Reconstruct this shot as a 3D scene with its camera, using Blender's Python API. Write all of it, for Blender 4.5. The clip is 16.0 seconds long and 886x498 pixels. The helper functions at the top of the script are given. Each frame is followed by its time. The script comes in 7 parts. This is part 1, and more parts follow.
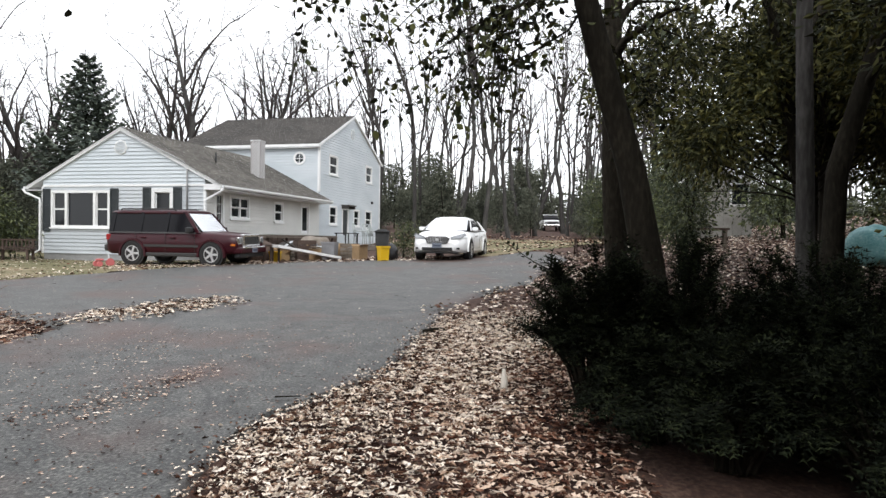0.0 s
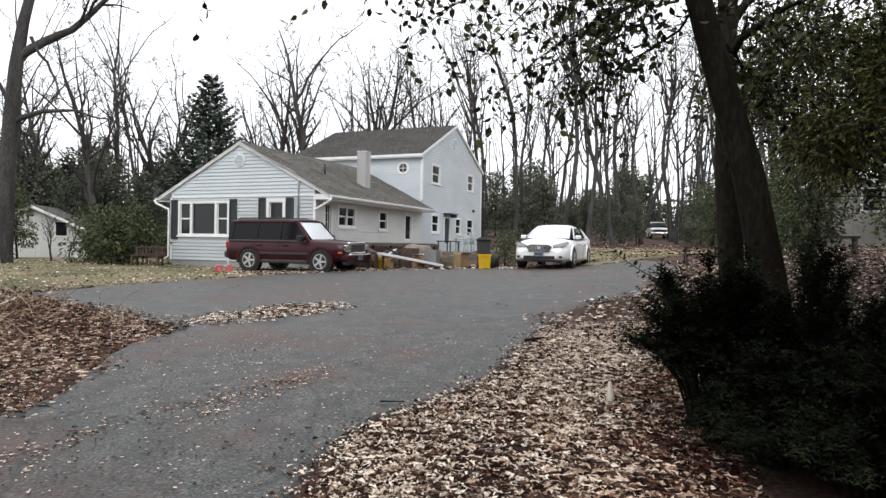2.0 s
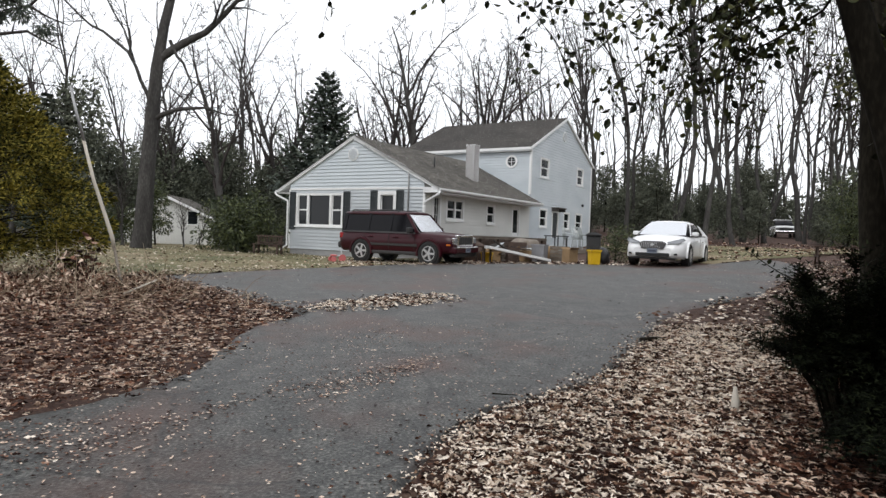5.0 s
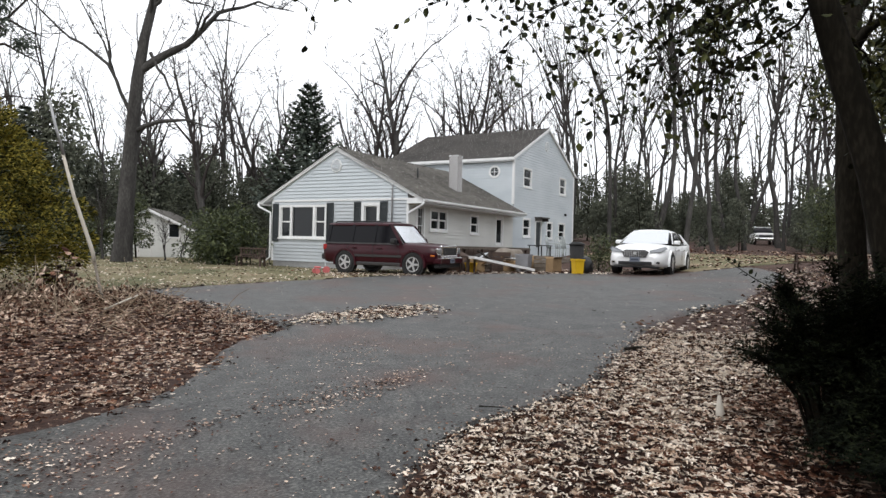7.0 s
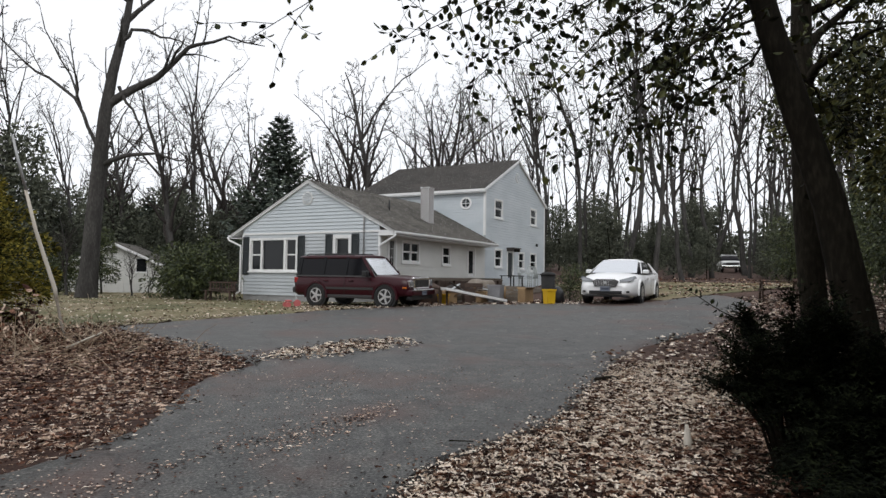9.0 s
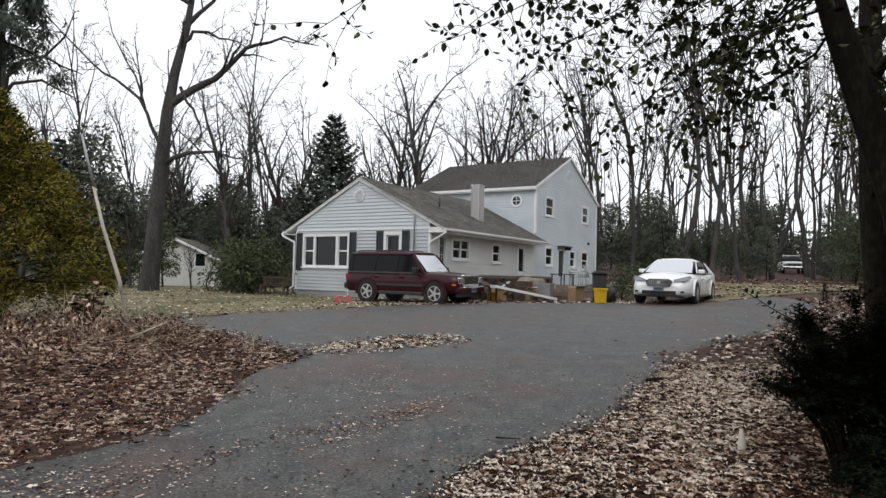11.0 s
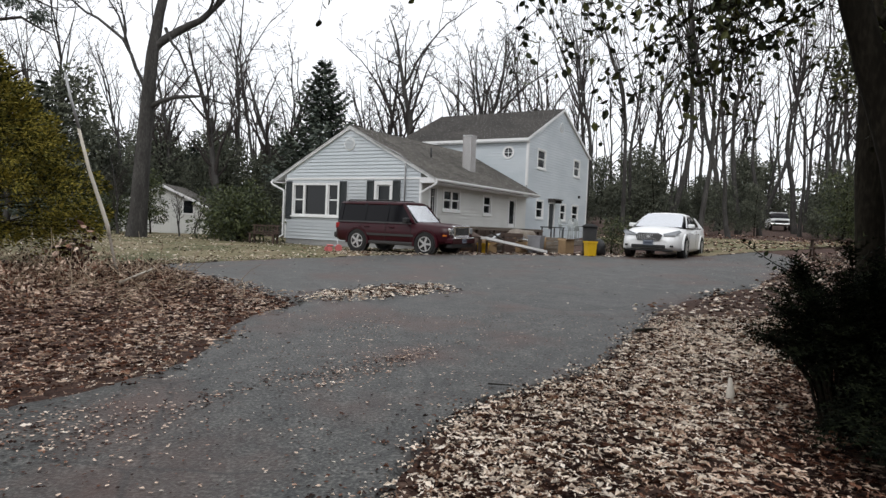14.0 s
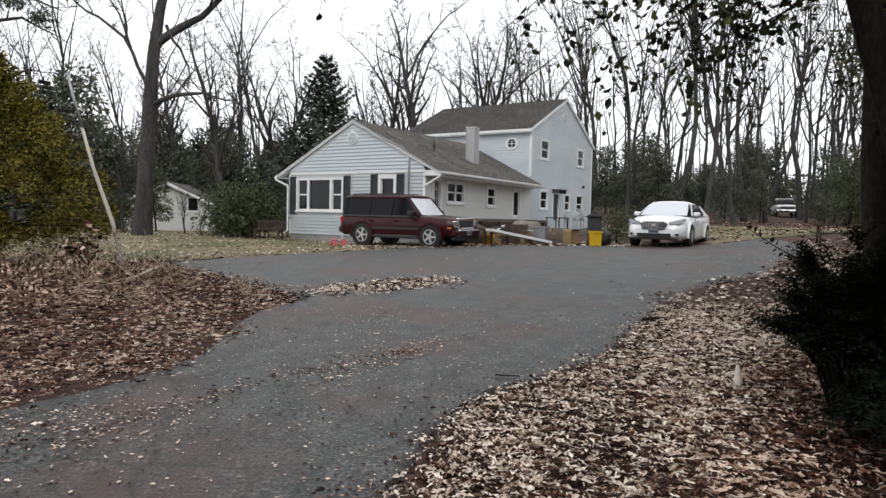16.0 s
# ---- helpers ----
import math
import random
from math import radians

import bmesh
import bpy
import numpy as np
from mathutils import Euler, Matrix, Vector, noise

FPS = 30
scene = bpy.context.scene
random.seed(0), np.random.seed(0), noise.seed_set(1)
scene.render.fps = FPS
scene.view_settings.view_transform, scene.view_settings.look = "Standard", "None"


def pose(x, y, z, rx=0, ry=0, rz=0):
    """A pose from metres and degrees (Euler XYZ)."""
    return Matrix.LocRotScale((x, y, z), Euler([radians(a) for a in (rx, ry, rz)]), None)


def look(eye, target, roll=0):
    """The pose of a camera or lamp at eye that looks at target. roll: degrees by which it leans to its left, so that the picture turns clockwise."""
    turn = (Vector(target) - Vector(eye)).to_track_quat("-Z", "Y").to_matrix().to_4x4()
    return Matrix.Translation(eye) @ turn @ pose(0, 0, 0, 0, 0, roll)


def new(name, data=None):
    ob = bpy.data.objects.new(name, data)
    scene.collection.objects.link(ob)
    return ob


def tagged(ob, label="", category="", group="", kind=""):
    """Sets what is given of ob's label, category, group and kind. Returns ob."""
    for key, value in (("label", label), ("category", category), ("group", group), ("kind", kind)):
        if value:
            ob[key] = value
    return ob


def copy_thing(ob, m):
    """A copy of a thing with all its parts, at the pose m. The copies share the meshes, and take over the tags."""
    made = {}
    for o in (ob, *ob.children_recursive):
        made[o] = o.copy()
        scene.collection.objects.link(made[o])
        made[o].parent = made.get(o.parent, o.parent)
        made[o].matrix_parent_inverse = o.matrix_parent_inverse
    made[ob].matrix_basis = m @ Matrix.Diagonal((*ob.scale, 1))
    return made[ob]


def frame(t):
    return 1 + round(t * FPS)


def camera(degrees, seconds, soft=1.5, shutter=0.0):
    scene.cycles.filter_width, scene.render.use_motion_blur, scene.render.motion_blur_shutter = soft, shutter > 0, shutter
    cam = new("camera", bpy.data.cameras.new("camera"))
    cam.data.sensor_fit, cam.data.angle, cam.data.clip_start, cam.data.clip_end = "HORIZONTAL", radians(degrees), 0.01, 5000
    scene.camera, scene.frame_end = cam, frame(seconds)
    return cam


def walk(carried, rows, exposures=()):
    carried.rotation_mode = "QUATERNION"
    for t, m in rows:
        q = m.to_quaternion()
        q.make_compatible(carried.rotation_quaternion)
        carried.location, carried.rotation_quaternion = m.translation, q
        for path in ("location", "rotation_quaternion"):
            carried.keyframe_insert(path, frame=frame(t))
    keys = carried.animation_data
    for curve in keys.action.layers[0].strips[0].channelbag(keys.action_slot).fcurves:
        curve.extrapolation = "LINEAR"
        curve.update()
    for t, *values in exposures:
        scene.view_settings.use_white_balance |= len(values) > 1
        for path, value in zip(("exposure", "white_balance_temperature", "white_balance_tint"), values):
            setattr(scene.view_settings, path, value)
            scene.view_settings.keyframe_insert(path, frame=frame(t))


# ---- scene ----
cam = camera(68.58, 16.0, soft=1.45)
PATH = [
    (0.0, pose(0.089, -0.035, 1.607, 89.08, -0.82, -18.85)),
    (0.5, pose(0.065, -0.016, 1.615, 90.83, -1.90, -17.54)),
    (1.0, pose(0.082, -0.027, 1.616, 90.49, -2.09, -16.43)),
    (1.5, pose(0.085, -0.029, 1.612, 89.67, -1.01, -14.62)),
    (2.0, pose(0.072, -0.026, 1.610, 89.65, -0.95, -9.97)),
    (2.5, pose(0.053, -0.008, 1.606, 89.31, -0.73, -4.90)),
    (3.0, pose(0.005, -0.013, 1.604, 88.31, -1.90, -0.93)),
    (3.5, pose(0.000, 0.000, 1.600, 88.49, -2.12, 0.06)),
    (4.0, pose(0.001, 0.004, 1.595, 88.49, -2.24, -0.62)),
    (6.5, pose(-0.027, -0.012, 1.611, 89.64, -1.77, -0.75)),
    (7.0, pose(-0.022, -0.010, 1.622, 89.79, -1.48, -2.14)),
    (7.5, pose(-0.010, -0.018, 1.639, 92.03, -1.07, -4.27)),
    (8.0, pose(0.007, -0.018, 1.647, 92.36, -0.60, -4.36)),
    (8.5, pose(-0.000, -0.047, 1.644, 92.89, -0.83, -4.60)),
    (9.0, pose(0.021, -0.033, 1.642, 92.57, -0.78, -4.49)),
    (9.5, pose(0.036, -0.040, 1.641, 91.92, 0.11, -2.43)),
    (10.0, pose(0.041, -0.050, 1.643, 91.65, -0.68, -0.00)),
    (10.2, pose(0.043, -0.068, 1.643, 92.28, -1.13, 0.29)),
    (12.3, pose(0.009, -0.022, 1.622, 91.92, -1.62, -0.75)),
    (12.5, pose(0.011, -0.021, 1.623, 91.52, -1.37, -1.05)),
    (13.0, pose(-0.019, -0.008, 1.614, 91.41, -2.19, 1.86)),
    (13.5, pose(-0.023, 0.003, 1.592, 88.93, -2.61, -0.20)),
    (14.0, pose(-0.018, 0.004, 1.592, 88.06, -2.38, -1.05)),
    (14.5, pose(-0.023, 0.015, 1.590, 87.79, -1.76, -0.99)),
    (15.0, pose(-0.018, 0.024, 1.587, 87.55, -1.38, -1.07)),
    (15.5, pose(-0.018, 0.009, 1.590, 87.59, -1.25, -1.05)),
    (16.0, pose(-0.016, 0.005, 1.589, 87.40, -1.32, -0.65)),
]
walk(cam, PATH, exposures=[(0.0, 0.58), (1.5, 0.46), (2.5, 0.22), (3.5, 0.08), (4.0, 0.05), (6.5, 0.18), (7.0, 0.20), (8.0, -0.10), (9.0, -0.20), (10.0, -0.15), (12.5, -0.15), (13.0, -0.22), (13.5, -0.25), (14.0, -0.08), (16.0, 0.00)])

# ---- sky and sun: a white overcast winter sky ----
world = bpy.data.worlds.new("overcast_sky")
scene.world = world
world.use_nodes = True
wn, wl = world.node_tree.nodes, world.node_tree.links
SUN_ELEV, SUN_TURN = radians(48), radians(200)
sky = wn.new("ShaderNodeTexSky")
sky.sky_type = "NISHITA"
sky.sun_disc = False
sky.sun_elevation, sky.sun_rotation = SUN_ELEV, SUN_TURN
sky.air_density, sky.dust_density, sky.ozone_density = 1.0, 1.0, 1.0
pale = wn.new("ShaderNodeHueSaturation")
pale.inputs["Saturation"].default_value = 0.12
wl.new(sky.outputs[0], pale.inputs["Color"])
cloud = wn.new("ShaderNodeMix")
cloud.data_type = "RGBA"
cloud.inputs[0].default_value = 0.75
cloud.inputs[7].default_value = (9.1, 9.3, 9.75, 1)
wl.new(pale.outputs[0], cloud.inputs[6])
wl.new(cloud.outputs[2], wn["Background"].inputs["Color"])
wn["Background"].inputs["Strength"].default_value = 0.15
sun = new("sun", bpy.data.lights.new("sun", "SUN"))
sun.data.energy, sun.data.angle, sun.data.color = 0.9, radians(25), (1.0, 0.985, 0.96)
sun.matrix_world = look((0, 0, 30), (30 * math.sin(SUN_TURN) * -1, 30 * math.cos(SUN_TURN) * -1, 30 - 30 * math.tan(SUN_ELEV)))
scene.view_settings.exposure = 0.0


# ---- materials ----
def mat(name, base, rough=0.6, metal=0.0, spec=0.5):
    m = bpy.data.materials.new(name)
    m.use_nodes = True
    b = m.node_tree.nodes["Principled BSDF"]
    b.inputs["Base Color"].default_value = (*base, 1)
    b.inputs["Roughness"].default_value = rough
    b.inputs["Metallic"].default_value = metal
    b.inputs["Specular IOR Level"].default_value = spec
    return m


def rich(name, stops, scale=6.0, fine=60.0, rough=0.75, bump=0.2, island=0.0, obrand=0.0, stretch=(1, 1, 1), detail=6.0, spec=0.4, dist=0.02, mixfine=0.4, metal=0.0):
    """A surface whose colour runs through the stops by broad and fine noise, with fine relief."""
    m = mat(name, stops[0][1], rough, metal, spec)
    n, l = m.node_tree.nodes, m.node_tree.links
    b = n["Principled BSDF"]
    tc, mp = n.new("ShaderNodeTexCoord"), n.new("ShaderNodeMapping")
    mp.inputs["Scale"].default_value = stretch
    l.new(tc.outputs["Object"], mp.inputs["Vector"])
    big, small = n.new("ShaderNodeTexNoise"), n.new("ShaderNodeTexNoise")
    big.inputs["Scale"].default_value, small.inputs["Scale"].default_value = scale, fine
    big.inputs["Detail"].default_value = detail
    small.inputs["Detail"].default_value = 3
    for t in (big, small):
        l.new(mp.outputs[0], t.inputs["Vector"])
    mx = n.new("ShaderNodeMix")
    mx.inputs[0].default_value = mixfine
    l.new(big.outputs[0], mx.inputs[2])
    l.new(small.outputs[0], mx.inputs[3])
    value = mx.outputs[0]
    if island or obrand:
        src = n.new("ShaderNodeNewGeometry").outputs["Random Per Island"] if island else n.new("ShaderNodeObjectInfo").outputs["Random"]
        mr = n.new("ShaderNodeMapRange")
        k = island or obrand
        mr.inputs[3].default_value, mr.inputs[4].default_value = -k, k
        l.new(src, mr.inputs[0])
        add = n.new("ShaderNodeMath")
        add.operation = "ADD"
        l.new(value, add.inputs[0])
        l.new(mr.outputs[0], add.inputs[1])
        value = add.outputs[0]
    ramp = n.new("ShaderNodeValToRGB")
    while len(ramp.color_ramp.elements) < len(stops):
        ramp.color_ramp.elements.new(0.5)
    for e, (p, c) in zip(ramp.color_ramp.elements, stops):
        e.position, e.color = p, (*c, 1)
    l.new(value, ramp.inputs[0])
    l.new(ramp.outputs[0], b.inputs["Base Color"])
    if bump:
        bp = n.new("ShaderNodeBump")
        bp.inputs["Strength"].default_value, bp.inputs["Distance"].default_value = bump, dist
        l.new(small.outputs[0], bp.inputs["Height"])
        l.new(bp.outputs[0], b.inputs["Normal"])
    return m


def asphalt():
    """Worn asphalt: pale and dark aggregate, brown leaf stains, darker patches and hairline cracks."""
    m = rich("weathered_asphalt", [(0.4, (0.009, 0.0092, 0.0084)), (0.48, (0.031, 0.0313, 0.0286)), (0.55, (0.06, 0.06, 0.0548)), (0.67, (0.16, 0.156, 0.14))], 3.4, 44, 0.54, 0.8, spec=0.62, detail=14, mixfine=0.72, dist=0.01)
    n, l = m.node_tree.nodes, m.node_tree.links
    b = n["Principled BSDF"]
    tc = n.new("ShaderNodeTexCoord")
    base = b.inputs["Base Color"].links[0].from_socket
    st = n.new("ShaderNodeTexNoise")
    st.inputs["Scale"].default_value, st.inputs["Detail"].default_value = 0.75, 8
    l.new(tc.outputs["Object"], st.inputs["Vector"])
    sr = n.new("ShaderNodeMapRange")
    sr.inputs[1].default_value, sr.inputs[2].default_value, sr.inputs[4].default_value = 0.5, 0.68, 0.75
    l.new(st.outputs[0], sr.inputs[0])
    mx = n.new("ShaderNodeMix")
    mx.data_type = "RGBA"
    mx.inputs[7].default_value = (0.07, 0.03, 0.02, 1)
    l.new(sr.outputs[0], mx.inputs[0])
    l.new(base, mx.inputs[6])
    vo = n.new("ShaderNodeTexVoronoi")
    vo.feature = "DISTANCE_TO_EDGE"
    vo.inputs["Scale"].default_value = 0.55
    wp = n.new("ShaderNodeMix")
    wp.data_type = "RGBA"
    wp.inputs[0].default_value = 0.22
    wn2 = n.new("ShaderNodeTexNoise")
    wn2.inputs["Scale"].default_value, wn2.inputs["Detail"].default_value = 1.6, 6
    l.new(tc.outputs["Object"], wn2.inputs["Vector"])
    l.new(tc.outputs["Object"], wp.inputs[6])
    l.new(wn2.outputs["Color"], wp.inputs[7])
    l.new(wp.outputs[2], vo.inputs["Vector"])
    cr = n.new("ShaderNodeMapRange")
    cr.inputs[1].default_value, cr.inputs[2].default_value, cr.inputs[3].default_value = 0.0, 0.012, 0.4
    l.new(vo.outputs["Distance"], cr.inputs[0])
    mul = n.new("ShaderNodeMix")
    mul.data_type, mul.blend_type = "RGBA", "MULTIPLY"
    mul.inputs[0].default_value = 1.0
    l.new(mx.outputs[2], mul.inputs[6])
    l.new(cr.outputs[0], mul.inputs[7])
    l.new(mul.outputs[2], b.inputs["Base Color"])
    return m


ASPHALT = asphalt()
SOIL = rich("leafy_soil", [(0.3, (0.022, 0.011, 0.008)), (0.5, (0.06, 0.031, 0.022)), (0.62, (0.11, 0.066, 0.047)), (0.75, (0.2, 0.135, 0.1))], 1.4, 26, 0.95, 0.6, mixfine=0.55, dist=0.03)
LAWN = rich("winter_lawn", [(0.36, (0.06, 0.066, 0.026)), (0.47, (0.125, 0.118, 0.055)), (0.56, (0.2, 0.16, 0.095)), (0.68, (0.3, 0.24, 0.16))], 0.6, 22, 0.95, 0.6, mixfine=0.5, dist=0.03)
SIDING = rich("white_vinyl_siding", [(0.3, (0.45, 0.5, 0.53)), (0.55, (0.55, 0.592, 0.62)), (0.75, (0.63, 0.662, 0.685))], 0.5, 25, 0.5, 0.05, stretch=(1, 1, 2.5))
# white siding again, greyer: the lower front wall's shade is in the colour
SIDING_SHADED = rich("shaded_vinyl_siding", [(0.3, (0.38, 0.41, 0.43)), (0.55, (0.46, 0.49, 0.51)), (0.75, (0.53, 0.552, 0.57))], 0.5, 25, 0.5, 0.05, stretch=(1, 1, 2.5))
SIDING_OLD = rich("faded_cream_siding", [(0.3, (0.52, 0.52, 0.5)), (0.55, (0.62, 0.62, 0.595)), (0.75, (0.7, 0.7, 0.665))], 0.5, 25, 0.55, 0.05, stretch=(1, 1, 2.5))
TRIM = rich("white_trim_paint", [(0.3, (0.7, 0.71, 0.71)), (0.7, (0.82, 0.82, 0.81))], 2, 40, 0.45, 0.05)
SHINGLE = rich("grey_brown_shingles", [(0.3, (0.062, 0.057, 0.05)), (0.5, (0.11, 0.102, 0.09)), (0.7, (0.18, 0.167, 0.145))], 0.8, 30, 0.9, 0.5, island=0.12, mixfine=0.5)
SHINGLE_DARK = rich("dark_brown_shingles", [(0.3, (0.04, 0.037, 0.034)), (0.5, (0.065, 0.06, 0.055)), (0.7, (0.1, 0.09, 0.082))], 0.8, 30, 0.9, 0.5, island=0.12, mixfine=0.5)
SHUTTER = rich("dark_slate_shutter", [(0.3, (0.022, 0.028, 0.03)), (0.7, (0.04, 0.047, 0.05))], 3, 40, 0.6, 0.1)
BRICK_WHITE = rich("peeling_whitewashed_brick", [(0.4, (0.13, 0.1, 0.085)), (0.47, (0.36, 0.34, 0.33)), (0.52, (0.66, 0.67, 0.68)), (0.7, (0.78, 0.79, 0.8))], 5, 16, 0.9, 0.4, mixfine=0.5)
BARK = rich("grey_brown_bark", [(0.3, (0.028, 0.026, 0.025)), (0.5, (0.056, 0.053, 0.05)), (0.7, (0.11, 0.104, 0.098))], 3, 22, 0.95, 0.8, stretch=(1, 1, 0.25), mixfine=0.5, dist=0.03, spec=0.15)
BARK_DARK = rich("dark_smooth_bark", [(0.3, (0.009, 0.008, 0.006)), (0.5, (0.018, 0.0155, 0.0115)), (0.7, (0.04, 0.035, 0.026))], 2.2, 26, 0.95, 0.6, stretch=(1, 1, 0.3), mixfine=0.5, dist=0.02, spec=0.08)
TWIG = rich("grey_twigs", [(0.3, (0.028, 0.024, 0.022)), (0.7, (0.062, 0.054, 0.05))], 2, 12, 0.95, 0.0, spec=0.1)
SPRUCE = rich("dark_spruce_needles", [(0.3, (0.06, 0.078, 0.066)), (0.5, (0.105, 0.13, 0.105)), (0.7, (0.16, 0.185, 0.14))], 1.5, 12, 0.8, 0.0, island=0.25)
# far darker than yew green: the hedge's deep shade is in this colour
YEW = rich("shade_dark_yew_needles", [(0.3, (0.003, 0.004, 0.0025)), (0.5, (0.0065, 0.0092, 0.005)), (0.76, (0.026, 0.032, 0.014))], 2.5, 16, 0.85, 0.0, island=0.22, spec=0.08)
# leaf colour darkened so the leaves stand as backlit silhouettes on the sky
HOLLY_BACKLIT = rich("backlit_holly_leaves", [(0.3, (0.014, 0.018, 0.009)), (0.5, (0.034, 0.042, 0.016)), (0.74, (0.1, 0.105, 0.034))], 1.2, 14, 0.6, 0.0, island=0.28, spec=0.15)
HOLLY_OLIVE = rich("olive_holly_leaves", [(0.3, (0.02, 0.024, 0.01)), (0.5, (0.055, 0.06, 0.02)), (0.74, (0.15, 0.14, 0.042))], 0.6, 14, 0.6, 0.0, island=0.26, spec=0.2)
CEDAR = rich("olive_cedar_sprays", [(0.3, (0.02, 0.024, 0.007)), (0.45, (0.084, 0.085, 0.018)), (0.64, (0.33, 0.27, 0.052))], 0.9, 9, 0.85, 0.0, island=0.24, spec=0.15)
BROADLEAF = rich("glossy_evergreen_leaves", [(0.3, (0.02, 0.03, 0.012)), (0.5, (0.045, 0.06, 0.022)), (0.72, (0.1, 0.115, 0.04))], 2, 14, 0.5, 0.0, island=0.3)
# woodland leaves painted paler and greyer in place of distance haze
FARLEAF = rich("hazed_woodland_leaves", [(0.3, (0.058, 0.065, 0.05)), (0.5, (0.098, 0.108, 0.08)), (0.72, (0.15, 0.158, 0.115))], 0.4, 6, 0.8, 0.0, island=0.28, spec=0.15)
DRYLEAF = rich("fallen_oak_leaves", [(0.26, (0.026, 0.011, 0.007)), (0.42, (0.12, 0.052, 0.03)), (0.52, (0.44, 0.3, 0.21)), (0.64, (0.88, 0.78, 0.67))], 0.7, 40, 0.8, 0.0, island=0.42, mixfine=0.3, spec=0.25)
DRYLEAF_RED = rich("russet_brown_leaves", [(0.24, (0.018, 0.008, 0.006)), (0.44, (0.08, 0.031, 0.019)), (0.58, (0.23, 0.11, 0.068)), (0.76, (0.74, 0.58, 0.46))], 0.9, 40, 0.85, 0.0, island=0.4, mixfine=0.3, spec=0.2)
GLASS_DARK = mat("dark_window_glass", (0.012, 0.014, 0.016), 0.08, 0, 0.3)
CURTAIN = mat("grey_curtain", (0.3, 0.31, 0.32), 0.9)
INSIDE = mat("dim_interior", (0.1, 0.1, 0.1), 0.9)
METAL_GREY = rich("galvanised_metal", [(0.3, (0.3, 0.3, 0.3)), (0.7, (0.45, 0.45, 0.45))], 3, 40, 0.5, 0.1, metal=0.7)
WOOD_GREY = rich("weathered_deck_wood", [(0.3, (0.08, 0.065, 0.05)), (0.5, (0.15, 0.125, 0.1)), (0.7, (0.24, 0.21, 0.18))], 4, 40, 0.9, 0.4, obrand=0.12, stretch=(1, 0.2, 1))
BLACK = mat("black_plastic", (0.012, 0.012, 0.013), 0.5)


# ---- builders ----
def mesh_of(name, bm, materials):
    me = bpy.data.meshes.new(name)
    bm.to_mesh(me)
    bm.free()
    for m in materials if isinstance(materials, (list, tuple)) else [materials]:
        me.materials.append(m)
    return me


def part(name, bm, material, parent, label=""):
    ob = new(name, mesh_of(name, bm, material))
    ob.parent = parent
    return tagged(ob, label)


def thing(name, bm, material, label, category, group="", kind=""):
    return tagged(new(name, mesh_of(name, bm, material)), label, category, group, kind)


def empty(name, m, label, category, group="", kind=""):
    e = new(name)
    e.matrix_basis = m
    return tagged(e, label, category, group, kind)


def raw(name, verts, faces, material, parent=None, smooth=False):
    me = bpy.data.meshes.new(name)
    me.from_pydata([tuple(v) for v in verts] if not isinstance(verts, np.ndarray) else verts.tolist(), [], faces)
    me.materials.append(material)
    if smooth:
        me.polygons.foreach_set("use_smooth", [True] * len(me.polygons))
    ob = new(name, me)
    ob.parent = parent
    return ob


def box(bm, x0, x1, y0, y1, z0, z1, m=None, bevel=0.0):
    r = bmesh.ops.create_cube(bm, size=1.0)
    vs = r["verts"]
    for v in vs:
        v.co = Vector((x0 + (v.co.x + 0.5) * (x1 - x0), y0 + (v.co.y + 0.5) * (y1 - y0), z0 + (v.co.z + 0.5) * (z1 - z0)))
    if bevel:
        es = list({e for v in vs for e in v.link_edges})
        r = bmesh.ops.bevel(bm, geom=es, offset=bevel, segments=2, affect="EDGES", profile=0.5)
        vs = list({v for f in r["faces"] for v in f.verts} | {v for v in vs if v.is_valid})
    if m is not None:
        for v in vs:
            v.co = m @ v.co
    return vs


def boxed(x0, x1, y0, y1, z0, z1, bevel=0.0, m=None):
    bm = bmesh.new()
    box(bm, x0, x1, y0, y1, z0, z1, m, bevel)
    return bm


def tube(bm, pts, radii, sides=6, cap=True):
    """A round bar through the points."""
    rings = []
    pts = [Vector(p) for p in pts]
    for i, p in enumerate(pts):
        d = (pts[min(i + 1, len(pts) - 1)] - pts[max(i - 1, 0)]).normalized()
        u = d.orthogonal().normalized() if i == 0 else (u - d * u.dot(d)).normalized()
        w = d.cross(u)
        r = radii[i] if isinstance(radii, (list, tuple)) else radii
        rings.append([bm.verts.new(p + (u * math.cos(a) + w * math.sin(a)) * r) for a in [2 * math.pi * k / sides for k in range(sides)]])
    for a, b in zip(rings, rings[1:]):
        for k in range(sides):
            f = bm.faces.new((a[k], a[(k + 1) % sides], b[(k + 1) % sides], b[k]))
            f.smooth = True
    if cap:
        bm.faces.new(rings[0][::-1])
        bm.faces.new(rings[-1])
    return bm


def disc(bm, centre, axis, radius, depth, sides=20, bevel=0.0):
    """A flat round plate, centred, of the given depth along axis."""
    q = Vector(axis).normalized().to_track_quat("Z", "Y").to_matrix().to_4x4()
    r = bmesh.ops.create_cone(bm, cap_ends=True, segments=sides, radius1=radius, radius2=radius - bevel, depth=depth, matrix=Matrix.Translation(centre) @ q)
    return r["verts"]


def smoothstep(t):
    t = np.clip(t, 0, 1)
    return t * t * (3 - 2 * t)


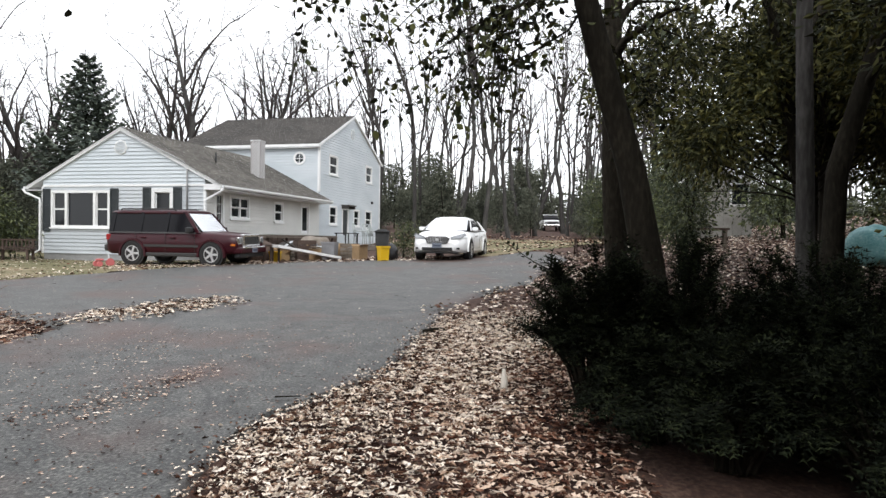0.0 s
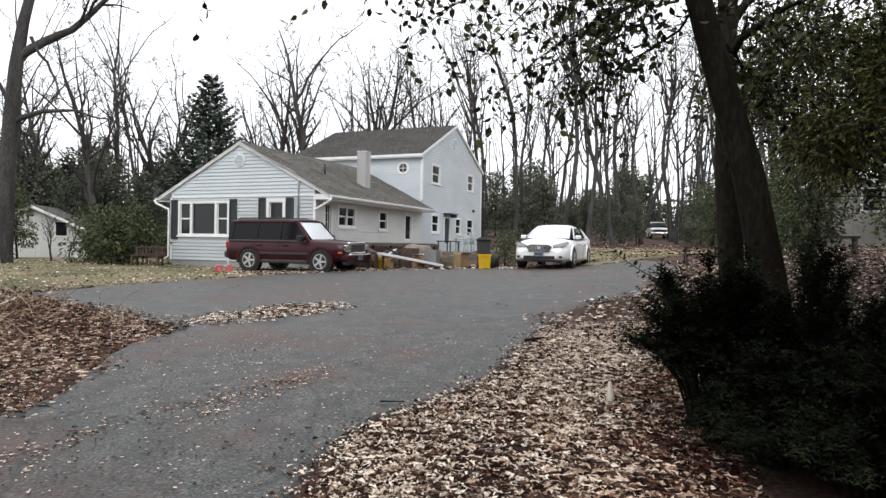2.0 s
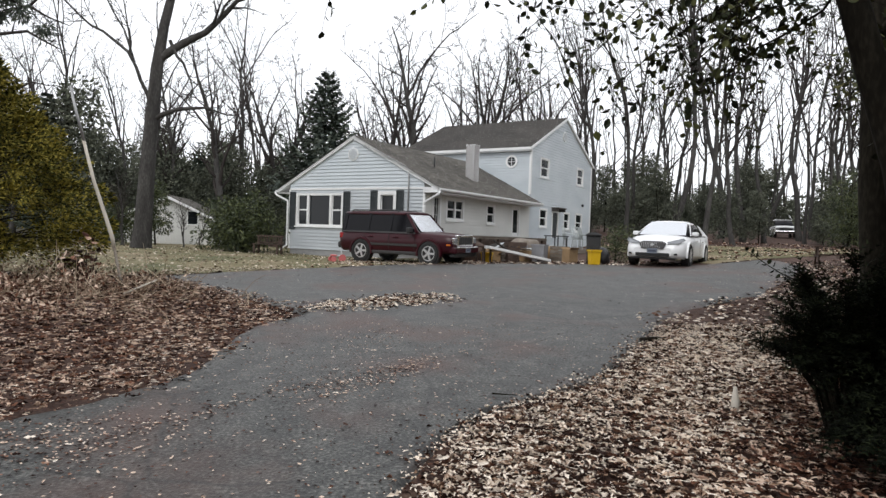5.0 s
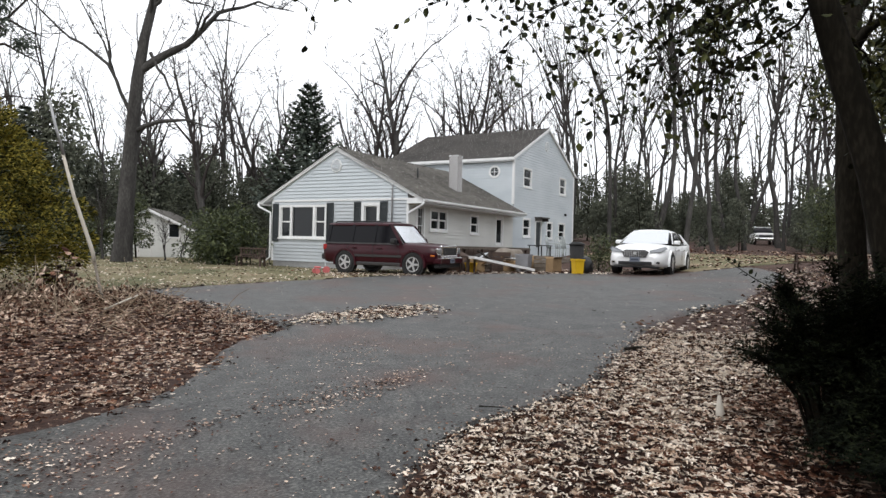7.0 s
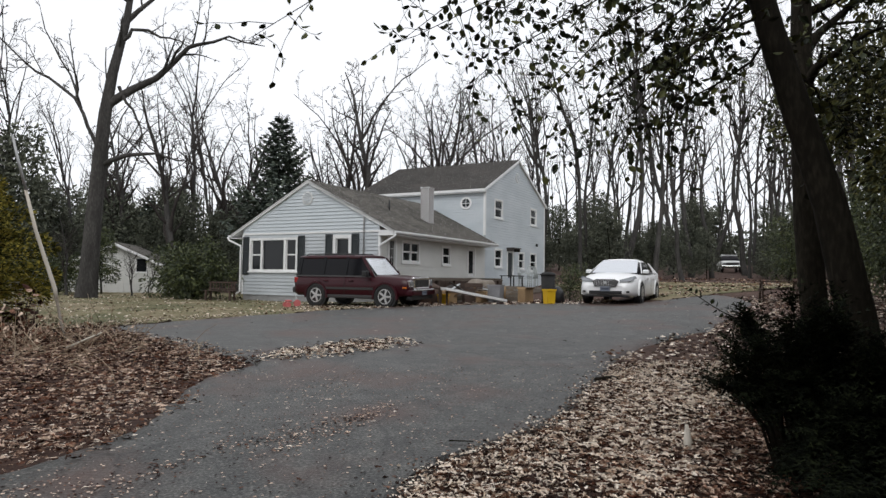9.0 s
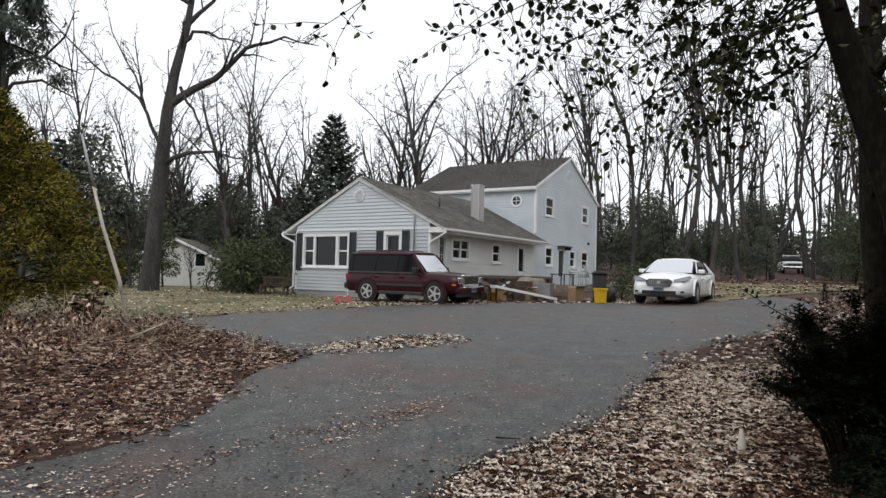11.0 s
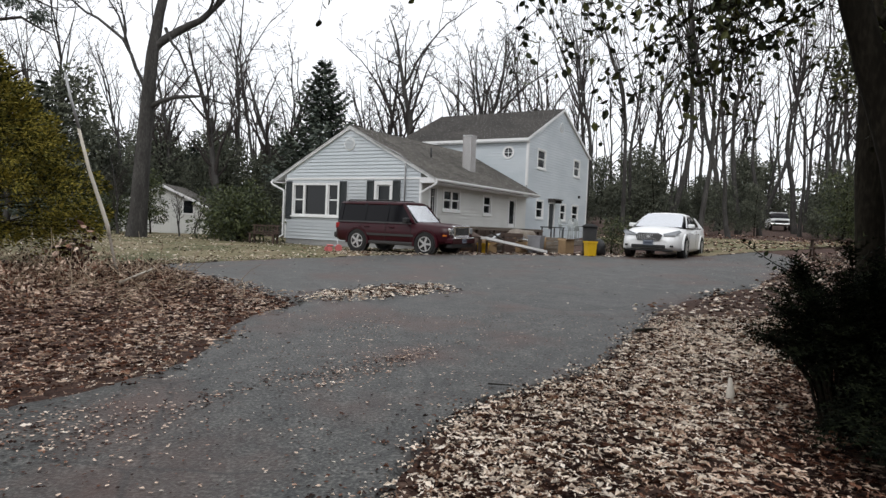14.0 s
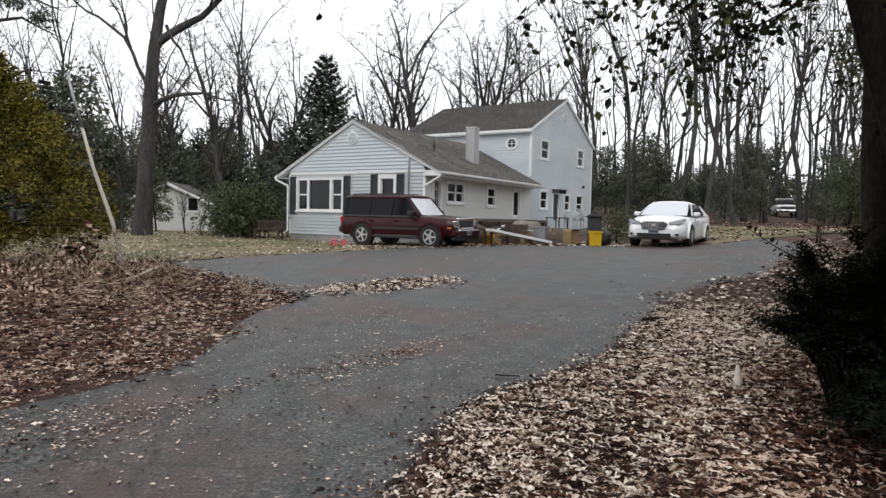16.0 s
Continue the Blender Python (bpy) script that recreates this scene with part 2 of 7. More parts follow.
def ground_z(x, y):
    """Height of the ground: a drive that climbs from the camera, a level top and a hill behind on one side."""
    x, y = np.asarray(x, float), np.asarray(y, float)
    yy = np.where(y < 11, y, 11 + (1 - np.exp(-(np.maximum(y, 11) - 11) / 5.5)) * 5.6)
    yy = np.maximum(yy, -30)
    z = 0.041 * yy + 0.025 * np.clip(x, -5, 11)
    z = z + 0.045 * np.clip(y - 26, 0, 90) * smoothstep((x - 3) / 12)
    z = z + 0.1 * np.clip(x - 9, 0, 22) * smoothstep((y + 2) / 10) * (1 - smoothstep((y - 22) / 15))
    z = z + 0.22 * np.exp(-((x + 6.6) ** 2 + (y - 10.5) ** 2) / 6)
    return z


def gz(x, y):
    return float(ground_z(x, y))


# ---- ground: one sheet, dense near the camera, out to the horizon ----
def spread(lo, hi, fine_lo, fine_hi, step, grow):
    out = list(np.arange(fine_lo, fine_hi + step / 2, step))
    s, v = step, out[-1]
    while v < hi:
        s *= grow
        v += s
        out.append(v)
    s, v = step, out[0]
    while v > lo:
        s *= grow
        v -= s
        out.insert(0, v)
    return np.array(out)


gx, gy = spread(-900, 900, -14, 14, 0.25, 1.18), spread(-300, 1200, 0, 30, 0.25, 1.18)
GX, GY = np.meshgrid(gx, gy)
rough = np.array([[noise.noise((x * 0.7, y * 0.7, 0)) for x in gx] for y in gy]) * 0.05
near = np.exp(-((GX / 25) ** 2 + ((GY - 12) / 25) ** 2))
GZ = ground_z(GX, GY) + rough * near - 0.02
nx = len(gx)
faces = [(j * nx + i, j * nx + i + 1, (j + 1) * nx + i + 1, (j + 1) * nx + i) for j in range(len(gy) - 1) for i in range(nx - 1)]
ground = raw("ground", np.stack([GX, GY, GZ], -1).reshape(-1, 3), faces, SOIL, smooth=True)
tagged(ground, "bare winter ground under leaf litter", "ground", kind="structure")


# ---- driveway: its edges as functions of the distance ahead ----
DY = [-8, 3.3, 4.4, 5.1, 5.8, 6.3, 7.3, 8.4, 9.7, 10.5, 11.4, 12.6, 14.8, 16.5, 18.0, 19.0, 20.2, 20.9, 21.5, 22.2]
DL = [-4.5, -4.0, -3.4, -2.8, -2.45, -2.3, -2.4, -2.4, -1.95, -2.5, -3.4, -4.6, -6.2, -5.4, -4.0, -2.9, -1.9, -1.2, 0.8, 3.6]
DR = [-0.9, -0.25, 0.08, 0.45, 1.4, 1.72, 2.25, 2.85, 3.5, 4.2, 4.95, 6.4, 7.9, 9.2, 10.4, 10.9, 11.2, 11.4, 11.4, 11.0]


def drive_edges(y):
    w = 0.12 * noise.noise((y * 1.3, 0, 3)) + 0.05 * noise.noise((y * 5, 2, 3))
    v = 0.12 * noise.noise((y * 1.3, 9, 3)) + 0.05 * noise.noise((y * 5, 5, 3))
    return float(np.interp(y, DY, DL)) + w, float(np.interp(y, DY, DR)) + v


ys = np.arange(-8, 22.2, 0.12)
cols = 60
verts, faces = [], []
for j, y in enumerate(ys):
    lo, hi = drive_edges(y)
    for i in range(cols + 1):
        x = lo + (hi - lo) * i / cols
        z = gz(x, y) + 0.03 + 0.012 * noise.noise((x * 0.9, y * 0.9, 7)) - (0.06 if i in (0, cols) else 0)
        verts.append((x, y, z))
for j in range(len(ys) - 1):
    for i in range(cols):
        a = j * (cols + 1) + i
        faces.append((a, a + 1, a + cols + 2, a + cols + 1))
driveway = raw("driveway", verts, faces, ASPHALT, smooth=True)
tagged(driveway, "cracked grey asphalt driveway strewn with leaves", "driveway", kind="structure")

# lawn in front of the house
verts, faces = [], []
ly, lx = np.arange(11.5, 40, 0.4), np.arange(-26, 26, 0.4)
for y in ly:
    for x in lx:
        verts.append((x, y, gz(x, y) + 0.012 + 0.03 * noise.noise((x * 0.8, y * 0.8, 5))))
for j in range(len(ly) - 1):
    for i in range(len(lx) - 1):
        a = j * len(lx) + i
        x, y = lx[i], ly[j]
        if x > -26 and y > 14.5 + 0.35 * (x + 8) * (x > -8) + 0.8 * noise.noise((x * 0.4, y * 0.4, 1)) and (x < drive_edges(min(y, 22))[0] - 0.3 and x < 0.5 or x > 9.5 + 0.6 * noise.noise((y, x, 0)) and y > 22.4 + 0.6 * noise.noise((x * 0.5, y * 0.5, 8))):
            faces.append((a, a + 1, a + len(lx) + 1, a + len(lx)))
lawn = raw("lawn", verts, faces, LAWN, smooth=True)
tagged(lawn, "patchy yellow-green winter lawn", "lawn", kind="structure")
# ---- house: local x along the front wall, local y back along the side wall ----
HOUSE = pose(-0.48, 25.5, 0, 0, 0, -32.84)
house = empty("house", HOUSE, "white-sided house with a low gabled front and a two-storey rear block", "house")
ROW = 0.145


def siding(name, length, profile, z0, holes, m, parent=house, row=ROW, skin=SIDING):
    """Lapped siding on the plane local y = 0, outward -y, from x = 0 to length; profile(z) gives the span at a height; holes are x0, x1, z0, z1."""
    ztop = profile[-1][0]
    cuts = {z0, ztop}
    n = int((ztop - z0) / row) + 1
    cuts |= {min(z0 + i * row, ztop) for i in range(n + 1)}
    for h in holes:
        cuts |= {h[2], h[3]}
    cuts |= {p[0] for p in profile}
    cuts = sorted(c for c in cuts if z0 <= c <= ztop)
    pz = [p[0] for p in profile]
    bm = bmesh.new()
    for a, b in zip(cuts, cuts[1:]):
        if b - a < 1e-4:
            continue
        spans = [((np.interp(a + 1e-5, pz, [p[1] for p in profile]), np.interp(a + 1e-5, pz, [p[2] for p in profile])), (np.interp(b - 1e-5, pz, [p[1] for p in profile]), np.interp(b - 1e-5, pz, [p[2] for p in profile])))]
        for h in holes:
            if h[2] < (a + b) / 2 < h[3]:
                out = []
                for (l0, r0), (l1, r1) in spans:
                    if h[0] <= max(l0, l1) or h[1] >= min(r0, r1):
                        if h[1] <= l0 or h[0] >= r0:
                            out.append(((l0, r0), (l1, r1)))
                        continue
                    out += [((l0, h[0]), (l1, h[0])), ((h[1], r0), (h[1], r1))]
                spans = out
        k = int((a - z0) / row + 1e-4)
        oa, ob = [0.032 * (1 - (z - z0 - k * row) / row) for z in (a, b)]
        for (l0, r0), (l1, r1) in spans:
            v = [bm.verts.new(m @ Vector(c)) for c in ((l0, -oa, a), (r0, -oa, a), (r1, -ob, b), (l1, -ob, b))]
            if r1 - l1 < 1e-3:
                bm.faces.new(v[:3])
            else:
                bm.faces.new(v)
            if abs(a - z0 - k * row) < 1e-3:
                w = [bm.verts.new(m @ Vector(c)) for c in ((l0, 0, a), (r0, 0, a))]
                bm.faces.new((w[0], w[1], v[1], v[0]))
    wall = tagged(part(name, bm, skin, parent), kind="stuff")
    # the wall's own thickness behind the laps
    bm = bmesh.new()
    zs = sorted({z0, ztop} | {h[2] for h in holes} | {h[3] for h in holes} | set(pz))
    for a, b in zip(zs, zs[1:]):
        l, r = max(np.interp(a, pz, [p[1] for p in profile]), np.interp(b, pz, [p[1] for p in profile])), min(np.interp(a, pz, [p[2] for p in profile]), np.interp(b, pz, [p[2] for p in profile]))
        spans = [(l, r)]
        for h in holes:
            if h[2] < (a + b) / 2 < h[3]:
                spans = [s for q in spans for s in (((q[0], min(q[1], h[0])), (max(q[0], h[1]), q[1])) if q[0] < h[1] and q[1] > h[0] else (q,)) if s[1] - s[0] > 0.01]
        for l, r in spans:
            if r - l > 0.05:
                box(bm, l + 0.01, r - 0.01, 0.004, 0.14, a, b, m)
    part("wall_core", bm, INSIDE, parent)
    return wall


def window(m, w, h, panes=1, sashes=2, trim=0.09, curtain=0.0, name="window", grid=(1, 1)):
    """A framed window in a wall plane local y = 0; origin at its lower left outer corner of the trim."""
    bm = bmesh.new()
    t = trim
    for x0, x1, z0, z1 in ((0, w, 0, t), (0, w, h - t, h), (0, t, t, h - t), (w - t, w, t, h - t)):
        box(bm, x0, x1, -0.045, 0.13, z0, z1, m)
    box(bm, -0.03, w + 0.03, -0.08, -0.04, -0.035, 0.02, m)
    win = part(name, bm, TRIM, house)
    pw = (w - 2 * t) / panes
    for i in range(panes):
        x0 = t + i * pw
        if i:
            part("mullion", boxed(x0 - 0.04, x0 + 0.04, -0.035, 0.1, t, h - t, m=m), TRIM, win)
        hh = (h - 2 * t) / sashes
        for k in range(sashes):
            z0 = t + k * hh
            dy = 0.03 if k == 0 else 0.0
            bm = bmesh.new()
            s = 0.035
            for a, b, c, d in ((x0, x0 + pw, z0, z0 + s), (x0, x0 + pw, z0 + hh - s, z0 + hh), (x0, x0 + s, z0 + s, z0 + hh - s), (x0 + pw - s, x0 + pw, z0 + s, z0 + hh - s)):
                box(bm, a + 0.002, b - 0.002, dy, dy + 0.04, c, d, m)
            for gi in range(1, grid[0]):
                xx = x0 + pw * gi / grid[0]
                box(bm, xx - 0.01, xx + 0.01, dy + 0.002, dy + 0.03, z0 + s, z0 + hh - s, m)
            for gi in range(1, grid[1]):
                zz = z0 + hh * gi / grid[1]
                box(bm, x0 + s, x0 + pw - s, dy + 0.003, dy + 0.029, zz - 0.01, zz + 0.01, m)
            part("sash", bm, TRIM, win)
            part("pane", boxed(x0 + 0.01, x0 + pw - 0.01, dy + 0.016, dy + 0.022, z0 + 0.01, z0 + hh - 0.01, m=m), GLASS_DARK, win)
    return win


def shutter(x0, x1, z0, z1, m):
    bm = bmesh.new()
    for a, b, c, d in ((x0, x0 + 0.05, z0, z1), (x1 - 0.05, x1, z0, z1), (x0 + 0.05, x1 - 0.05, z0, z0 + 0.07), (x0 + 0.05, x1 - 0.05, z1 - 0.07, z1)):
        box(bm, a, b, -0.065, -0.024, c, d, m)
    sh = part("shutter", bm, SHUTTER, house, "dark slate louvred shutter")
    bm = bmesh.new()
    z = z0 + 0.08
    while z < z1 - 0.08:
        v = [bm.verts.new(m @ Vector(c)) for c in ((x0 + 0.05, -0.055, z), (x1 - 0.05, -0.055, z), (x1 - 0.05, -0.028, z + 0.05), (x0 + 0.05, -0.028, z + 0.05))]
        bm.faces.new(v)
        z += 0.045
    part("louvre", bm, SHUTTER, sh)


EAVE, RIDGE, RX = 3.45, 5.68, -3.62
FW = 7.26
base = 0.82
M_FRONT = pose(-FW, 0, 0)
slope = (RIDGE - EAVE) / (RX * -1 + 0.75)
wall_top = EAVE + 0.75 * slope
BIGW = (0.40, 3.14, 1.82, 3.28)
SMW = (4.99, 5.92, 1.9, 3.34)
siding("front_wall", FW, [(base, 0, FW), (EAVE, 0, FW)], base, [BIGW, SMW], M_FRONT, skin=SIDING_SHADED)
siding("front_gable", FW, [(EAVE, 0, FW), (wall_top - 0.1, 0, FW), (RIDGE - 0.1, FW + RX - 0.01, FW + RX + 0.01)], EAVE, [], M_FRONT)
part("foundation", boxed(-FW + 0.02, -0.02, 0.03, 0.2, 0.2, base + 0.02), METAL_GREY, house, "grey concrete foundation strip")
# picture window: narrow double-hung lights beside a wide fixed one
w0 = M_FRONT @ pose(BIGW[0], 0, BIGW[2])
bm = bmesh.new()
bw, bh = BIGW[1] - BIGW[0], BIGW[3] - BIGW[2]
for x0, x1, z0, z1 in ((0, bw, 0, 0.1), (0, bw, bh - 0.1, bh), (0, 0.1, 0.1, bh - 0.1), (bw - 0.1, bw, 0.1, bh - 0.1), (0.66, 0.78, 0.1, bh - 0.1), (1.98, 2.1, 0.1, bh - 0.1)):
    box(bm, x0, x1, -0.05, 0.13, z0, z1, w0)
box(bm, -0.04, bw + 0.04, -0.09, -0.05, -0.04, 0.02, w0)
pic = part("picture_window", bm, TRIM, house, "wide white-framed picture window with side lights")
for x0, x1 in ((0.1, 0.66), (0.78, 1.98), (2.1, bw - 0.1)):
    part("pane", boxed(x0 - 0.01, x1 + 0.01, 0.03, 0.036, 0.09, bh - 0.09, m=w0), GLASS_DARK, pic)
    if x1 - x0 < 1:
        part("rail", boxed(x0, x1, 0.0, 0.05, bh / 2 - 0.03, bh / 2 + 0.03, m=w0), TRIM, pic)
        for a, b, c, d in ((x0, x0 + 0.04, 0.1, bh - 0.1), (x1 - 0.04, x1, 0.1, bh - 0.1)):
            part("sash", boxed(a, b, 0.002, 0.048, c, d, m=w0), TRIM, pic)
window(M_FRONT @ pose(SMW[0], 0, SMW[2]), SMW[1] - SMW[0], SMW[3] - SMW[2], 1, 1, 0.14)
for x0, x1, z0, z1 in ((0.02, 0.38, 1.68, 3.35), (3.16, 3.52, 1.68, 3.35), (4.62, 4.97, 1.85, 3.38), (5.94, 6.3, 1.85, 3.38)):
    shutter(x0, x1, z0, z1, M_FRONT)
part("seam_trim", boxed(0.0, FW, -0.035, -0.02, 3.42, 3.5, m=M_FRONT), TRIM, house)
for x in (0.0, FW):
    part("corner_trim", boxed(x - 0.05, x + 0.05, -0.035, 0.05, base, EAVE, m=M_FRONT), TRIM, house)


def gable_vent(m, r):
    bm = bmesh.new()
    disc(bm, m @ Vector((0, -0.03, 0)), m.to_3x3() @ Vector((0, -1, 0)), r, 0.06, 8)
    v = part("gable_vent", bm, TRIM, house, "white octagonal louvred gable vent")
    for i in range(-4, 5):
        z = i * r * 0.18
        hw = math.sqrt(max(0.01, (r * 0.78) ** 2 - z * z))
        part("louvre", boxed(-hw, hw, -0.085, -0.058, z - 0.012, z + 0.012, m=m), SIDING, v)


gable_vent(M_FRONT @ pose(FW - 3.64, 0, 4.91), 0.29)

# long side wall: runs back 19 m, under the low roof and then up two storeys
M_SIDE = pose(0, 0, 0, 0, 0, 90)
SIDE_W = {"pd": (0.55, 1.2, 1.3, 3.25), "dw": (1.6, 3.05, 2.25, 3.2), "w3": (5.1, 5.95, 2.22, 3.15), "d2": (7.75, 8.65, 1.75, 3.22), "l1": (11.05, 12.1, 2.25, 3.3), "door": (12.8, 13.75, 1.72, 3.25), "l2": (14.5, 15.45, 2.22, 3.25), "l3": (16.4, 17.55, 2.12, 3.28)}
UP_W = {"u1": (10.98, 12.15, 4.93, 6.02), "u2": (16.4, 17.52, 4.95, 6.04)}
B0, B1, EAVE2, PEAK2 = 9.82, 18.96, 6.33, 8.5
siding("side_wall", B0, [(base, 0, B0), (wall_top - 0.02, 0, B0)], base, [SIDE_W[k] for k in ("pd", "dw", "w3", "d2")], M_SIDE, skin=SIDING_OLD)
MID = (B0 + B1) / 2
siding("gable_side_wall", B1, [(base, B0, B1), (EAVE2, B0, B1), (PEAK2, MID - 0.01, MID + 0.01)], base, [SIDE_W[k] for k in ("l1", "door", "l2", "l3")] + list(UP_W.values()), M_SIDE)
for k in ("w3", "l1", "l2", "l3"):
    a = SIDE_W[k]
    window(M_SIDE @ pose(a[0], 0, a[2]), a[1] - a[0], a[3] - a[2], 1, 2, 0.08)
for a in UP_W.values():
    window(M_SIDE @ pose(a[0], 0, a[2]), a[1] - a[0], a[3] - a[2], 1, 2, 0.09)
a = SIDE_W["dw"]
window(M_SIDE @ pose(a[0], 0, a[2]), a[1] - a[0], a[3] - a[2], 2, 2, 0.09)
a = SIDE_W["pd"]
window(M_SIDE @ pose(a[0], 0, a[2]), a[1] - a[0], a[3] - a[2], 1, 1, 0.09, name="glazed_door", grid=(3, 5))
for k, dark in (("d2", False), ("door", True)):
    a = SIDE_W[k]
    m = M_SIDE @ pose(a[0], 0, a[2])
    w, h = a[1] - a[0], a[3] - a[2]
    bm = bmesh.new()
    for x0, x1, z0, z1 in ((0, 0.1, 0, h), (w - 0.1, w, 0, h), (0.1, w - 0.1, h - 0.1, h)):
        box(bm, x0, x1, -0.04, 0.13, z0, z1, m)
    d = part("door_frame", bm, TRIM, house)
    part("door", boxed(0.1, w - 0.1, 0.03, 0.08, 0, h - 0.1, m=m), SHUTTER if dark else TRIM, d, "dark painted entrance door" if dark else "white storm door with a dark pane")
    if not dark:
        part("pane", boxed(0.2, w - 0.2, 0.015, 0.028, 0.15, h - 0.2, m=m), GLASS_DARK, d)
    bm = bmesh.new()
    bmesh.ops.create_uvsphere(bm, u_segments=10, v_segments=6, radius=0.035, matrix=m @ Matrix.Translation((w - 0.2, -0.0, h * 0.45)))
    part("door_knob", bm, METAL_GREY, d)
m = M_SIDE
for x, z0, z1 in ((B0, wall_top + 0.1, EAVE2), (B1, base, EAVE2)):
    part("corner_trim", boxed(x - 0.07, x + 0.07, -0.04, 0.07, z0, z1, m=m), TRIM, house)
gable_vent(M_SIDE @ pose(14.26, 0, 7.56), 0.3)
bm = bmesh.new()
box(bm, 12.7, 13.9, -0.45, -0.02, 3.36, 3.42, m)
box(bm, 12.75, 12.82, -0.4, -0.02, 3.2, 3.36, m)
box(bm, 13.78, 13.85, -0.4, -0.02, 3.2, 3.36, m)
part("door_hood", bm, SHINGLE_DARK, house, "small dark hood over the door")
bm = bmesh.new()
box(bm, 17.4, 17.52, -0.14, -0.01, 3.7, 3.86, m, 0.02)
part("wall_lamp", bm, BLACK, house)

# wall of the upper storey that looks over the low roof
M_UP = pose(-8.0, B0, 0)
siding("upper_front_wall", 8.0, [(3.3, 0, 8.0), (EAVE2, 0, 8.0)], 3.3, [], M_UP)
siding("upper_back_wall", 8.0, [(base, 0, 8.0), (EAVE2, 0, 8.0)], base, [], pose(0, B1, 0, 0, 0, 180))
siding("far_gable_wall", B1 - B0, [(base, 0, B1 - B0), (EAVE2, 0, B1 - B0), (PEAK2, (B1 - B0) / 2 - 0.01, (B1 - B0) / 2 + 0.01)], base, [], pose(-8.0, B1, 0, 0, 0, -90))
siding("far_side_wall", B0, [(base, 0, B0), (wall_top - 0.02, 0, B0)], base, [], pose(-FW, B0, 0, 0, 0, -90))
bm = bmesh.new()
cx, cz = 8.0 - 1.11, 5.66
for i in range(24):
    a0, a1 = 2 * math.pi * i / 24, 2 * math.pi * (i + 1) / 24
    ring = []
    for aa in (a0, a1):
        for r, y in ((0.34, -0.02), (0.34, -0.06), (0.24, -0.06), (0.24, -0.01)):
            ring.append(bm.verts.new(M_UP @ Vector((cx + r * math.cos(aa), y, cz + r * math.sin(aa)))))
    for k in range(3):
        bm.faces.new((ring[k], ring[k + 1], ring[k + 5], ring[k + 4]))
rw = part("round_window", bm, TRIM, house, "round window with a white ring frame")
bm = bmesh.new()
disc(bm, M_UP @ Vector((cx, -0.02, cz)), (0, -1, 0), 0.25, 0.02, 24)
part("pane", bm, GLASS_DARK, rw)
part("muntin", boxed(cx - 0.012, cx + 0.012, -0.04, -0.03, cz - 0.24, cz + 0.24, m=M_UP), TRIM, rw)
part("muntin", boxed(cx - 0.24, cx + 0.24, -0.044, -0.034, cz - 0.012, cz + 0.012, m=M_UP), TRIM, rw)


def shingles(name, p0, along, up, length, height, material, label):
    """A roof slope of overlapping shingle courses, from its lower edge upward."""
    along, up = Vector(along).normalized(), Vector(up).normalized()
    nrm = along.cross(up).normalized()
    course, rng = 0.14, random.Random(name)
    verts, fcs = [], []
    n = int(height / course) + 1
    for i in range(n):
        s0, s1 = i * course, min((i + 1) * course + 0.01, height)
        x = -rng.random() * 0.3
        while x < length:
            w = rng.choice((0.28, 0.33, 0.38))
            a, b = max(x, 0), min(x + w - 0.006, length)
            if b > a + 0.01 and s1 > s0:
                t = 0.016 + rng.random() * 0.006
                k = len(verts)
                for u, s, o in ((a, s0, 0), (b, s0, 0), (a, s0, t), (b, s0, t), (b, s1, 0.004), (a, s1, 0.004)):
                    verts.append(tuple(Vector(p0) + along * u + up * s + nrm * o))
                fcs += [(k, k + 1, k + 3, k + 2), (k + 2, k + 3, k + 4, k + 5)]
            x += w
    ob = raw(name, verts, fcs, material, house)
    # deck under the courses
    bm = bmesh.new()
    q = [Vector(p0) + along * u + up * s + nrm * o for u, s, o in ((0, 0, 0), (length, 0, 0), (length, height, 0), (0, height, 0), (0, 0, -0.12), (length, 0, -0.12), (length, height, -0.12), (0, height, -0.12))]
    v = [bm.verts.new(p) for p in q]
    for f in ((3, 2, 1, 0), (4, 5, 6, 7), (0, 1, 5, 4), (1, 2, 6, 5), (2, 3, 7, 6), (3, 0, 4, 7)):
        bm.faces.new(f and [v[i] for i in f])
    part("roof_deck", bm, TRIM, ob)
    return tagged(ob, label)


run = 0.75 - RX
shingles("roof", (0.75, -0.1, EAVE), (0, 1, 0), (-run, 0, RIDGE - EAVE), B0 - 0.05, math.hypot(run, RIDGE - EAVE), SHINGLE, "weathered grey-brown shingle slope")
shingles("roof", (2 * RX - 0.75, B0 - 0.15, EAVE), (0, -1, 0), (run, 0, RIDGE - EAVE), B0 - 0.05, math.hypot(run, RIDGE - EAVE), SHINGLE, "weathered grey-brown shingle slope")
s2 = (PEAK2 - EAVE2) / (MID - B0)
o2 = 0.25
shingles("upper_roof", (-8.3, B0 - o2, EAVE2 - o2 * s2 + 0.16), (1, 0, 0), (0, MID - B0 + o2, (MID - B0 + o2) * s2), 8.4, math.hypot(MID - B0 + o2, (MID - B0 + o2) * s2), SHINGLE_DARK, "dark brown shingle slope")
shingles("upper_roof", (0.1, B1 + o2, EAVE2 - o2 * s2 + 0.16), (-1, 0, 0), (0, -(MID - B0 + o2), (MID - B0 + o2) * s2), 8.4, math.hypot(MID - B0 + o2, (MID - B0 + o2) * s2), SHINGLE_DARK, "dark brown shingle slope")


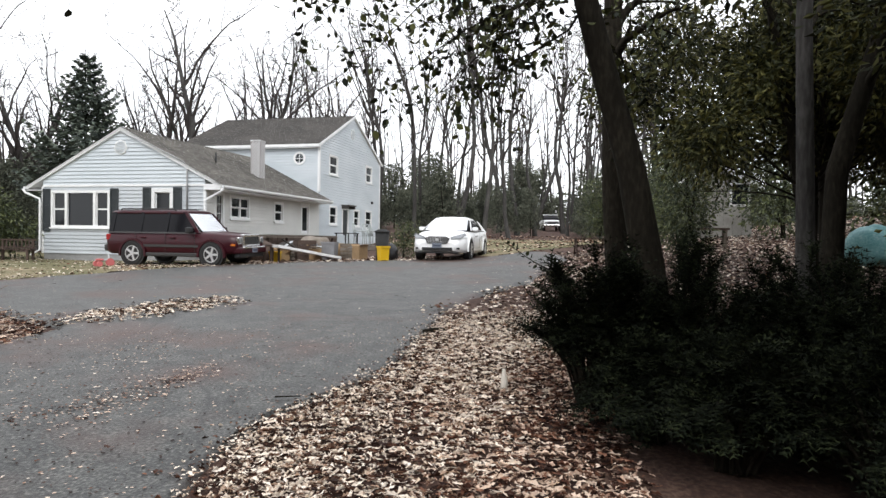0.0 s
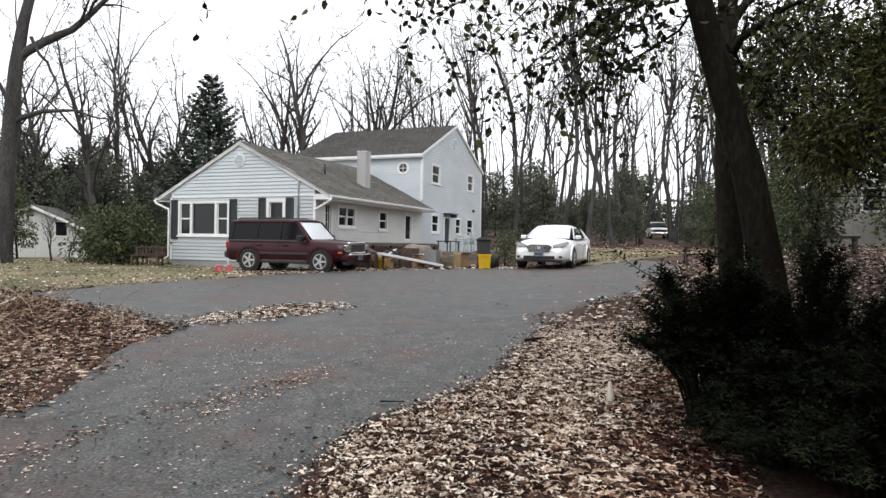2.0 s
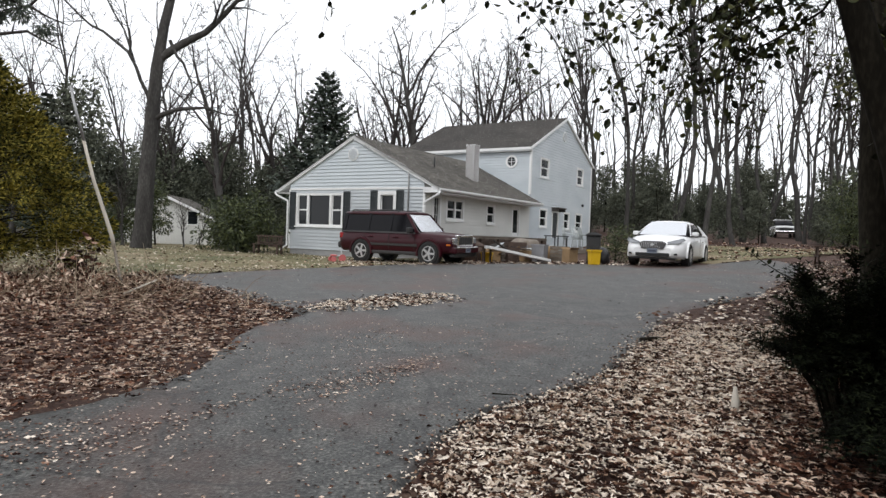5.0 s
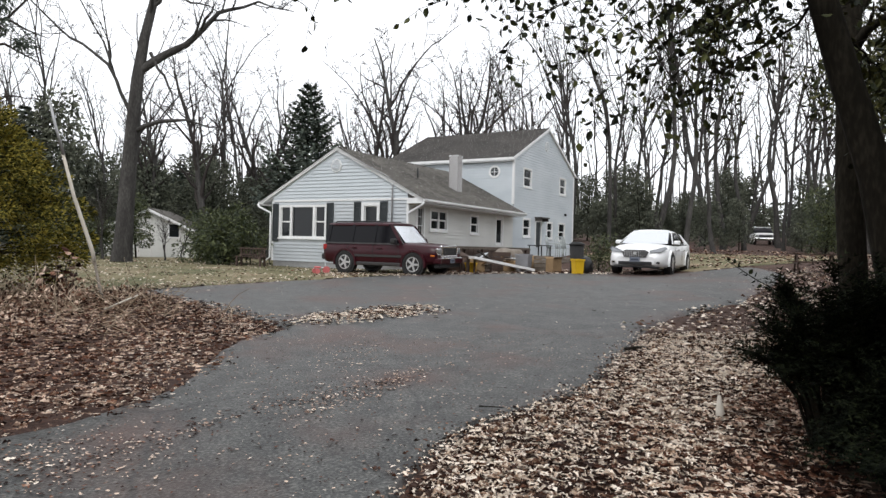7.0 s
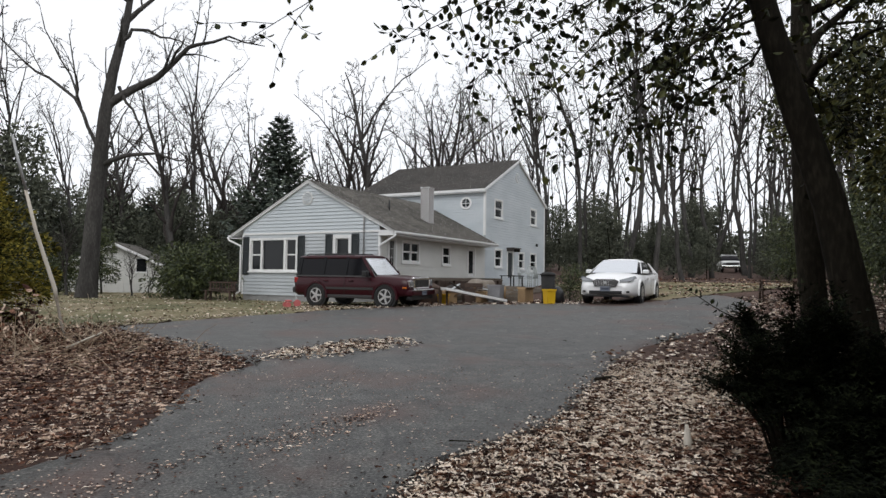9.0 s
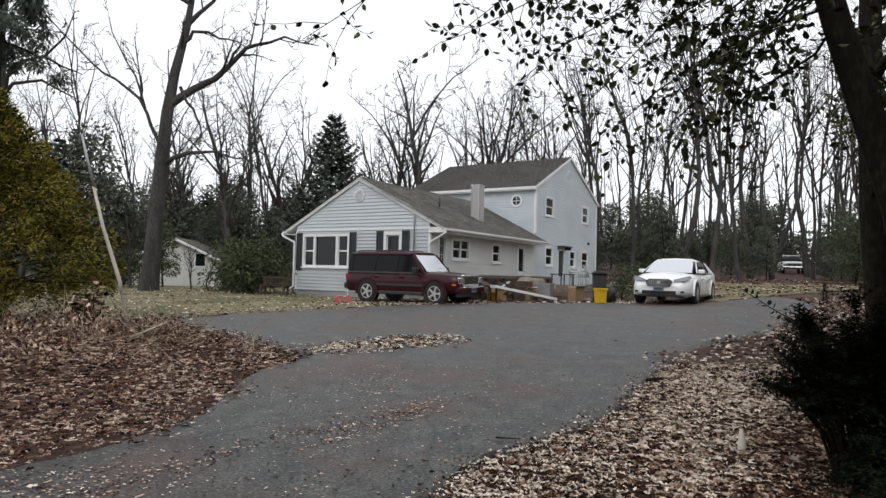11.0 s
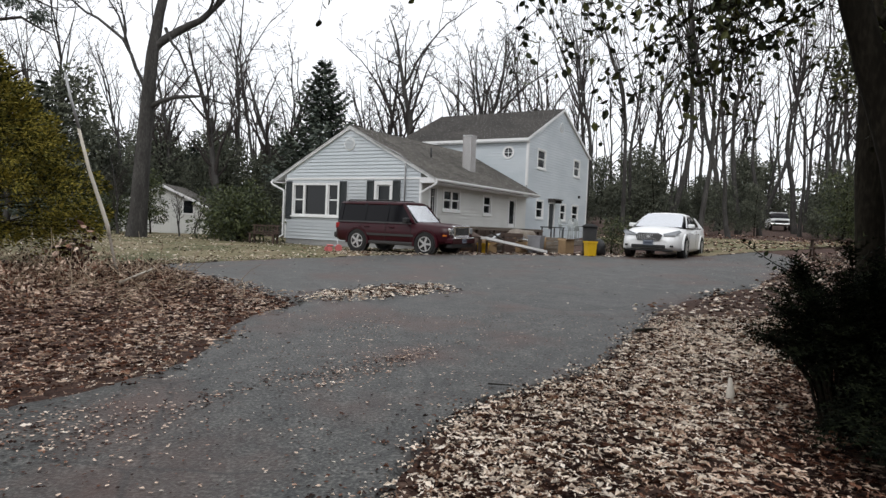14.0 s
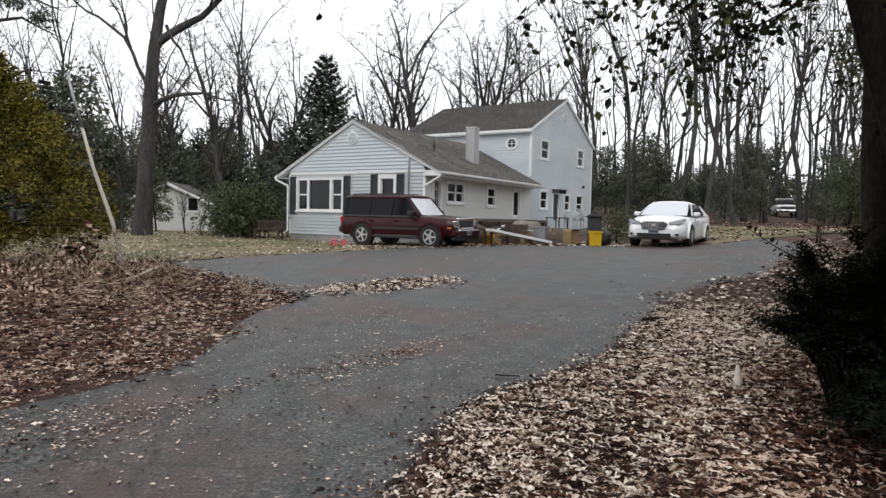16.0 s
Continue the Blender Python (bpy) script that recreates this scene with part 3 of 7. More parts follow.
def slanted(a, b, depth, drop, off=Vector((0, 0, 0))):
    """A board that follows the line a-b, its face depth thick, hanging drop below."""
    bm = bmesh.new()
    a, b = Vector(a) + off, Vector(b) + off
    d = (b - a).normalized()
    side = d.cross(Vector((0, 0, 1))).normalized() * depth
    dn = Vector((0, 0, -drop))
    q = [a, b, b + side, a + side, a + dn, b + dn, b + side + dn, a + side + dn]
    v = [bm.verts.new(p) for p in q]
    for f in ((0, 1, 2, 3), (7, 6, 5, 4), (4, 5, 1, 0), (5, 6, 2, 1), (6, 7, 3, 2), (7, 4, 0, 3)):
        bm.faces.new([v[i] for i in f])
    bmesh.ops.recalc_face_normals(bm, faces=bm.faces)
    return bm


# rake boards and soffits of the front gable
for sx in (0.75, 2 * RX - 0.75):
    part("rake_board", slanted((sx, -0.1, EAVE - 0.0), (RX, -0.1, RIDGE - 0.0), 0.025 if sx > 0 else -0.025, 0.1), TRIM, house)
part("soffit", boxed(0.0, 0.75, -0.1, B0, EAVE - 0.17, EAVE - 0.145), TRIM, house)
part("soffit", boxed(2 * RX - 0.75, -FW, -0.1, B0, EAVE - 0.17, EAVE - 0.145), TRIM, house)
part("eave_return", boxed(0.0, 0.7, -0.09, -0.06, EAVE - 0.15, EAVE + 0.04), TRIM, house)
part("rake_board", slanted((0.1, B0 - o2, EAVE2 - o2 * s2 + 0.16), (0.1, MID, PEAK2 + 0.16), 0.025, 0.14), TRIM, house)
part("rake_board", slanted((0.1, B1 + o2, EAVE2 - o2 * s2 + 0.16), (0.1, MID, PEAK2 + 0.16), -0.025, 0.14), TRIM, house)
part("fascia", boxed(-8.3, 0.1, B0 - o2 - 0.03, B0 - o2, EAVE2 - o2 * s2 + 0.02, EAVE2 - o2 * s2 + 0.15), TRIM, house)
part("soffit", boxed(-8.3, 0.1, B0 - o2, B0, EAVE2 - o2 * s2 - 0.03, EAVE2 - o2 * s2), TRIM, house)


def gutter(p0, p1, name="gutter"):
    bm = bmesh.new()
    p0, p1 = Vector(p0), Vector(p1)
    prof = [(0, 0.05), (0, -0.06), (0.07, -0.06), (0.11, -0.01), (0.11, 0.05), (0.095, 0.05), (0.095, 0.0), (0.065, -0.045), (0.012, -0.045), (0.012, 0.05)]
    d = (p1 - p0).normalized()
    out = Vector((d.y, -d.x, 0))
    rows = [[bm.verts.new(p + out * a + Vector((0, 0, b))) for a, b in prof] for p in (p0, p1)]
    for k in range(len(prof)):
        bm.faces.new((rows[0][k], rows[0][(k + 1) % len(prof)], rows[1][(k + 1) % len(prof)], rows[1][k]))
    return part(name, bm, TRIM, house)


gutter((0.76, -0.12, EAVE - 0.06), (0.76, B0 - 0.15, EAVE - 0.06))
gutter((2 * RX - 0.76, B0 - 0.15, EAVE - 0.06), (2 * RX - 0.76, -0.12, EAVE - 0.06))
for pts in ([(0.8, -0.1, EAVE - 0.12), (0.75, -0.1, EAVE - 0.22), (0.08, -0.09, EAVE - 0.55), (0.06, -0.09, EAVE - 0.7), (0.06, -0.09, 0.9), (0.2, -0.25, 0.75)],
            [(2 * RX - 0.8, -0.2, EAVE - 0.12), (2 * RX - 0.7, -0.2, EAVE - 0.25), (-FW - 0.08, -0.1, EAVE - 0.5), (-FW - 0.06, -0.1, EAVE - 0.65), (-FW - 0.06, -0.1, 0.95), (-FW - 0.25, -0.35, 0.72)]):
    bm = bmesh.new()
    tube(bm, pts, 0.045, 8)
    part("downspout", bm, TRIM, house, "white elbowed downspout")
bm = bmesh.new()
tube(bm, [(-0.75, -0.07, 4.22), (-0.72, -0.07, 3.9), (-0.72, -0.06, 1.2)], 0.03, 8)
tube(bm, [(-3.5, -0.28, 5.45), (-2.2, -0.2, 4.95), (-1.0, -0.1, 4.4), (-0.75, -0.07, 4.22)], 0.018, 6)
part("service_conduit", bm, METAL_GREY, house, "grey electric conduit down the front wall")

# chimney of peeling whitewashed brick, course by course
chim = part("chimney", boxed(-1.14, -0.7, 5.08, 5.52, 3.9, 5.8), BRICK_WHITE, house, "square chimney of peeling whitewashed brick")
rng = random.Random(4)
brick = {}
z, k = 4.1, 0
while z < 5.85:
    for side in range(4):
        for bx, bw in ((-0.145, 1), (0, 1), (0.145, 1)) if k % 2 else ((-0.181, 0.5), (-0.0725, 1), (0.0725, 1), (0.181, 0.5)):
            m = pose(-0.92, 5.3, z, 0, 0, 90 * side)
            bm = bmesh.new() if side % 2 not in brick else None
            if bm is not None:
                box(bm, -0.07, 0.07, -0.015, 0.03, 0.0, 0.062, None, 0.006)
                brick[side % 2] = mesh_of("brick", bm, BRICK_WHITE)
            ob = new("brick", brick[side % 2])
            ob.parent = chim
            ob.matrix_basis = m @ pose(bx, -0.222 - rng.random() * 0.004, 0) @ Matrix.Diagonal((bw, 1, 1, 1))
    z += 0.072
    k += 1
part("flue_cap", boxed(-1.17, -0.67, 5.05, 5.55, 5.84, 5.9, 0.015), BRICK_WHITE, chim)
for px, py in ((-2.0, 3.7), (-1.6, 3.1)):
    bm = bmesh.new()
    zz = EAVE + (0.75 - px) * slope
    tube(bm, [(px, py, zz - 0.05), (px, py, zz + 0.32)], 0.04, 8)
    part("vent_pipe", bm, BLACK, house)
part("floor_inside", boxed(-8, -0.16, 0.16, B1 - 0.16, 1.2, 1.25), INSIDE, house)
# ---- vegetation ----
def tubes(name, lines, material, parent, sides=5):
    """One mesh of tapered limbs; each line is (points, radii)."""
    verts, fcs = [], []
    for pts, rad in lines:
        k0 = len(verts)
        n = sides if rad[0] > 0.03 else 3
        u = None
        for i, p in enumerate(pts):
            d = (pts[min(i + 1, len(pts) - 1)] - pts[max(i - 1, 0)]).normalized()
            u = d.orthogonal().normalized() if u is None else (u - d * u.dot(d)).normalized()
            w = d.cross(u)
            for a in range(n):
                t = 2 * math.pi * a / n
                verts.append(tuple(p + (u * math.cos(t) + w * math.sin(t)) * rad[i]))
        for i in range(len(pts) - 1):
            for a in range(n):
                b = (a + 1) % n
                fcs.append((k0 + i * n + a, k0 + i * n + b, k0 + (i + 1) * n + b, k0 + (i + 1) * n + a))
    ob = raw(name, verts, fcs, material, parent, smooth=True)
    if name.endswith("work"):
        ob["kind"] = "stuff"
    return ob


def limb(rng, start, way, length, r0, r1, segs, wander, lift):
    pts, rad = [start.copy()], [r0]
    d = way.normalized()
    for i in range(segs):
        d = (d + Vector((rng.gauss(0, wander), rng.gauss(0, wander), rng.gauss(0, wander) + lift))).normalized()
        pts.append(pts[-1] + d * (length / segs))
        rad.append(r0 + (r1 - r0) * (i + 1) / segs)
    return pts, rad


def branch_out(rng, lines, pts, rad, depth, count, spread, shrink, lift, wander=0.16, from_t=0.3):
    """Side limbs along a limb, and their own twigs."""
    if depth == 0:
        return
    total = len(pts) - 1
    for c in range(count):
        t = from_t + (1 - from_t) * (c + rng.random()) / count
        i = min(int(t * total), total - 1)
        f = t * total - i
        p = pts[i].lerp(pts[i + 1], f)
        d = (pts[i + 1] - pts[i]).normalized()
        length = sum((pts[k + 1] - pts[k]).length for k in range(total))
        side = d.orthogonal().normalized()
        side.rotate(Matrix.Rotation(rng.random() * 6.283, 3, d))
        way = d * math.cos(spread) + side * math.sin(spread) * (0.8 + rng.random() * 0.4)
        r = (rad[i] + (rad[i + 1] - rad[i]) * f)
        l = limb(rng, p, way, length * shrink * (0.55 + 0.75 * rng.random()) * (1.15 - 0.5 * t), max(r * 0.55, 0.013), 0.008, 5 if depth > 2 else 4 if depth > 1 else 3, wander, lift)
        lines.append(l)
        branch_out(rng, lines, *l, depth - 1, max(3, count - 1 if depth > 2 else count), spread, shrink * 0.95, lift * 0.8, wander * 1.1, 0.2)


def bare_tree(seed, height, r0, clear, label, forks=2, count=9, group="", lean=0.03, spread=0.75, mt=None, wobble=0.06):
    rng = random.Random(seed)
    t = empty("bare_tree", Matrix(), label, "tree", group)
    trunk = limb(rng, Vector((0, 0, -0.3)), Vector((rng.gauss(0, lean), rng.gauss(0, lean), 1)), height * 0.95, r0, 0.03, 14, wobble, 0.05)
    trunk[1][0] = r0 * 1.35
    lines = []
    for k in range(forks):
        i = int(len(trunk[0]) * (clear + (0.72 - clear) * (k + rng.random()) / forks))
        a = rng.random() * 6.283
        d = (trunk[0][i + 1] - trunk[0][i]).normalized()
        l = limb(rng, trunk[0][i], d + Vector((math.cos(a), math.sin(a), 0)) * (0.3 + 0.45 * rng.random()), height * (0.28 + 0.25 * rng.random()), trunk[1][i] * 0.7, 0.015, 9, 0.13, 0.07)
        lines.append(l)
        branch_out(rng, lines, *l, 3, count, spread, 0.36, 0.05, 0.15)
    branch_out(rng, lines, *trunk, 3, count + 3, spread, 0.2, 0.07, 0.15, from_t=clear)
    tubes("trunk", [trunk], mt or BARK, t, 9)
    tubes("branchwork", lines, TWIG if mt is None else mt, t, 5)
    return t


def leaf_cloud(name, rng, blobs, count, size, material, parent=None, droop=0.3, aspect=0.5, shell=0.55, fold=True):
    """Many small leaves in and about the given lumps (centre, radii)."""
    vol = [b[1][0] * b[1][1] * b[1][2] for b in blobs]
    n = np.random.RandomState(rng.randint(0, 10 ** 6))
    pick = n.choice(len(blobs), count, p=np.array(vol) ** 0.7 / sum(np.array(vol) ** 0.7))
    c = np.array([b[0] for b in blobs])[pick]
    r = np.array([b[1] for b in blobs])[pick]
    d = n.normal(size=(count, 3))
    d /= np.linalg.norm(d, axis=1, keepdims=True)
    k = (shell + (1 - shell) * n.rand(count, 1)) * (1 + 0.12 * n.normal(size=(count, 1)))
    p = c + d * r * k
    out = d + n.normal(size=(count, 3)) * 0.7
    out[:, 2] -= droop
    out /= np.linalg.norm(out, axis=1, keepdims=True)
    side = np.cross(out, n.normal(size=(count, 3)))
    side /= np.linalg.norm(side, axis=1, keepdims=True)
    up = np.cross(side, out)
    s = size * (0.6 + 0.8 * n.rand(count, 1))
    w = s * aspect * 0.5
    bend = s * 0.12
    v = np.stack([p, p + out * s * 0.45 + side * w + up * bend, p + out * s, p + out * s * 0.45 - side * w + up * bend], 1)
    if fold:
        f = [q for i in range(0, 4 * count, 4) for q in ((i, i + 1, i + 2), (i, i + 2, i + 3))]
    else:
        f = [(i, i + 1, i + 2, i + 3) for i in range(0, 4 * count, 4)]
    return raw(name, v.reshape(-1, 3), f, material, parent)


def lumps(rng, n, spread, size, z0, z1, taper=0.5):
    out = []
    for i in range(n):
        t = i / max(n - 1, 1)
        z = z0 + (z1 - z0) * t
        k = 1 - taper * t
        a, q = rng.random() * 6.283, math.sqrt(rng.random()) * spread * k
        s = size * (0.7 + 0.6 * rng.random()) * (0.6 + 0.4 * k)
        out.append(((math.cos(a) * q, math.sin(a) * q, z), (s, s, s * 0.8)))
    return out


def evergreen(name, seed, height, spread, size, count, leaf, material, label, category, n=14, trunk_r=0.12, aspect=0.5, taper=0.6, z_low=0.1, group=""):
    rng = random.Random(seed)
    t = empty(name, Matrix(), label, category, group)
    lines = [limb(rng, Vector((0, 0, -0.2)), Vector((0, 0, 1)), height * 0.85, trunk_r, 0.02, 6, 0.05, 0.03)]
    ls = lumps(rng, n, spread, size, height * z_low + size * 0.5, height - size * 0.6, taper)
    tubes("trunk", lines, BARK_DARK, t, 7)
    limbs = []
    for c, r in ls:
        a = Vector((0, 0, max(0.1, c[2] - spread * 0.5)))
        limbs.append(limb(rng, a, Vector(c) - a, (Vector(c) - a).length, trunk_r * 0.4, 0.01, 4, 0.08, 0.0))
    tubes("branchwork", limbs, BARK_DARK, t, 4)
    leaf_cloud("crown", rng, ls, count, leaf, material, t, aspect=aspect)
    return t


def spruce(seed, height, radius, label, name="spruce_tree", material=None, droop=0.25, whorls=26, dens=1.0):
    rng = random.Random(seed)
    t = empty(name, Matrix(), label, "conifer")
    tubes("trunk", [limb(rng, Vector((0, 0, -0.3)), Vector((0, 0, 1)), height * 1.02, height * 0.016, 0.015, 8, 0.008, 0.01)], BARK_DARK, t, 8)
    V, F, boughs = [], [], []
    for i in range(whorls):
        k = i / whorls
        z = height * (0.1 + 0.88 * k)
        rr = radius * (1 - k) ** 0.85 * (0.8 + 0.35 * rng.random()) + 0.12
        for j in range(7):
            a = 6.283 * (j + rng.random() * 0.7) / 7
            out = Vector((math.cos(a), math.sin(a), 0))
            length = rr * (0.75 + 0.4 * rng.random())
            pts = [Vector((0, 0, z)) + out * length * s + Vector((0, 0, -droop * length * s + 0.28 * length * s * s)) for s in (0, 0.35, 0.7, 1.0)]
            boughs.append((pts, [0.03, 0.02, 0.012, 0.005]))
            sd = out.cross(Vector((0, 0, 1)))
            m = int((8 + length * 12) * dens)
            for q in range(m):
                s = 0.12 + 0.88 * q / m
                b = pts[0] + out * length * s + Vector((0, 0, -droop * length * s + 0.28 * length * s * s))
                for sg in (-1, 1):
                    way = (out * 0.75 + sd * sg * (0.5 + 0.4 * rng.random()) + Vector((0, 0, -0.25 + rng.gauss(0, 0.25)))).normalized()
                    l = (0.2 + 0.3 * length * (1 - s)) * (0.6 + 0.7 * rng.random())
                    w = way.cross(Vector((rng.gauss(0, 0.4), rng.gauss(0, 0.4), 1))).normalized() * (0.07 + 0.07 * rng.random())
                    c = len(V)
                    V += [tuple(b), tuple(b + way * l * 0.5 + w), tuple(b + way * l), tuple(b + way * l * 0.5 - w)]
                    F.append((c, c + 1, c + 2, c + 3))
    tubes("branchwork", boughs, BARK_DARK, t, 3)
    raw("foliage", V, F, material or SPRUCE, t)
    return t


def stand(t, x, y, turn=0, scale=1.0, z=0.0):
    t.matrix_basis = pose(x, y, gz(x, y) + z, 0, 0, turn) @ Matrix.Diagonal((scale, scale, scale, 1))
    return t


def again(t, x, y, turn, scale, tip=0):
    c = copy_thing(t, pose(x, y, gz(x, y), tip, 0, turn))
    c.scale = (scale, scale, scale)
    return c


# the large bare tree on the lawn, limb by limb
rng = random.Random(31)
big = empty("shade_tree", Matrix(), "tall bare grey-barked shade tree with spreading limbs on the lawn", "tree")
V3 = Vector
gb = gz(-13.5, 30.2)
trunk = ([V3((-13.6, 30.2, gb - 0.2)), V3((-13.5, 30.2, 1.6)), V3((-13.42, 30.3, 4.3)), V3((-13.26, 30.3, 6.8)), V3((-13.1, 30.3, 8.9)), V3((-12.83, 30.3, 10.8)), V3((-12.34, 30.3, 13.0)), V3((-12.2, 30.4, 14.4)), V3((-12.5, 30.5, 16.4))], [0.5, 0.4, 0.34, 0.3, 0.27, 0.22, 0.17, 0.13, 0.08])
tubes("trunk", [trunk], BARK, big, 12)
lines = []
for pts, r, cnt in (
    ([(-13.0, 30.3, 9.4), (-11.92, 30.3, 10.05), (-10.87, 30.3, 10.75), (-9.96, 30.3, 11.6), (-9.04, 30.2, 12.3), (-7.6, 30.0, 12.5), (-6.0, 30.0, 12.2)], 0.2, 8),
    ([(-12.49, 30.2, 10.14), (-12.13, 30.2, 9.47), (-11.69, 30.2, 8.68), (-11.38, 30.2, 7.9), (-11.5, 30.2, 7.3)], 0.09, 4),
    ([(-13.2, 30.25, 6.6), (-12.02, 30.2, 7.05), (-11.2, 30.2, 7.16), (-10.26, 30.2, 6.98), (-9.3, 30.2, 6.82)], 0.12, 5),
    ([(-13.3, 30.25, 7.2), (-13.75, 30.2, 8.2), (-14.36, 30.2, 9.54), (-15.58, 30.2, 10.45), (-16.57, 30.2, 11.1), (-18.16, 30.2, 12.6), (-19.3, 30.2, 13.8)], 0.1, 8),
    ([(-14.13, 30.2, 9.14), (-14.64, 30.2, 10.75), (-15.47, 30.2, 11.95), (-16.0, 30.2, 13.4)], 0.06, 5),
    ([(-14.36, 30.2, 9.54), (-14.5, 30.4, 11.0), (-14.9, 30.5, 12.6)], 0.05, 5),
    ([(-12.5, 30.3, 12.3), (-12.06, 30.2, 12.66), (-11.2, 30.2, 12.74), (-10.37, 30.2, 12.44), (-9.5, 30.2, 12.1)], 0.1, 5),
    ([(-12.4, 30.4, 13.2), (-11.2, 30.5, 14.4), (-10.2, 30.6, 16.0)], 0.13, 6),
    ([(-12.3, 30.4, 14.2), (-13.6, 30.6, 15.2), (-14.4, 30.7, 16.6)], 0.12, 6),
):
    pts = [V3(p) for p in pts]
    fine, rad = [], []
    for i in range(len(pts) - 1):
        for s in (0, 0.5):
            fine.append(pts[i].lerp(pts[i + 1], s) + V3((rng.gauss(0, 0.05), rng.gauss(0, 0.05), rng.gauss(0, 0.06))))
    fine.append(pts[-1])
    rad = [r + (0.02 - r) * i / (len(fine) - 1) for i in range(len(fine))]
    lines.append((fine, rad))
    branch_out(rng, lines, fine, rad, 3, cnt, 0.75, 0.27, 0.04)
branch_out(rng, lines, trunk[0][5:], trunk[1][5:], 2, 5, 0.9, 0.25, 0.05, from_t=0.1)
tubes("branchwork", lines, BARK, big, 6)

# bare woodland trees: a few forms, repeated with turn and size
kinds = [bare_tree(41 + i, 17 + i, 0.16 + 0.025 * (i % 3), 0.3 + 0.08 * (i % 3), "tall bare woodland tree in winter", 4 + i % 3, 5, "bare woodland trees", 0.06, 0.8, wobble=0.09) for i in range(6)]
open_kinds = [bare_tree(71 + i, 13.5, 0.24, 0.22, "spreading bare tree with crooked limbs behind the house", 7, 6, "bare trees behind the house", 0.08, 0.85, wobble=0.12) for i in range(2)]
rng = random.Random(77)
spots = [(19.4, 42.0, 1.0), (16.6, 40.0, 0.95)]
for row, (y0, x0, x1, n) in enumerate(((45, 9, 46, 15), (54, 4, 62, 20), (66, -2, 80, 24), (50, -52, -16, 7), (64, -64, -6, 12))):
    for i in range(n):
        spots.append((x0 + (x1 - x0) * (i + rng.random()) / n, y0 + rng.random() * 8, 0.8 + 0.45 * rng.random()))
used = set()
for i, (x, y, s) in enumerate(spots):
    k = i % len(kinds)
    if k not in used:
        stand(kinds[k], x, y, rng.random() * 360, s)
        used.add(k)
    else:
        again(kinds[k], x, y, rng.random() * 360, s)
for i, (x, y, s, k) in enumerate(((-1.8, 47, 1.42, 0), (2.0, 48, 1.3, 1), (-4.2, 47, 0.95, 1), (-4, 56, 1.3, 0), (-14.2, 44, 1.12, 1), (-18.5, 46, 1.05, 0), (-10.6, 46, 1.0, 0), (6.0, 53, 1.25, 1), (-13, 52, 1.15, 0), (-26, 40, 0.95, 1), (9, 52, 1.1, 0), (-31, 36, 1.0, 0), (24, 36, 0.9, 1), (30, 42, 1.0, 0))):
    if i in (0, 1):
        stand(open_kinds[k], x, y, 40 + 70 * i, s)
    else:
        again(open_kinds[k], x, y, rng.random() * 360, s)

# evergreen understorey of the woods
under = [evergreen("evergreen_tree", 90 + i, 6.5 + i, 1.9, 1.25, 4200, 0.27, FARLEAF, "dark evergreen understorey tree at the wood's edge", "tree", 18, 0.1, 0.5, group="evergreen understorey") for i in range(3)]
rng = random.Random(5)
spots = []
for y0, x0, x1, n, s0 in ((46, 13, 60, 26, 0.72), (58, -4, 80, 30, 0.95), (72, -75, 90, 34, 1.35), (45, -30, -12, 9, 0.72), (46, -48, -14, 9, 0.8), (56, -60, 4, 18, 1.0), (38, -33, -22, 4, 1.0)):
    for i in range(n):
        xx = x0 + (x1 - x0) * (i + rng.random()) / n
        if xx > 0 and abs(xx / (y0 + 2) - 0.54) < 0.05 and y0 < 65:
            continue
        spots.append((xx, y0 + rng.random() * 5, s0 * (0.75 + 0.5 * rng.random()) * (0.74 if xx > 3 else 1.0)))
for i, (x, y, s) in enumerate(spots):
    if i < 3:
        stand(under[i], x, y, 30 * i, s)
    else:
        again(under[i % 3], x, y, rng.random() * 360, s)

# the same woods added unseen behind the lane, to cut low skylight and reflections
rng = random.Random(15)
for k in range(46):
    a = math.pi * (0.98 + 1.04 * (k + rng.random()) / 46)
    d = rng.uniform(17, 26)
    x, y = -1 + d * math.cos(a) * 1.15, 3 + d * math.sin(a)
    again(under[k % 3], x, y, rng.random() * 360, rng.uniform(1.1, 1.6))
    if k % 4 == 1:
        again(kinds[k % 6], x * 1.15, y * 1.15, rng.random() * 360, rng.uniform(0.8, 1.1))

# the far wood: trunks and leaves too many to count
rng = random.Random(8)
lines = []
for i in range(420):
    x, y = rng.uniform(-130, 150), rng.uniform(80, 125)
    b = V3((x, y, gz(x, y) - 0.3))
    l = limb(rng, b, V3((rng.gauss(0, 0.05), 0, 1)), rng.uniform(14, 22), rng.uniform(0.12, 0.25), 0.03, 5, 0.04, 0.02)
    lines.append(l)
    branch_out(rng, lines, *l, 2, 5, 0.7, 0.25, 0.05, from_t=0.4)
far_wood = tubes("far_wood", lines, TWIG, None, 4)
tagged(far_wood, "distant bare woodland trunks and twigs", "woodland", kind="stuff")
blobs = [((x, y, gz(x, y) + h), (4, 3, h)) for x, y, h in [(rng.uniform(-150, 170), rng.uniform(88, 130), rng.uniform(1.6, 3.2)) for _ in range(130)]]
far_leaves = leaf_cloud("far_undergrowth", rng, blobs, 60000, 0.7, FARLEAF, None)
tagged(far_leaves, "dark distant evergreen undergrowth", "undergrowth", kind="stuff")

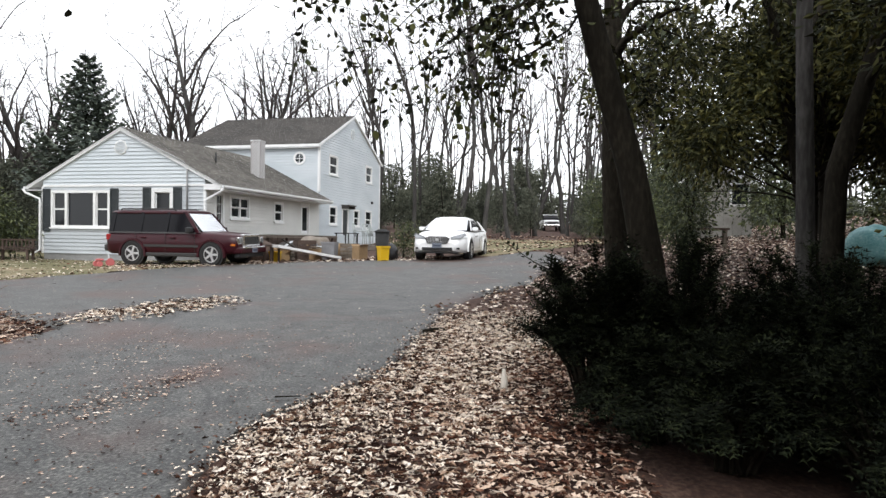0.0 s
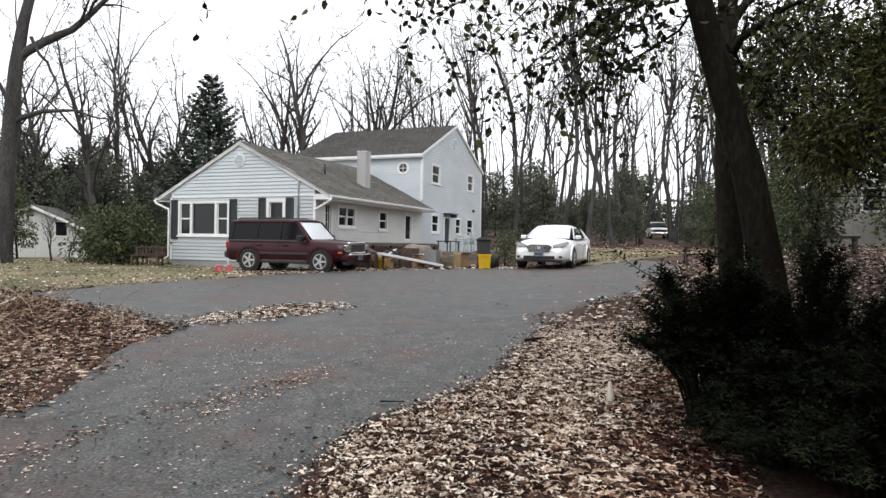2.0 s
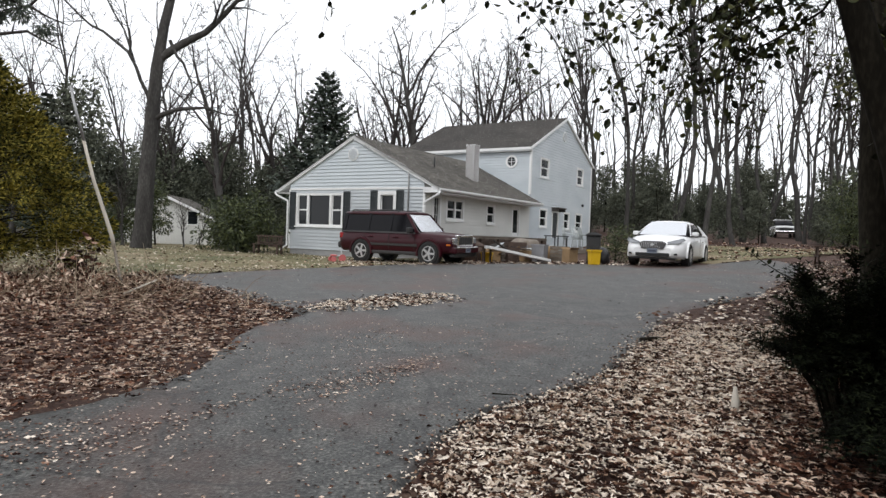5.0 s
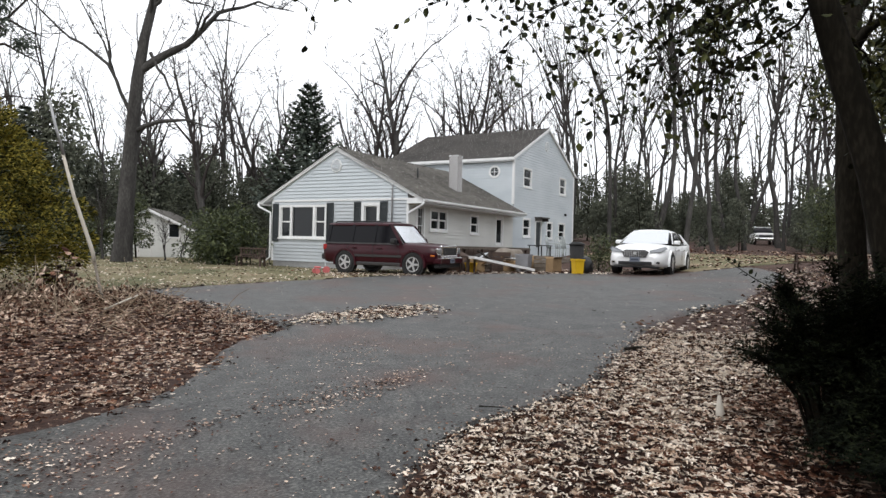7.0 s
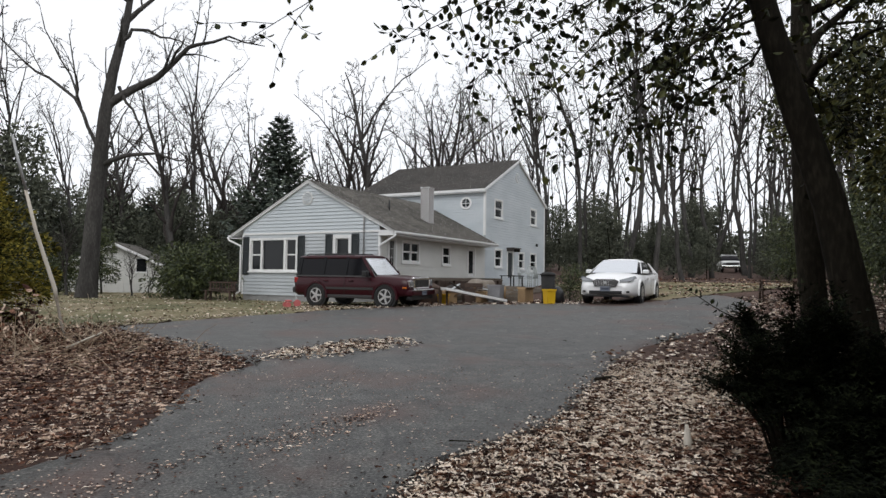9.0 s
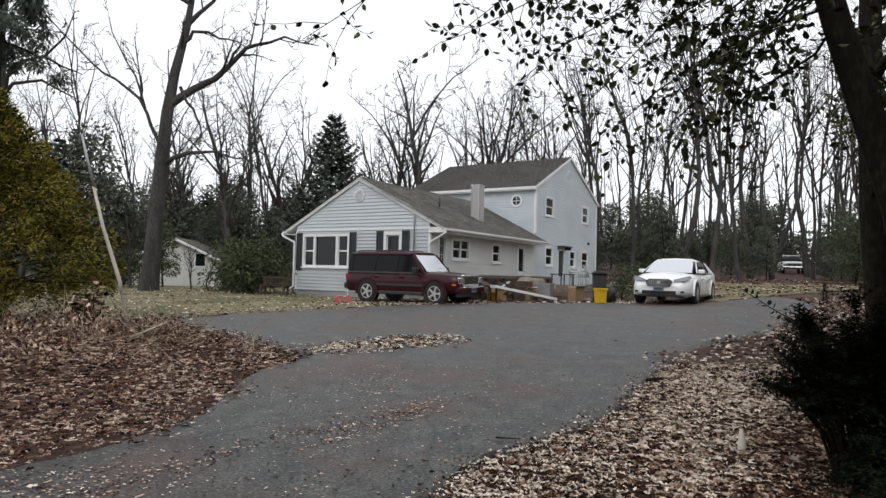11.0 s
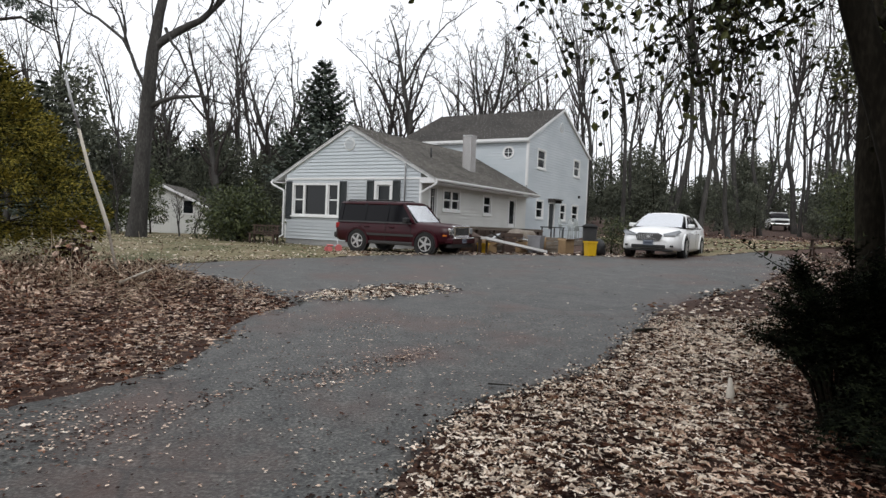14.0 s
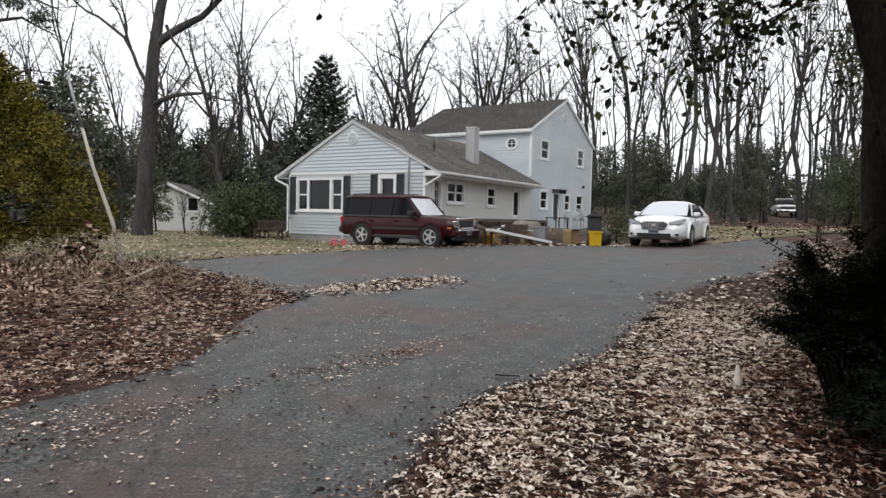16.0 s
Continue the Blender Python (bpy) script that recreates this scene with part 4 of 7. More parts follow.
# spruce behind the house, and dark conifers at the wood's edge
stand(spruce(11, 11.8, 4.0, "dark pointed spruce standing behind the house", "spruce_tree", None, -0.34, 23, 0.85), -7.3, 42.4)
pine = spruce(12, 9.5, 2.6, "dark conifer at the edge of the wood", "conifer_tree", None, 0.2, 28, 1.1)
stand(pine, -24.5, 41)
for x, y, s, r in ((-27.5, 46, 0.8, 60), (-18.2, 50, 0.75, 120), (4.0, 62, 0.9, 20)):
    again(pine, x, y, r, s)

# tall conifer beyond the cedar: a bare pole of a trunk under a drooping top, and a crooked bare tree beside it
rng = random.Random(14)
fir = empty("conifer_tree", Matrix(), "tall conifer with a bare straight trunk and drooping top", "conifer")
g0 = gz(-12.1, 17.0)
tubes("trunk", [([V3((-12.15, 17, g0 - 0.2)), V3((-12.1, 17, 3.0)), V3((-12.02, 17, 6.0)), V3((-12.0, 17, 9.5)), V3((-11.95, 17, 13))], [0.3, 0.22, 0.2, 0.17, 0.06])], BARK_DARK, fir, 10)
boughs, plumes = [], []
for k in range(44):
    a, z, l = rng.random() * 6.283, 7.6 + 5.2 * k / 44, rng.uniform(0.9, 1.9) * (1.1 - 0.6 * k / 44)
    pts = [V3((-12, 17, z)) + V3((math.cos(a), math.sin(a), 0)) * l * q + V3((0, 0, -0.5 * l * q * q)) for q in (0, 0.4, 0.7, 1.0)]
    boughs.append((pts, [0.035, 0.022, 0.014, 0.006]))
    plumes += [(tuple(pts[i].lerp(pts[i + 1], 0.5) - V3((0, 0, 0.12))), (0.3, 0.3, 0.26)) for i in (1, 2)]
tubes("branchwork", boughs, BARK_DARK, fir, 4)
leaf_cloud("foliage", rng, plumes, 16000, 0.16, SPRUCE, fir, droop=0.9, aspect=0.25, shell=0.1)
crook = empty("bare_tree", Matrix(), "crooked bare tree beyond the cedar", "tree")
tubes("trunk", [([V3((-15.9, 22, gz(-15.9, 22) - 0.2)), V3((-15.7, 22, 3)), V3((-15.4, 22, 5.4)), V3((-15.16, 22, 6.96)), V3((-15.3, 22, 9.4)), V3((-15.1, 22, 12))], [0.26, 0.2, 0.17, 0.14, 0.1, 0.04])], BARK, crook, 9)
lines = []
for pts, r in (([(-15.16, 22, 6.96), (-15.06, 22, 8.05), (-14.49, 22, 8.6), (-13.8, 22, 8.78), (-13.18, 22, 8.44), (-12.46, 22, 8.18)], 0.1), ([(-15.15, 22, 7.4), (-14.85, 22, 7.8), (-13.85, 22, 7.94), (-13.23, 22, 7.61), (-12.62, 22, 7.33)], 0.08), ([(-15.5, 22, 5.0), (-14.6, 22.1, 5.8), (-13.8, 22.2, 6.3), (-13.2, 22.2, 6.2)], 0.06), ([(-13.8, 22, 8.78), (-13.2, 22.1, 9.5), (-12.9, 22.1, 10.4)], 0.05)):
    pts = [V3(q) for q in pts]
    rad = [r + (0.015 - r) * i / (len(pts) - 1) for i in range(len(pts))]
    lines.append((pts, rad))
    branch_out(rng, lines, pts, rad, 3, 5, 0.8, 0.28, 0.04)
tubes("branchwork", lines, TWIG, crook, 5)

# rhododendron beside the house, clipped bush by the car, laurels at the drive's far side
stand(evergreen("rhododendron", 21, 2.7, 1.5, 0.85, 5200, 0.17, BROADLEAF, "large rounded green rhododendron beside the house", "shrub", 20, 0.06, 0.42, 0.35, 0.02), -8.8, 29.9)
stand(evergreen("rhododendron", 23, 2.4, 1.3, 0.8, 3600, 0.17, BROADLEAF, "rounded green rhododendron at the back of the lawn", "shrub", 16, 0.06, 0.42, 0.35, 0.02), -10.0, 32.0)
stand(evergreen("rhododendron", 27, 2.3, 1.2, 0.75, 3600, 0.16, BROADLEAF, "dark shrub before the old garage", "shrub", 16, 0.06, 0.42, 0.35, 0.02), -16.9, 34.5)
stand(evergreen("clipped_bush", 22, 1.25, 0.45, 0.42, 2600, 0.07, BROADLEAF, "dark clipped bush between the bins and the white car", "shrub", 9, 0.03, 0.4, 0.2, 0.02), 6.75, 24.2, scale=1.15)
stand(evergreen("evergreen_shrub", 29, 3.5, 0.7, 0.6, 3600, 0.13, BROADLEAF, "dark upright evergreen shrub before the white garage", "shrub", 12, 0.06, 0.42, 0.3, 0.2), -15.4, 36.0)
laurel = evergreen("holly_tree", 25, 4.6, 1.3, 0.8, 5200, 0.13, BROADLEAF, "broad-leaved evergreen tree at the drive's edge", "tree", 20, 0.07, 0.45, 0.5, 0.05, "hollies by the drive")
stand(laurel, 16.8, 20.8)
for x, y, s in ((16.2, 25.4, 0.72), (19.8, 25.5, 1.1), (17.6, 16.6, 1.2), (12.4, 15.0, 0.85), (19.5, 22.0, 1.3), (21, 15, 1.4), (16.5, 11.5, 1.2), (23.5, 9, 1.5), (18.5, 6.5, 1.2)):
    again(laurel, x, y, x * 77 % 360, s)

# olive-green cedar at the lane: plumes of fine sprays over a dark hollow inside
def cedar(x, y, height, low, wide, plumes, blades):
    n = np.random.RandomState(33)
    t = empty("cedar_tree", pose(x, y, gz(x, y)), "bushy olive-green cedar above the leaf bank", "tree")
    tubes("trunk", [limb(random.Random(3), V3((0.75, 0, -0.2)), V3((-0.17, 0, 1)), height * 0.95, 0.26, 0.03, 8, 0.04, 0.02)], BARK_DARK, t, 9)
    boughs, V = [], []
    for i in range(plumes):
        k = n.rand() ** 0.85
        z = low + (height - low) * k
        reach = wide * (0.72 + 0.28 * min(1, k / 0.22)) * (1 - max(0, k - 0.22) / 0.8) ** 0.75 + 0.15
        a = n.rand() * 6.283
        out = np.array([math.cos(a), math.sin(a), 0])
        tip = out * reach * n.uniform(0.72, 1.08) + np.array([0, 0, z + n.normal() * 0.1])
        root = out * 0.1 + np.array([0, 0, max(0.6, z - reach * n.uniform(0.1, 0.4))])
        boughs.append(([V3(root), V3(root * 0.5 + tip * 0.5 + (0, 0, 0.12)), V3(tip)], [0.02, 0.012, 0.004]))
        way = tip - root
        way /= np.linalg.norm(way)
        q = n.rand(blades, 1) ** 0.6
        fat = n.uniform(0.24, 0.4) * np.sin(np.clip(q * 2.9 + 0.15, 0, 3.1)) ** 0.8
        d = n.normal(size=(blades, 3))
        d /= np.linalg.norm(d, axis=1, keepdims=True)
        start = tip - way * (1 - q) * min(0.95, reach * 0.62)
        b = start + d * fat * n.rand(blades, 1) ** 0.45 + np.array([0, 0, -0.1]) * q * q
        go = way + d * 0.75 + n.normal(size=(blades, 3)) * 0.25 + np.array([0, 0, -0.15])
        go /= np.linalg.norm(go, axis=1, keepdims=True)
        sd = np.cross(go, n.normal(size=(blades, 3)))
        sd /= np.linalg.norm(sd, axis=1, keepdims=True)
        l = n.uniform(0.05, 0.1, (blades, 1))
        V.append(np.stack([b, b + go * l * 0.5 + sd * l * 0.2, b + go * l, b + go * l * 0.5 - sd * l * 0.2], 1))
    tubes("branchwork", boughs, BARK_DARK, t, 4)
    v = np.concatenate(V).reshape(-1, 3)
    raw("foliage", v, [(c, c + 1, c + 2, c + 3) for c in range(0, len(v), 4)], CEDAR, t)


cedar(-9.25, 12.3, 4.75, 0.4, 2.95, 290, 440)


# ---- foreground: leaning tree with evergreen leaves, trunks, yew hedge ----
def leaves_on(rng, n_out, twigs, size):
    """Leaves set along twigs, as one list of vertices and faces."""
    V, F = [], []
    for pts, rad in twigs:
        for q in range(n_out):
            s = (q + rng.random()) / n_out * (len(pts) - 1)
            i = min(int(s), len(pts) - 2)
            p = pts[i].lerp(pts[i + 1], s - i)
            d = (pts[i + 1] - pts[i]).normalized()
            sd = d.orthogonal().normalized()
            sd.rotate(Matrix.Rotation(rng.random() * 6.283, 3, d))
            way = (d * 0.4 + sd + V3((0, 0, -0.35))).normalized()
            l = size * (0.65 + 0.7 * rng.random())
            w = way.cross(V3((rng.gauss(0, 0.7), rng.gauss(0, 0.7), 1))).normalized() * l * 0.33
            u = way.cross(w).normalized() * l * 0.1
            c = len(V)
            p = p + way * l * 0.12
            V += [tuple(p), tuple(p + way * l * 0.3 + w * 0.9 + u), tuple(p + way * l * 0.65 + w * 0.8 + u), tuple(p + way * l), tuple(p + way * l * 0.65 - w * 0.8 + u), tuple(p + way * l * 0.3 - w * 0.9 + u), tuple(p + way * l * 0.48)]
            F += [(c, c + 1, c + 6), (c + 1, c + 2, c + 6), (c + 2, c + 3, c + 6), (c + 3, c + 4, c + 6), (c + 4, c + 5, c + 6), (c + 5, c, c + 6)]
    return V, F


rng = random.Random(52)
lean = empty("leaning_tree", Matrix(), "leaning dark-barked tree with sparse glossy evergreen leaves", "tree")
trunk = ([V3((4.7, 5.75, 0.1)), V3((4.52, 5.82, 0.65)), V3((4.45, 5.87, 1.35)), V3((4.26, 5.95, 2.4)), V3((4.02, 6.06, 3.3)), V3((3.79, 6.15, 4.2)), V3((3.55, 6.3, 5.4)), V3((3.4, 6.4, 6.8)), V3((3.45, 6.5, 8.5))], [0.27, 0.195, 0.168, 0.152, 0.138, 0.126, 0.115, 0.1, 0.07])
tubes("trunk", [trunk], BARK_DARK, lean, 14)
boughs, twigs = [], []
for p0, p1, sag in (
    ((3.6, 6.2, 5.2), (0.2, 6.5, 4.1), 0.1), ((3.65, 6.2, 4.9), (1.2, 5.8, 3.9), 0.1), ((3.6, 6.2, 5.3), (1.9, 6.4, 3.7), -0.1), ((3.7, 6.2, 4.7), (2.4, 5.7, 3.55), 0.0),
    ((3.55, 6.3, 5.5), (2.9, 6.9, 4.0), 0.1), ((3.8, 6.25, 4.2), (2.9, 7.1, 3.2), 0.0), ((3.5, 6.3, 5.8), (-1.35, 6.5, 4.0), 0.3), ((3.7, 6.3, 4.6), (4.9, 7.6, 3.5), 0.1),
    ((3.75, 6.2, 4.4), (1.7, 6.6, 3.1), 0.1), ((3.6, 6.2, 5.2), (0.6, 6.9, 3.6), 0.1), ((3.7, 6.2, 4.8), (3.1, 7.2, 3.4), 0.1),
    ((3.55, 6.3, 5.6), (1.0, 6.2, 4.35), 0.2), ((3.6, 6.3, 5.2), (1.5, 7.2, 3.5), 0.1), ((3.7, 6.2, 4.5), (2.2, 6.9, 2.95), 0.05), ((3.5, 6.4, 6.0), (0.6, 6.3, 4.75), 0.2), ((3.5, 6.4, 5.6), (0.1, 7.2, 4.3), 0.2),
    ((3.6, 6.4, 5.4), (5.8, 7.4, 4.2), 0.1), ((3.5, 6.4, 6.0), (1.9, 6.6, 4.9), 0.1), ((3.5, 6.4, 6.2), (1.0, 7.4, 4.6), 0.1), ((3.9, 6.1, 3.9), (5.0, 6.6, 3.3), 0.0),
):
    a, b = V3(p0), V3(p1)
    pts = [a.lerp(b, s) + V3((rng.gauss(0, 0.05), rng.gauss(0, 0.05), math.sin(s * 3.14) * sag * 2 + rng.gauss(0, 0.03))) for s in (0, 0.2, 0.4, 0.6, 0.8, 1)]
    boughs.append((pts, [0.02, 0.017, 0.013, 0.01, 0.007, 0.004]))
    for q in range(26):
        s = 0.22 + 0.78 * (q + rng.random()) / 26
        i = min(int(s * 5), 4)
        p = pts[i].lerp(pts[i + 1], s * 5 - i)
        way = (b - a).normalized() * 0.35 + V3((rng.gauss(0, 0.8), rng.gauss(0, 0.8), rng.gauss(-0.1, 0.7)))
        l = limb(rng, p, way, 0.35 + 0.75 * rng.random(), 0.005, 0.002, 4, 0.2, -0.05)
        twigs.append(l)
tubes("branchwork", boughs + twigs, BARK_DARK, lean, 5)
V, F = leaves_on(rng, 6, twigs, 0.09)
raw("foliage", V, F, HOLLY_BACKLIT, lean)

for pts, rad, label in (
    ([(5.55, 7.95, 0.2), (5.5, 8.0, 1.0), (5.42, 8.05, 2.5), (5.4, 8.1, 4.5), (5.5, 8.2, 7)], [0.24, 0.17, 0.16, 0.14, 0.1], "dark straight trunk behind the leaning tree"),
    ([(7.4, 6.5, 0.4), (7.36, 6.5, 1.1), (7.34, 6.52, 2.6), (7.35, 6.6, 4.5), (7.5, 6.7, 7)], [0.17, 0.12, 0.11, 0.1, 0.08], "slim pale-barked trunk among the yews"),
    ([(7.15, 5.95, 0.4), (7.18, 5.98, 1.1), (7.25, 5.98, 2.5), (7.5, 5.9, 3.4), (7.8, 5.85, 4.3), (8.1, 5.8, 6)], [0.19, 0.135, 0.125, 0.11, 0.1, 0.08], "bending dark trunk among the yews"),
):
    t = empty("tree", Matrix(), label, "tree", "foreground trunks")
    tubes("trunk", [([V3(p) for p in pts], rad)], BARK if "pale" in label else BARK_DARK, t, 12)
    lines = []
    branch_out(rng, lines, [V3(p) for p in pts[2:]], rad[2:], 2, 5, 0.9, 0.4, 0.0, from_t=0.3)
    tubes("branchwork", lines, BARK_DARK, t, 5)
    tw = [l for l in lines if l[1][0] < 0.06]
    V, F = leaves_on(rng, 9, tw, 0.1)
    raw("foliage", V, F, BROADLEAF, t)

# dense dark evergreen crowns above and behind them
rng = random.Random(61)
# the last six are added out of view to block skylight over the yews
for (x, y, h), blobs_n, cnt in (((9.8, 8.2, 7.0), 29, 24000), ((9.15, 7.9, 6.5), 29, 22000), ((10.4, 9.15, 6.5), 29, 20000), ((10.5, 6.4, 6.2), 26, 15000), ((12.5, 10.95, 7.5), 29, 15000), ((5.8, 2.2, 7.0), 50, 34000), ((9.0, 3.0, 7.0), 34, 20000), ((7.2, -1.6, 6.5), 34, 24000), ((3.6, -4.6, 6.5), 34, 22000), ((10.5, -1.0, 7.0), 34, 18000), ((4.9, -0.6, 7.0), 48, 30000)):
    t = empty("holly_tree", pose(x, y, gz(x, y)), "dense dark evergreen by the leaf bank, several added unseen as shade", "tree", "dense dark evergreens")
    tubes("trunk", [limb(rng, V3((0, 0, -0.2)), V3((0, 0, 1)), h, 0.16, 0.04, 6, 0.05, 0.02)], BARK_DARK, t, 8)
    ls = [((rng.gauss(0, 1.3), rng.gauss(0, 1.3), rng.uniform(2.5 if blobs_n < 30 else 3.6 if blobs_n > 40 else 1.2, h)), (0.9, 0.9, 0.7)) for _ in range(blobs_n)]
    if blobs_n < 30:
        ls = [b for k, b in enumerate(ls) if b[0][2] < 4.6 or k % 3 == 0]
    tubes("branchwork", [limb(rng, V3((0, 0, c[2] * 0.6)), V3(c) - V3((0, 0, c[2] * 0.6)), (V3(c) - V3((0, 0, c[2] * 0.6))).length, 0.028, 0.008, 4, 0.1, 0) for c, r in ls], BARK_DARK, t, 4)
    leaf_cloud("crown", rng, ls, cnt, 0.11, HOLLY_OLIVE, t, aspect=0.45, shell=0.3)

# yew hedge: several bushes side by side, sprays of needles on rising shoots
rng = random.Random(62)


def yew(x, y, radius, height, sprays, label):
    t = empty("yew_bush", pose(x, y, gz(x, y)), label, "shrub", "yew hedge")
    shoots, V, F = [], [], []
    for i in range(64):
        a, tilt = rng.random() * 6.283, math.sqrt(rng.random())
        end = V3((math.cos(a) * radius * tilt * 1.12, math.sin(a) * radius * tilt * 1.12, height * (0.2 + 0.8 * (1 - 0.62 * tilt ** 2.2)) * (0.55 + 0.62 * rng.random())))
        root = V3((math.cos(a) * radius * 0.15 * tilt, math.sin(a) * radius * 0.15 * tilt, 0))
        pts = [root.lerp(end, s) + V3((rng.gauss(0, 0.02), rng.gauss(0, 0.02), 0.2 * math.sin(3.14 * s))) for s in (0, 0.3, 0.6, 0.85, 1.0)]
        shoots.append((pts, [0.016, 0.012, 0.008, 0.005, 0.003]))
        for q in range(int(sprays * 1.7)):
            s = (0.3 + 0.7 * (q + rng.random()) / (sprays * 1.7)) * 4
            i2 = min(int(s), 3)
            p = pts[i2].lerp(pts[i2 + 1], s - i2)
            d = (pts[i2 + 1] - pts[i2]).normalized()
            way = (d * 0.9 + V3((rng.gauss(0, 0.55), rng.gauss(0, 0.55), rng.gauss(-0.08, 0.28)))).normalized()
            l = (0.08 + 0.13 * rng.random()) * (1.25 - 0.6 * (s / 4 - 0.5))
            sd = way.cross(V3((rng.gauss(0, 0.3), rng.gauss(0, 0.3), 1))).normalized()
            # a spray: a feather of paired needles
            for k in range(4):
                b = p + way * l * (0.12 + 0.26 * k)
                for sg in (-1, 1):
                    c = len(V)
                    tip = b + (way * 0.7 + sd * sg * 0.75).normalized() * (0.03 + 0.012 * rng.random())
                    V += [tuple(b - way * 0.008), tuple(b + way * 0.008), tuple(tip)]
                    F.append((c, c + 1, c + 2))
    tubes("stemwork", shoots, BARK_DARK, t, 4)
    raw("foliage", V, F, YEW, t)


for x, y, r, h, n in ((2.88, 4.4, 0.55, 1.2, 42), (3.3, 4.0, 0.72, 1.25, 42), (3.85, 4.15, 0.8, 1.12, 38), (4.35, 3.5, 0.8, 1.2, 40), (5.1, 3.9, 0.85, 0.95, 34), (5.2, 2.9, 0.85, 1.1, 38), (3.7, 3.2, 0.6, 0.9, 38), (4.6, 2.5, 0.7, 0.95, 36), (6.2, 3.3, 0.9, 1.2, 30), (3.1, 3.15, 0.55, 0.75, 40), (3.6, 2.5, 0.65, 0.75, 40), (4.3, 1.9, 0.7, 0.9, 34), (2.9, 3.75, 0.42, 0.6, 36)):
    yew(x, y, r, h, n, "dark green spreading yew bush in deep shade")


shoot = [limb(rng, V3((2.68, 4.5, 1.28)), V3((-1.0, 0.0, 0.42)), 0.64, 0.007, 0.003, 6, 0.1, 0.0), limb(rng, V3((2.72, 4.45, 1.2)), V3((-0.7, -0.1, 0.5)), 0.4, 0.006, 0.003, 5, 0.1, 0.0)]
reach = empty("yew_bush", Matrix(), "long bare-tipped shoot of the yew over the leaf bank", "shrub", "yew hedge")
tubes("stemwork", shoot + [limb(rng, V3((2.95, 4.4, 0.35)), V3((-0.28, 0.07, 1.0)), 0.98, 0.014, 0.007, 4, 0.03, 0.0)], BARK_DARK, reach, 5)
V, F = leaves_on(rng, 26, shoot, 0.04)
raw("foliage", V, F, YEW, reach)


# ---- fallen leaves ----
def leaf_litter(name, pts, sizes, material, label, seed, curl=0.3, crumbs=False, slim=0.55):
    """Curled oak leaves lying about: a spine and two lobed sides each."""
    n = np.random.RandomState(seed)
    N = len(pts)
    prof = [(0.0, 0.02), (0.24, 0.18), (0.42, 0.07), (0.66, 0.24), (1.0, 0.04)]
    if crumbs:
        prof = [(0.0, 0.1), (0.5, 0.4), (1.0, 0.08)]
    t = np.array([[(a - 0.5, b * sg, 0.0) for a, b in prof] for sg in (-1, 0, 1)])
    tmpl = t.reshape(-1, 3)
    m = len(prof)
    s = sizes[:, None]
    cu = (n.rand(N, 1) - 0.25) * 2 * curl
    lx, lyy = tmpl[None, :, 0] * s, tmpl[None, :, 1] * s * (slim + 0.6 * n.rand(N, 1))
    lz = cu * (np.abs(tmpl[None, :, 1]) * 2.2 * s) + (n.rand(N, 1) - 0.4) * curl * 1.2 * (tmpl[None, :, 0] ** 2) * 2 * s
    a = n.rand(N, 1) * 6.283
    tilt = n.normal(size=(N, 1)) * curl * 0.9
    lz2 = lz * np.cos(tilt) + lyy * np.sin(tilt)
    ly2 = lyy * np.cos(tilt) - lz * np.sin(tilt)
    X = lx * np.cos(a) - ly2 * np.sin(a) + pts[:, 0:1]
    Y = lx * np.sin(a) + ly2 * np.cos(a) + pts[:, 1:2]
    low = np.minimum(lz2.min(1, keepdims=True), 0)
    Z = lz2 - low * 0.8 + pts[:, 2:3]
    v = np.stack([X, Y, Z], -1).reshape(-1, 3)
    f = []
    for i in range(N):
        k = i * 3 * m
        for c in range(2):
            for r in range(m - 1):
                q = k + c * m + r
                f.append((q, q + 1, q + m + 1, q + m))
    ob = raw(name, v, f, material)
    return tagged(ob, label, "leaves", kind="stuff")


def scatter(seed, n, x0, x1, y0, y1, keep):
    r = np.random.RandomState(seed)
    x, y = r.uniform(x0, x1, n), r.uniform(y0, y1, n)
    k = keep(x, y, r.rand(n))
    return x[k], y[k], r


def edges(y):
    return np.interp(y, DY, DL), np.interp(y, DY, DR)


def lay(x, y, r, depth):
    z = ground_z(x, y) + r.rand(len(x)) * depth
    return np.stack([x, y, z], -1)


wob = np.vectorize(lambda x, y: noise.noise((x * 1.1, y * 1.1, 4)))
wob2 = np.vectorize(lambda x, y: noise.noise((x * 0.5, y * 0.5, 11)))
# bank between the drive and the yews
x, y, r = scatter(1, 80000, -0.6, 6.4, 1.8, 9, lambda x, y, u: (x - edges(y)[1] + 0.25 * wob(x, y) > 0.5 * u - 0.08) & (x < 1.75 + 0.42 * (y - 2) + 0.6 * np.maximum(0, y - 4) + 0.3 * u) & (x < edges(y)[1] + 3.6))
# darker, redder leaves away from the drive, towards the hedge
russet = x - edges(y)[1] + 0.9 * wob2(x * 2, y * 2) + 0.5 * wob(x * 2, y * 2) > 1.15 + 1.1 * r.rand(len(x)) + 0.25 * np.maximum(0, y - 5)
size = 0.042 + 0.05 * r.rand(len(x))
spots = lay(x, y, r, 0.045)
leaf_litter("fallen_leaves", spots[~russet], size[~russet], DRYLEAF, "thick carpet of pale curled oak leaves beside the drive", 1, curl=0.42, slim=0.3)
leaf_litter("fallen_leaves", spots[russet], size[russet], DRYLEAF_RED, "darker red-brown leaves among the pale ones by the hedge", 31, curl=0.42, slim=0.3)
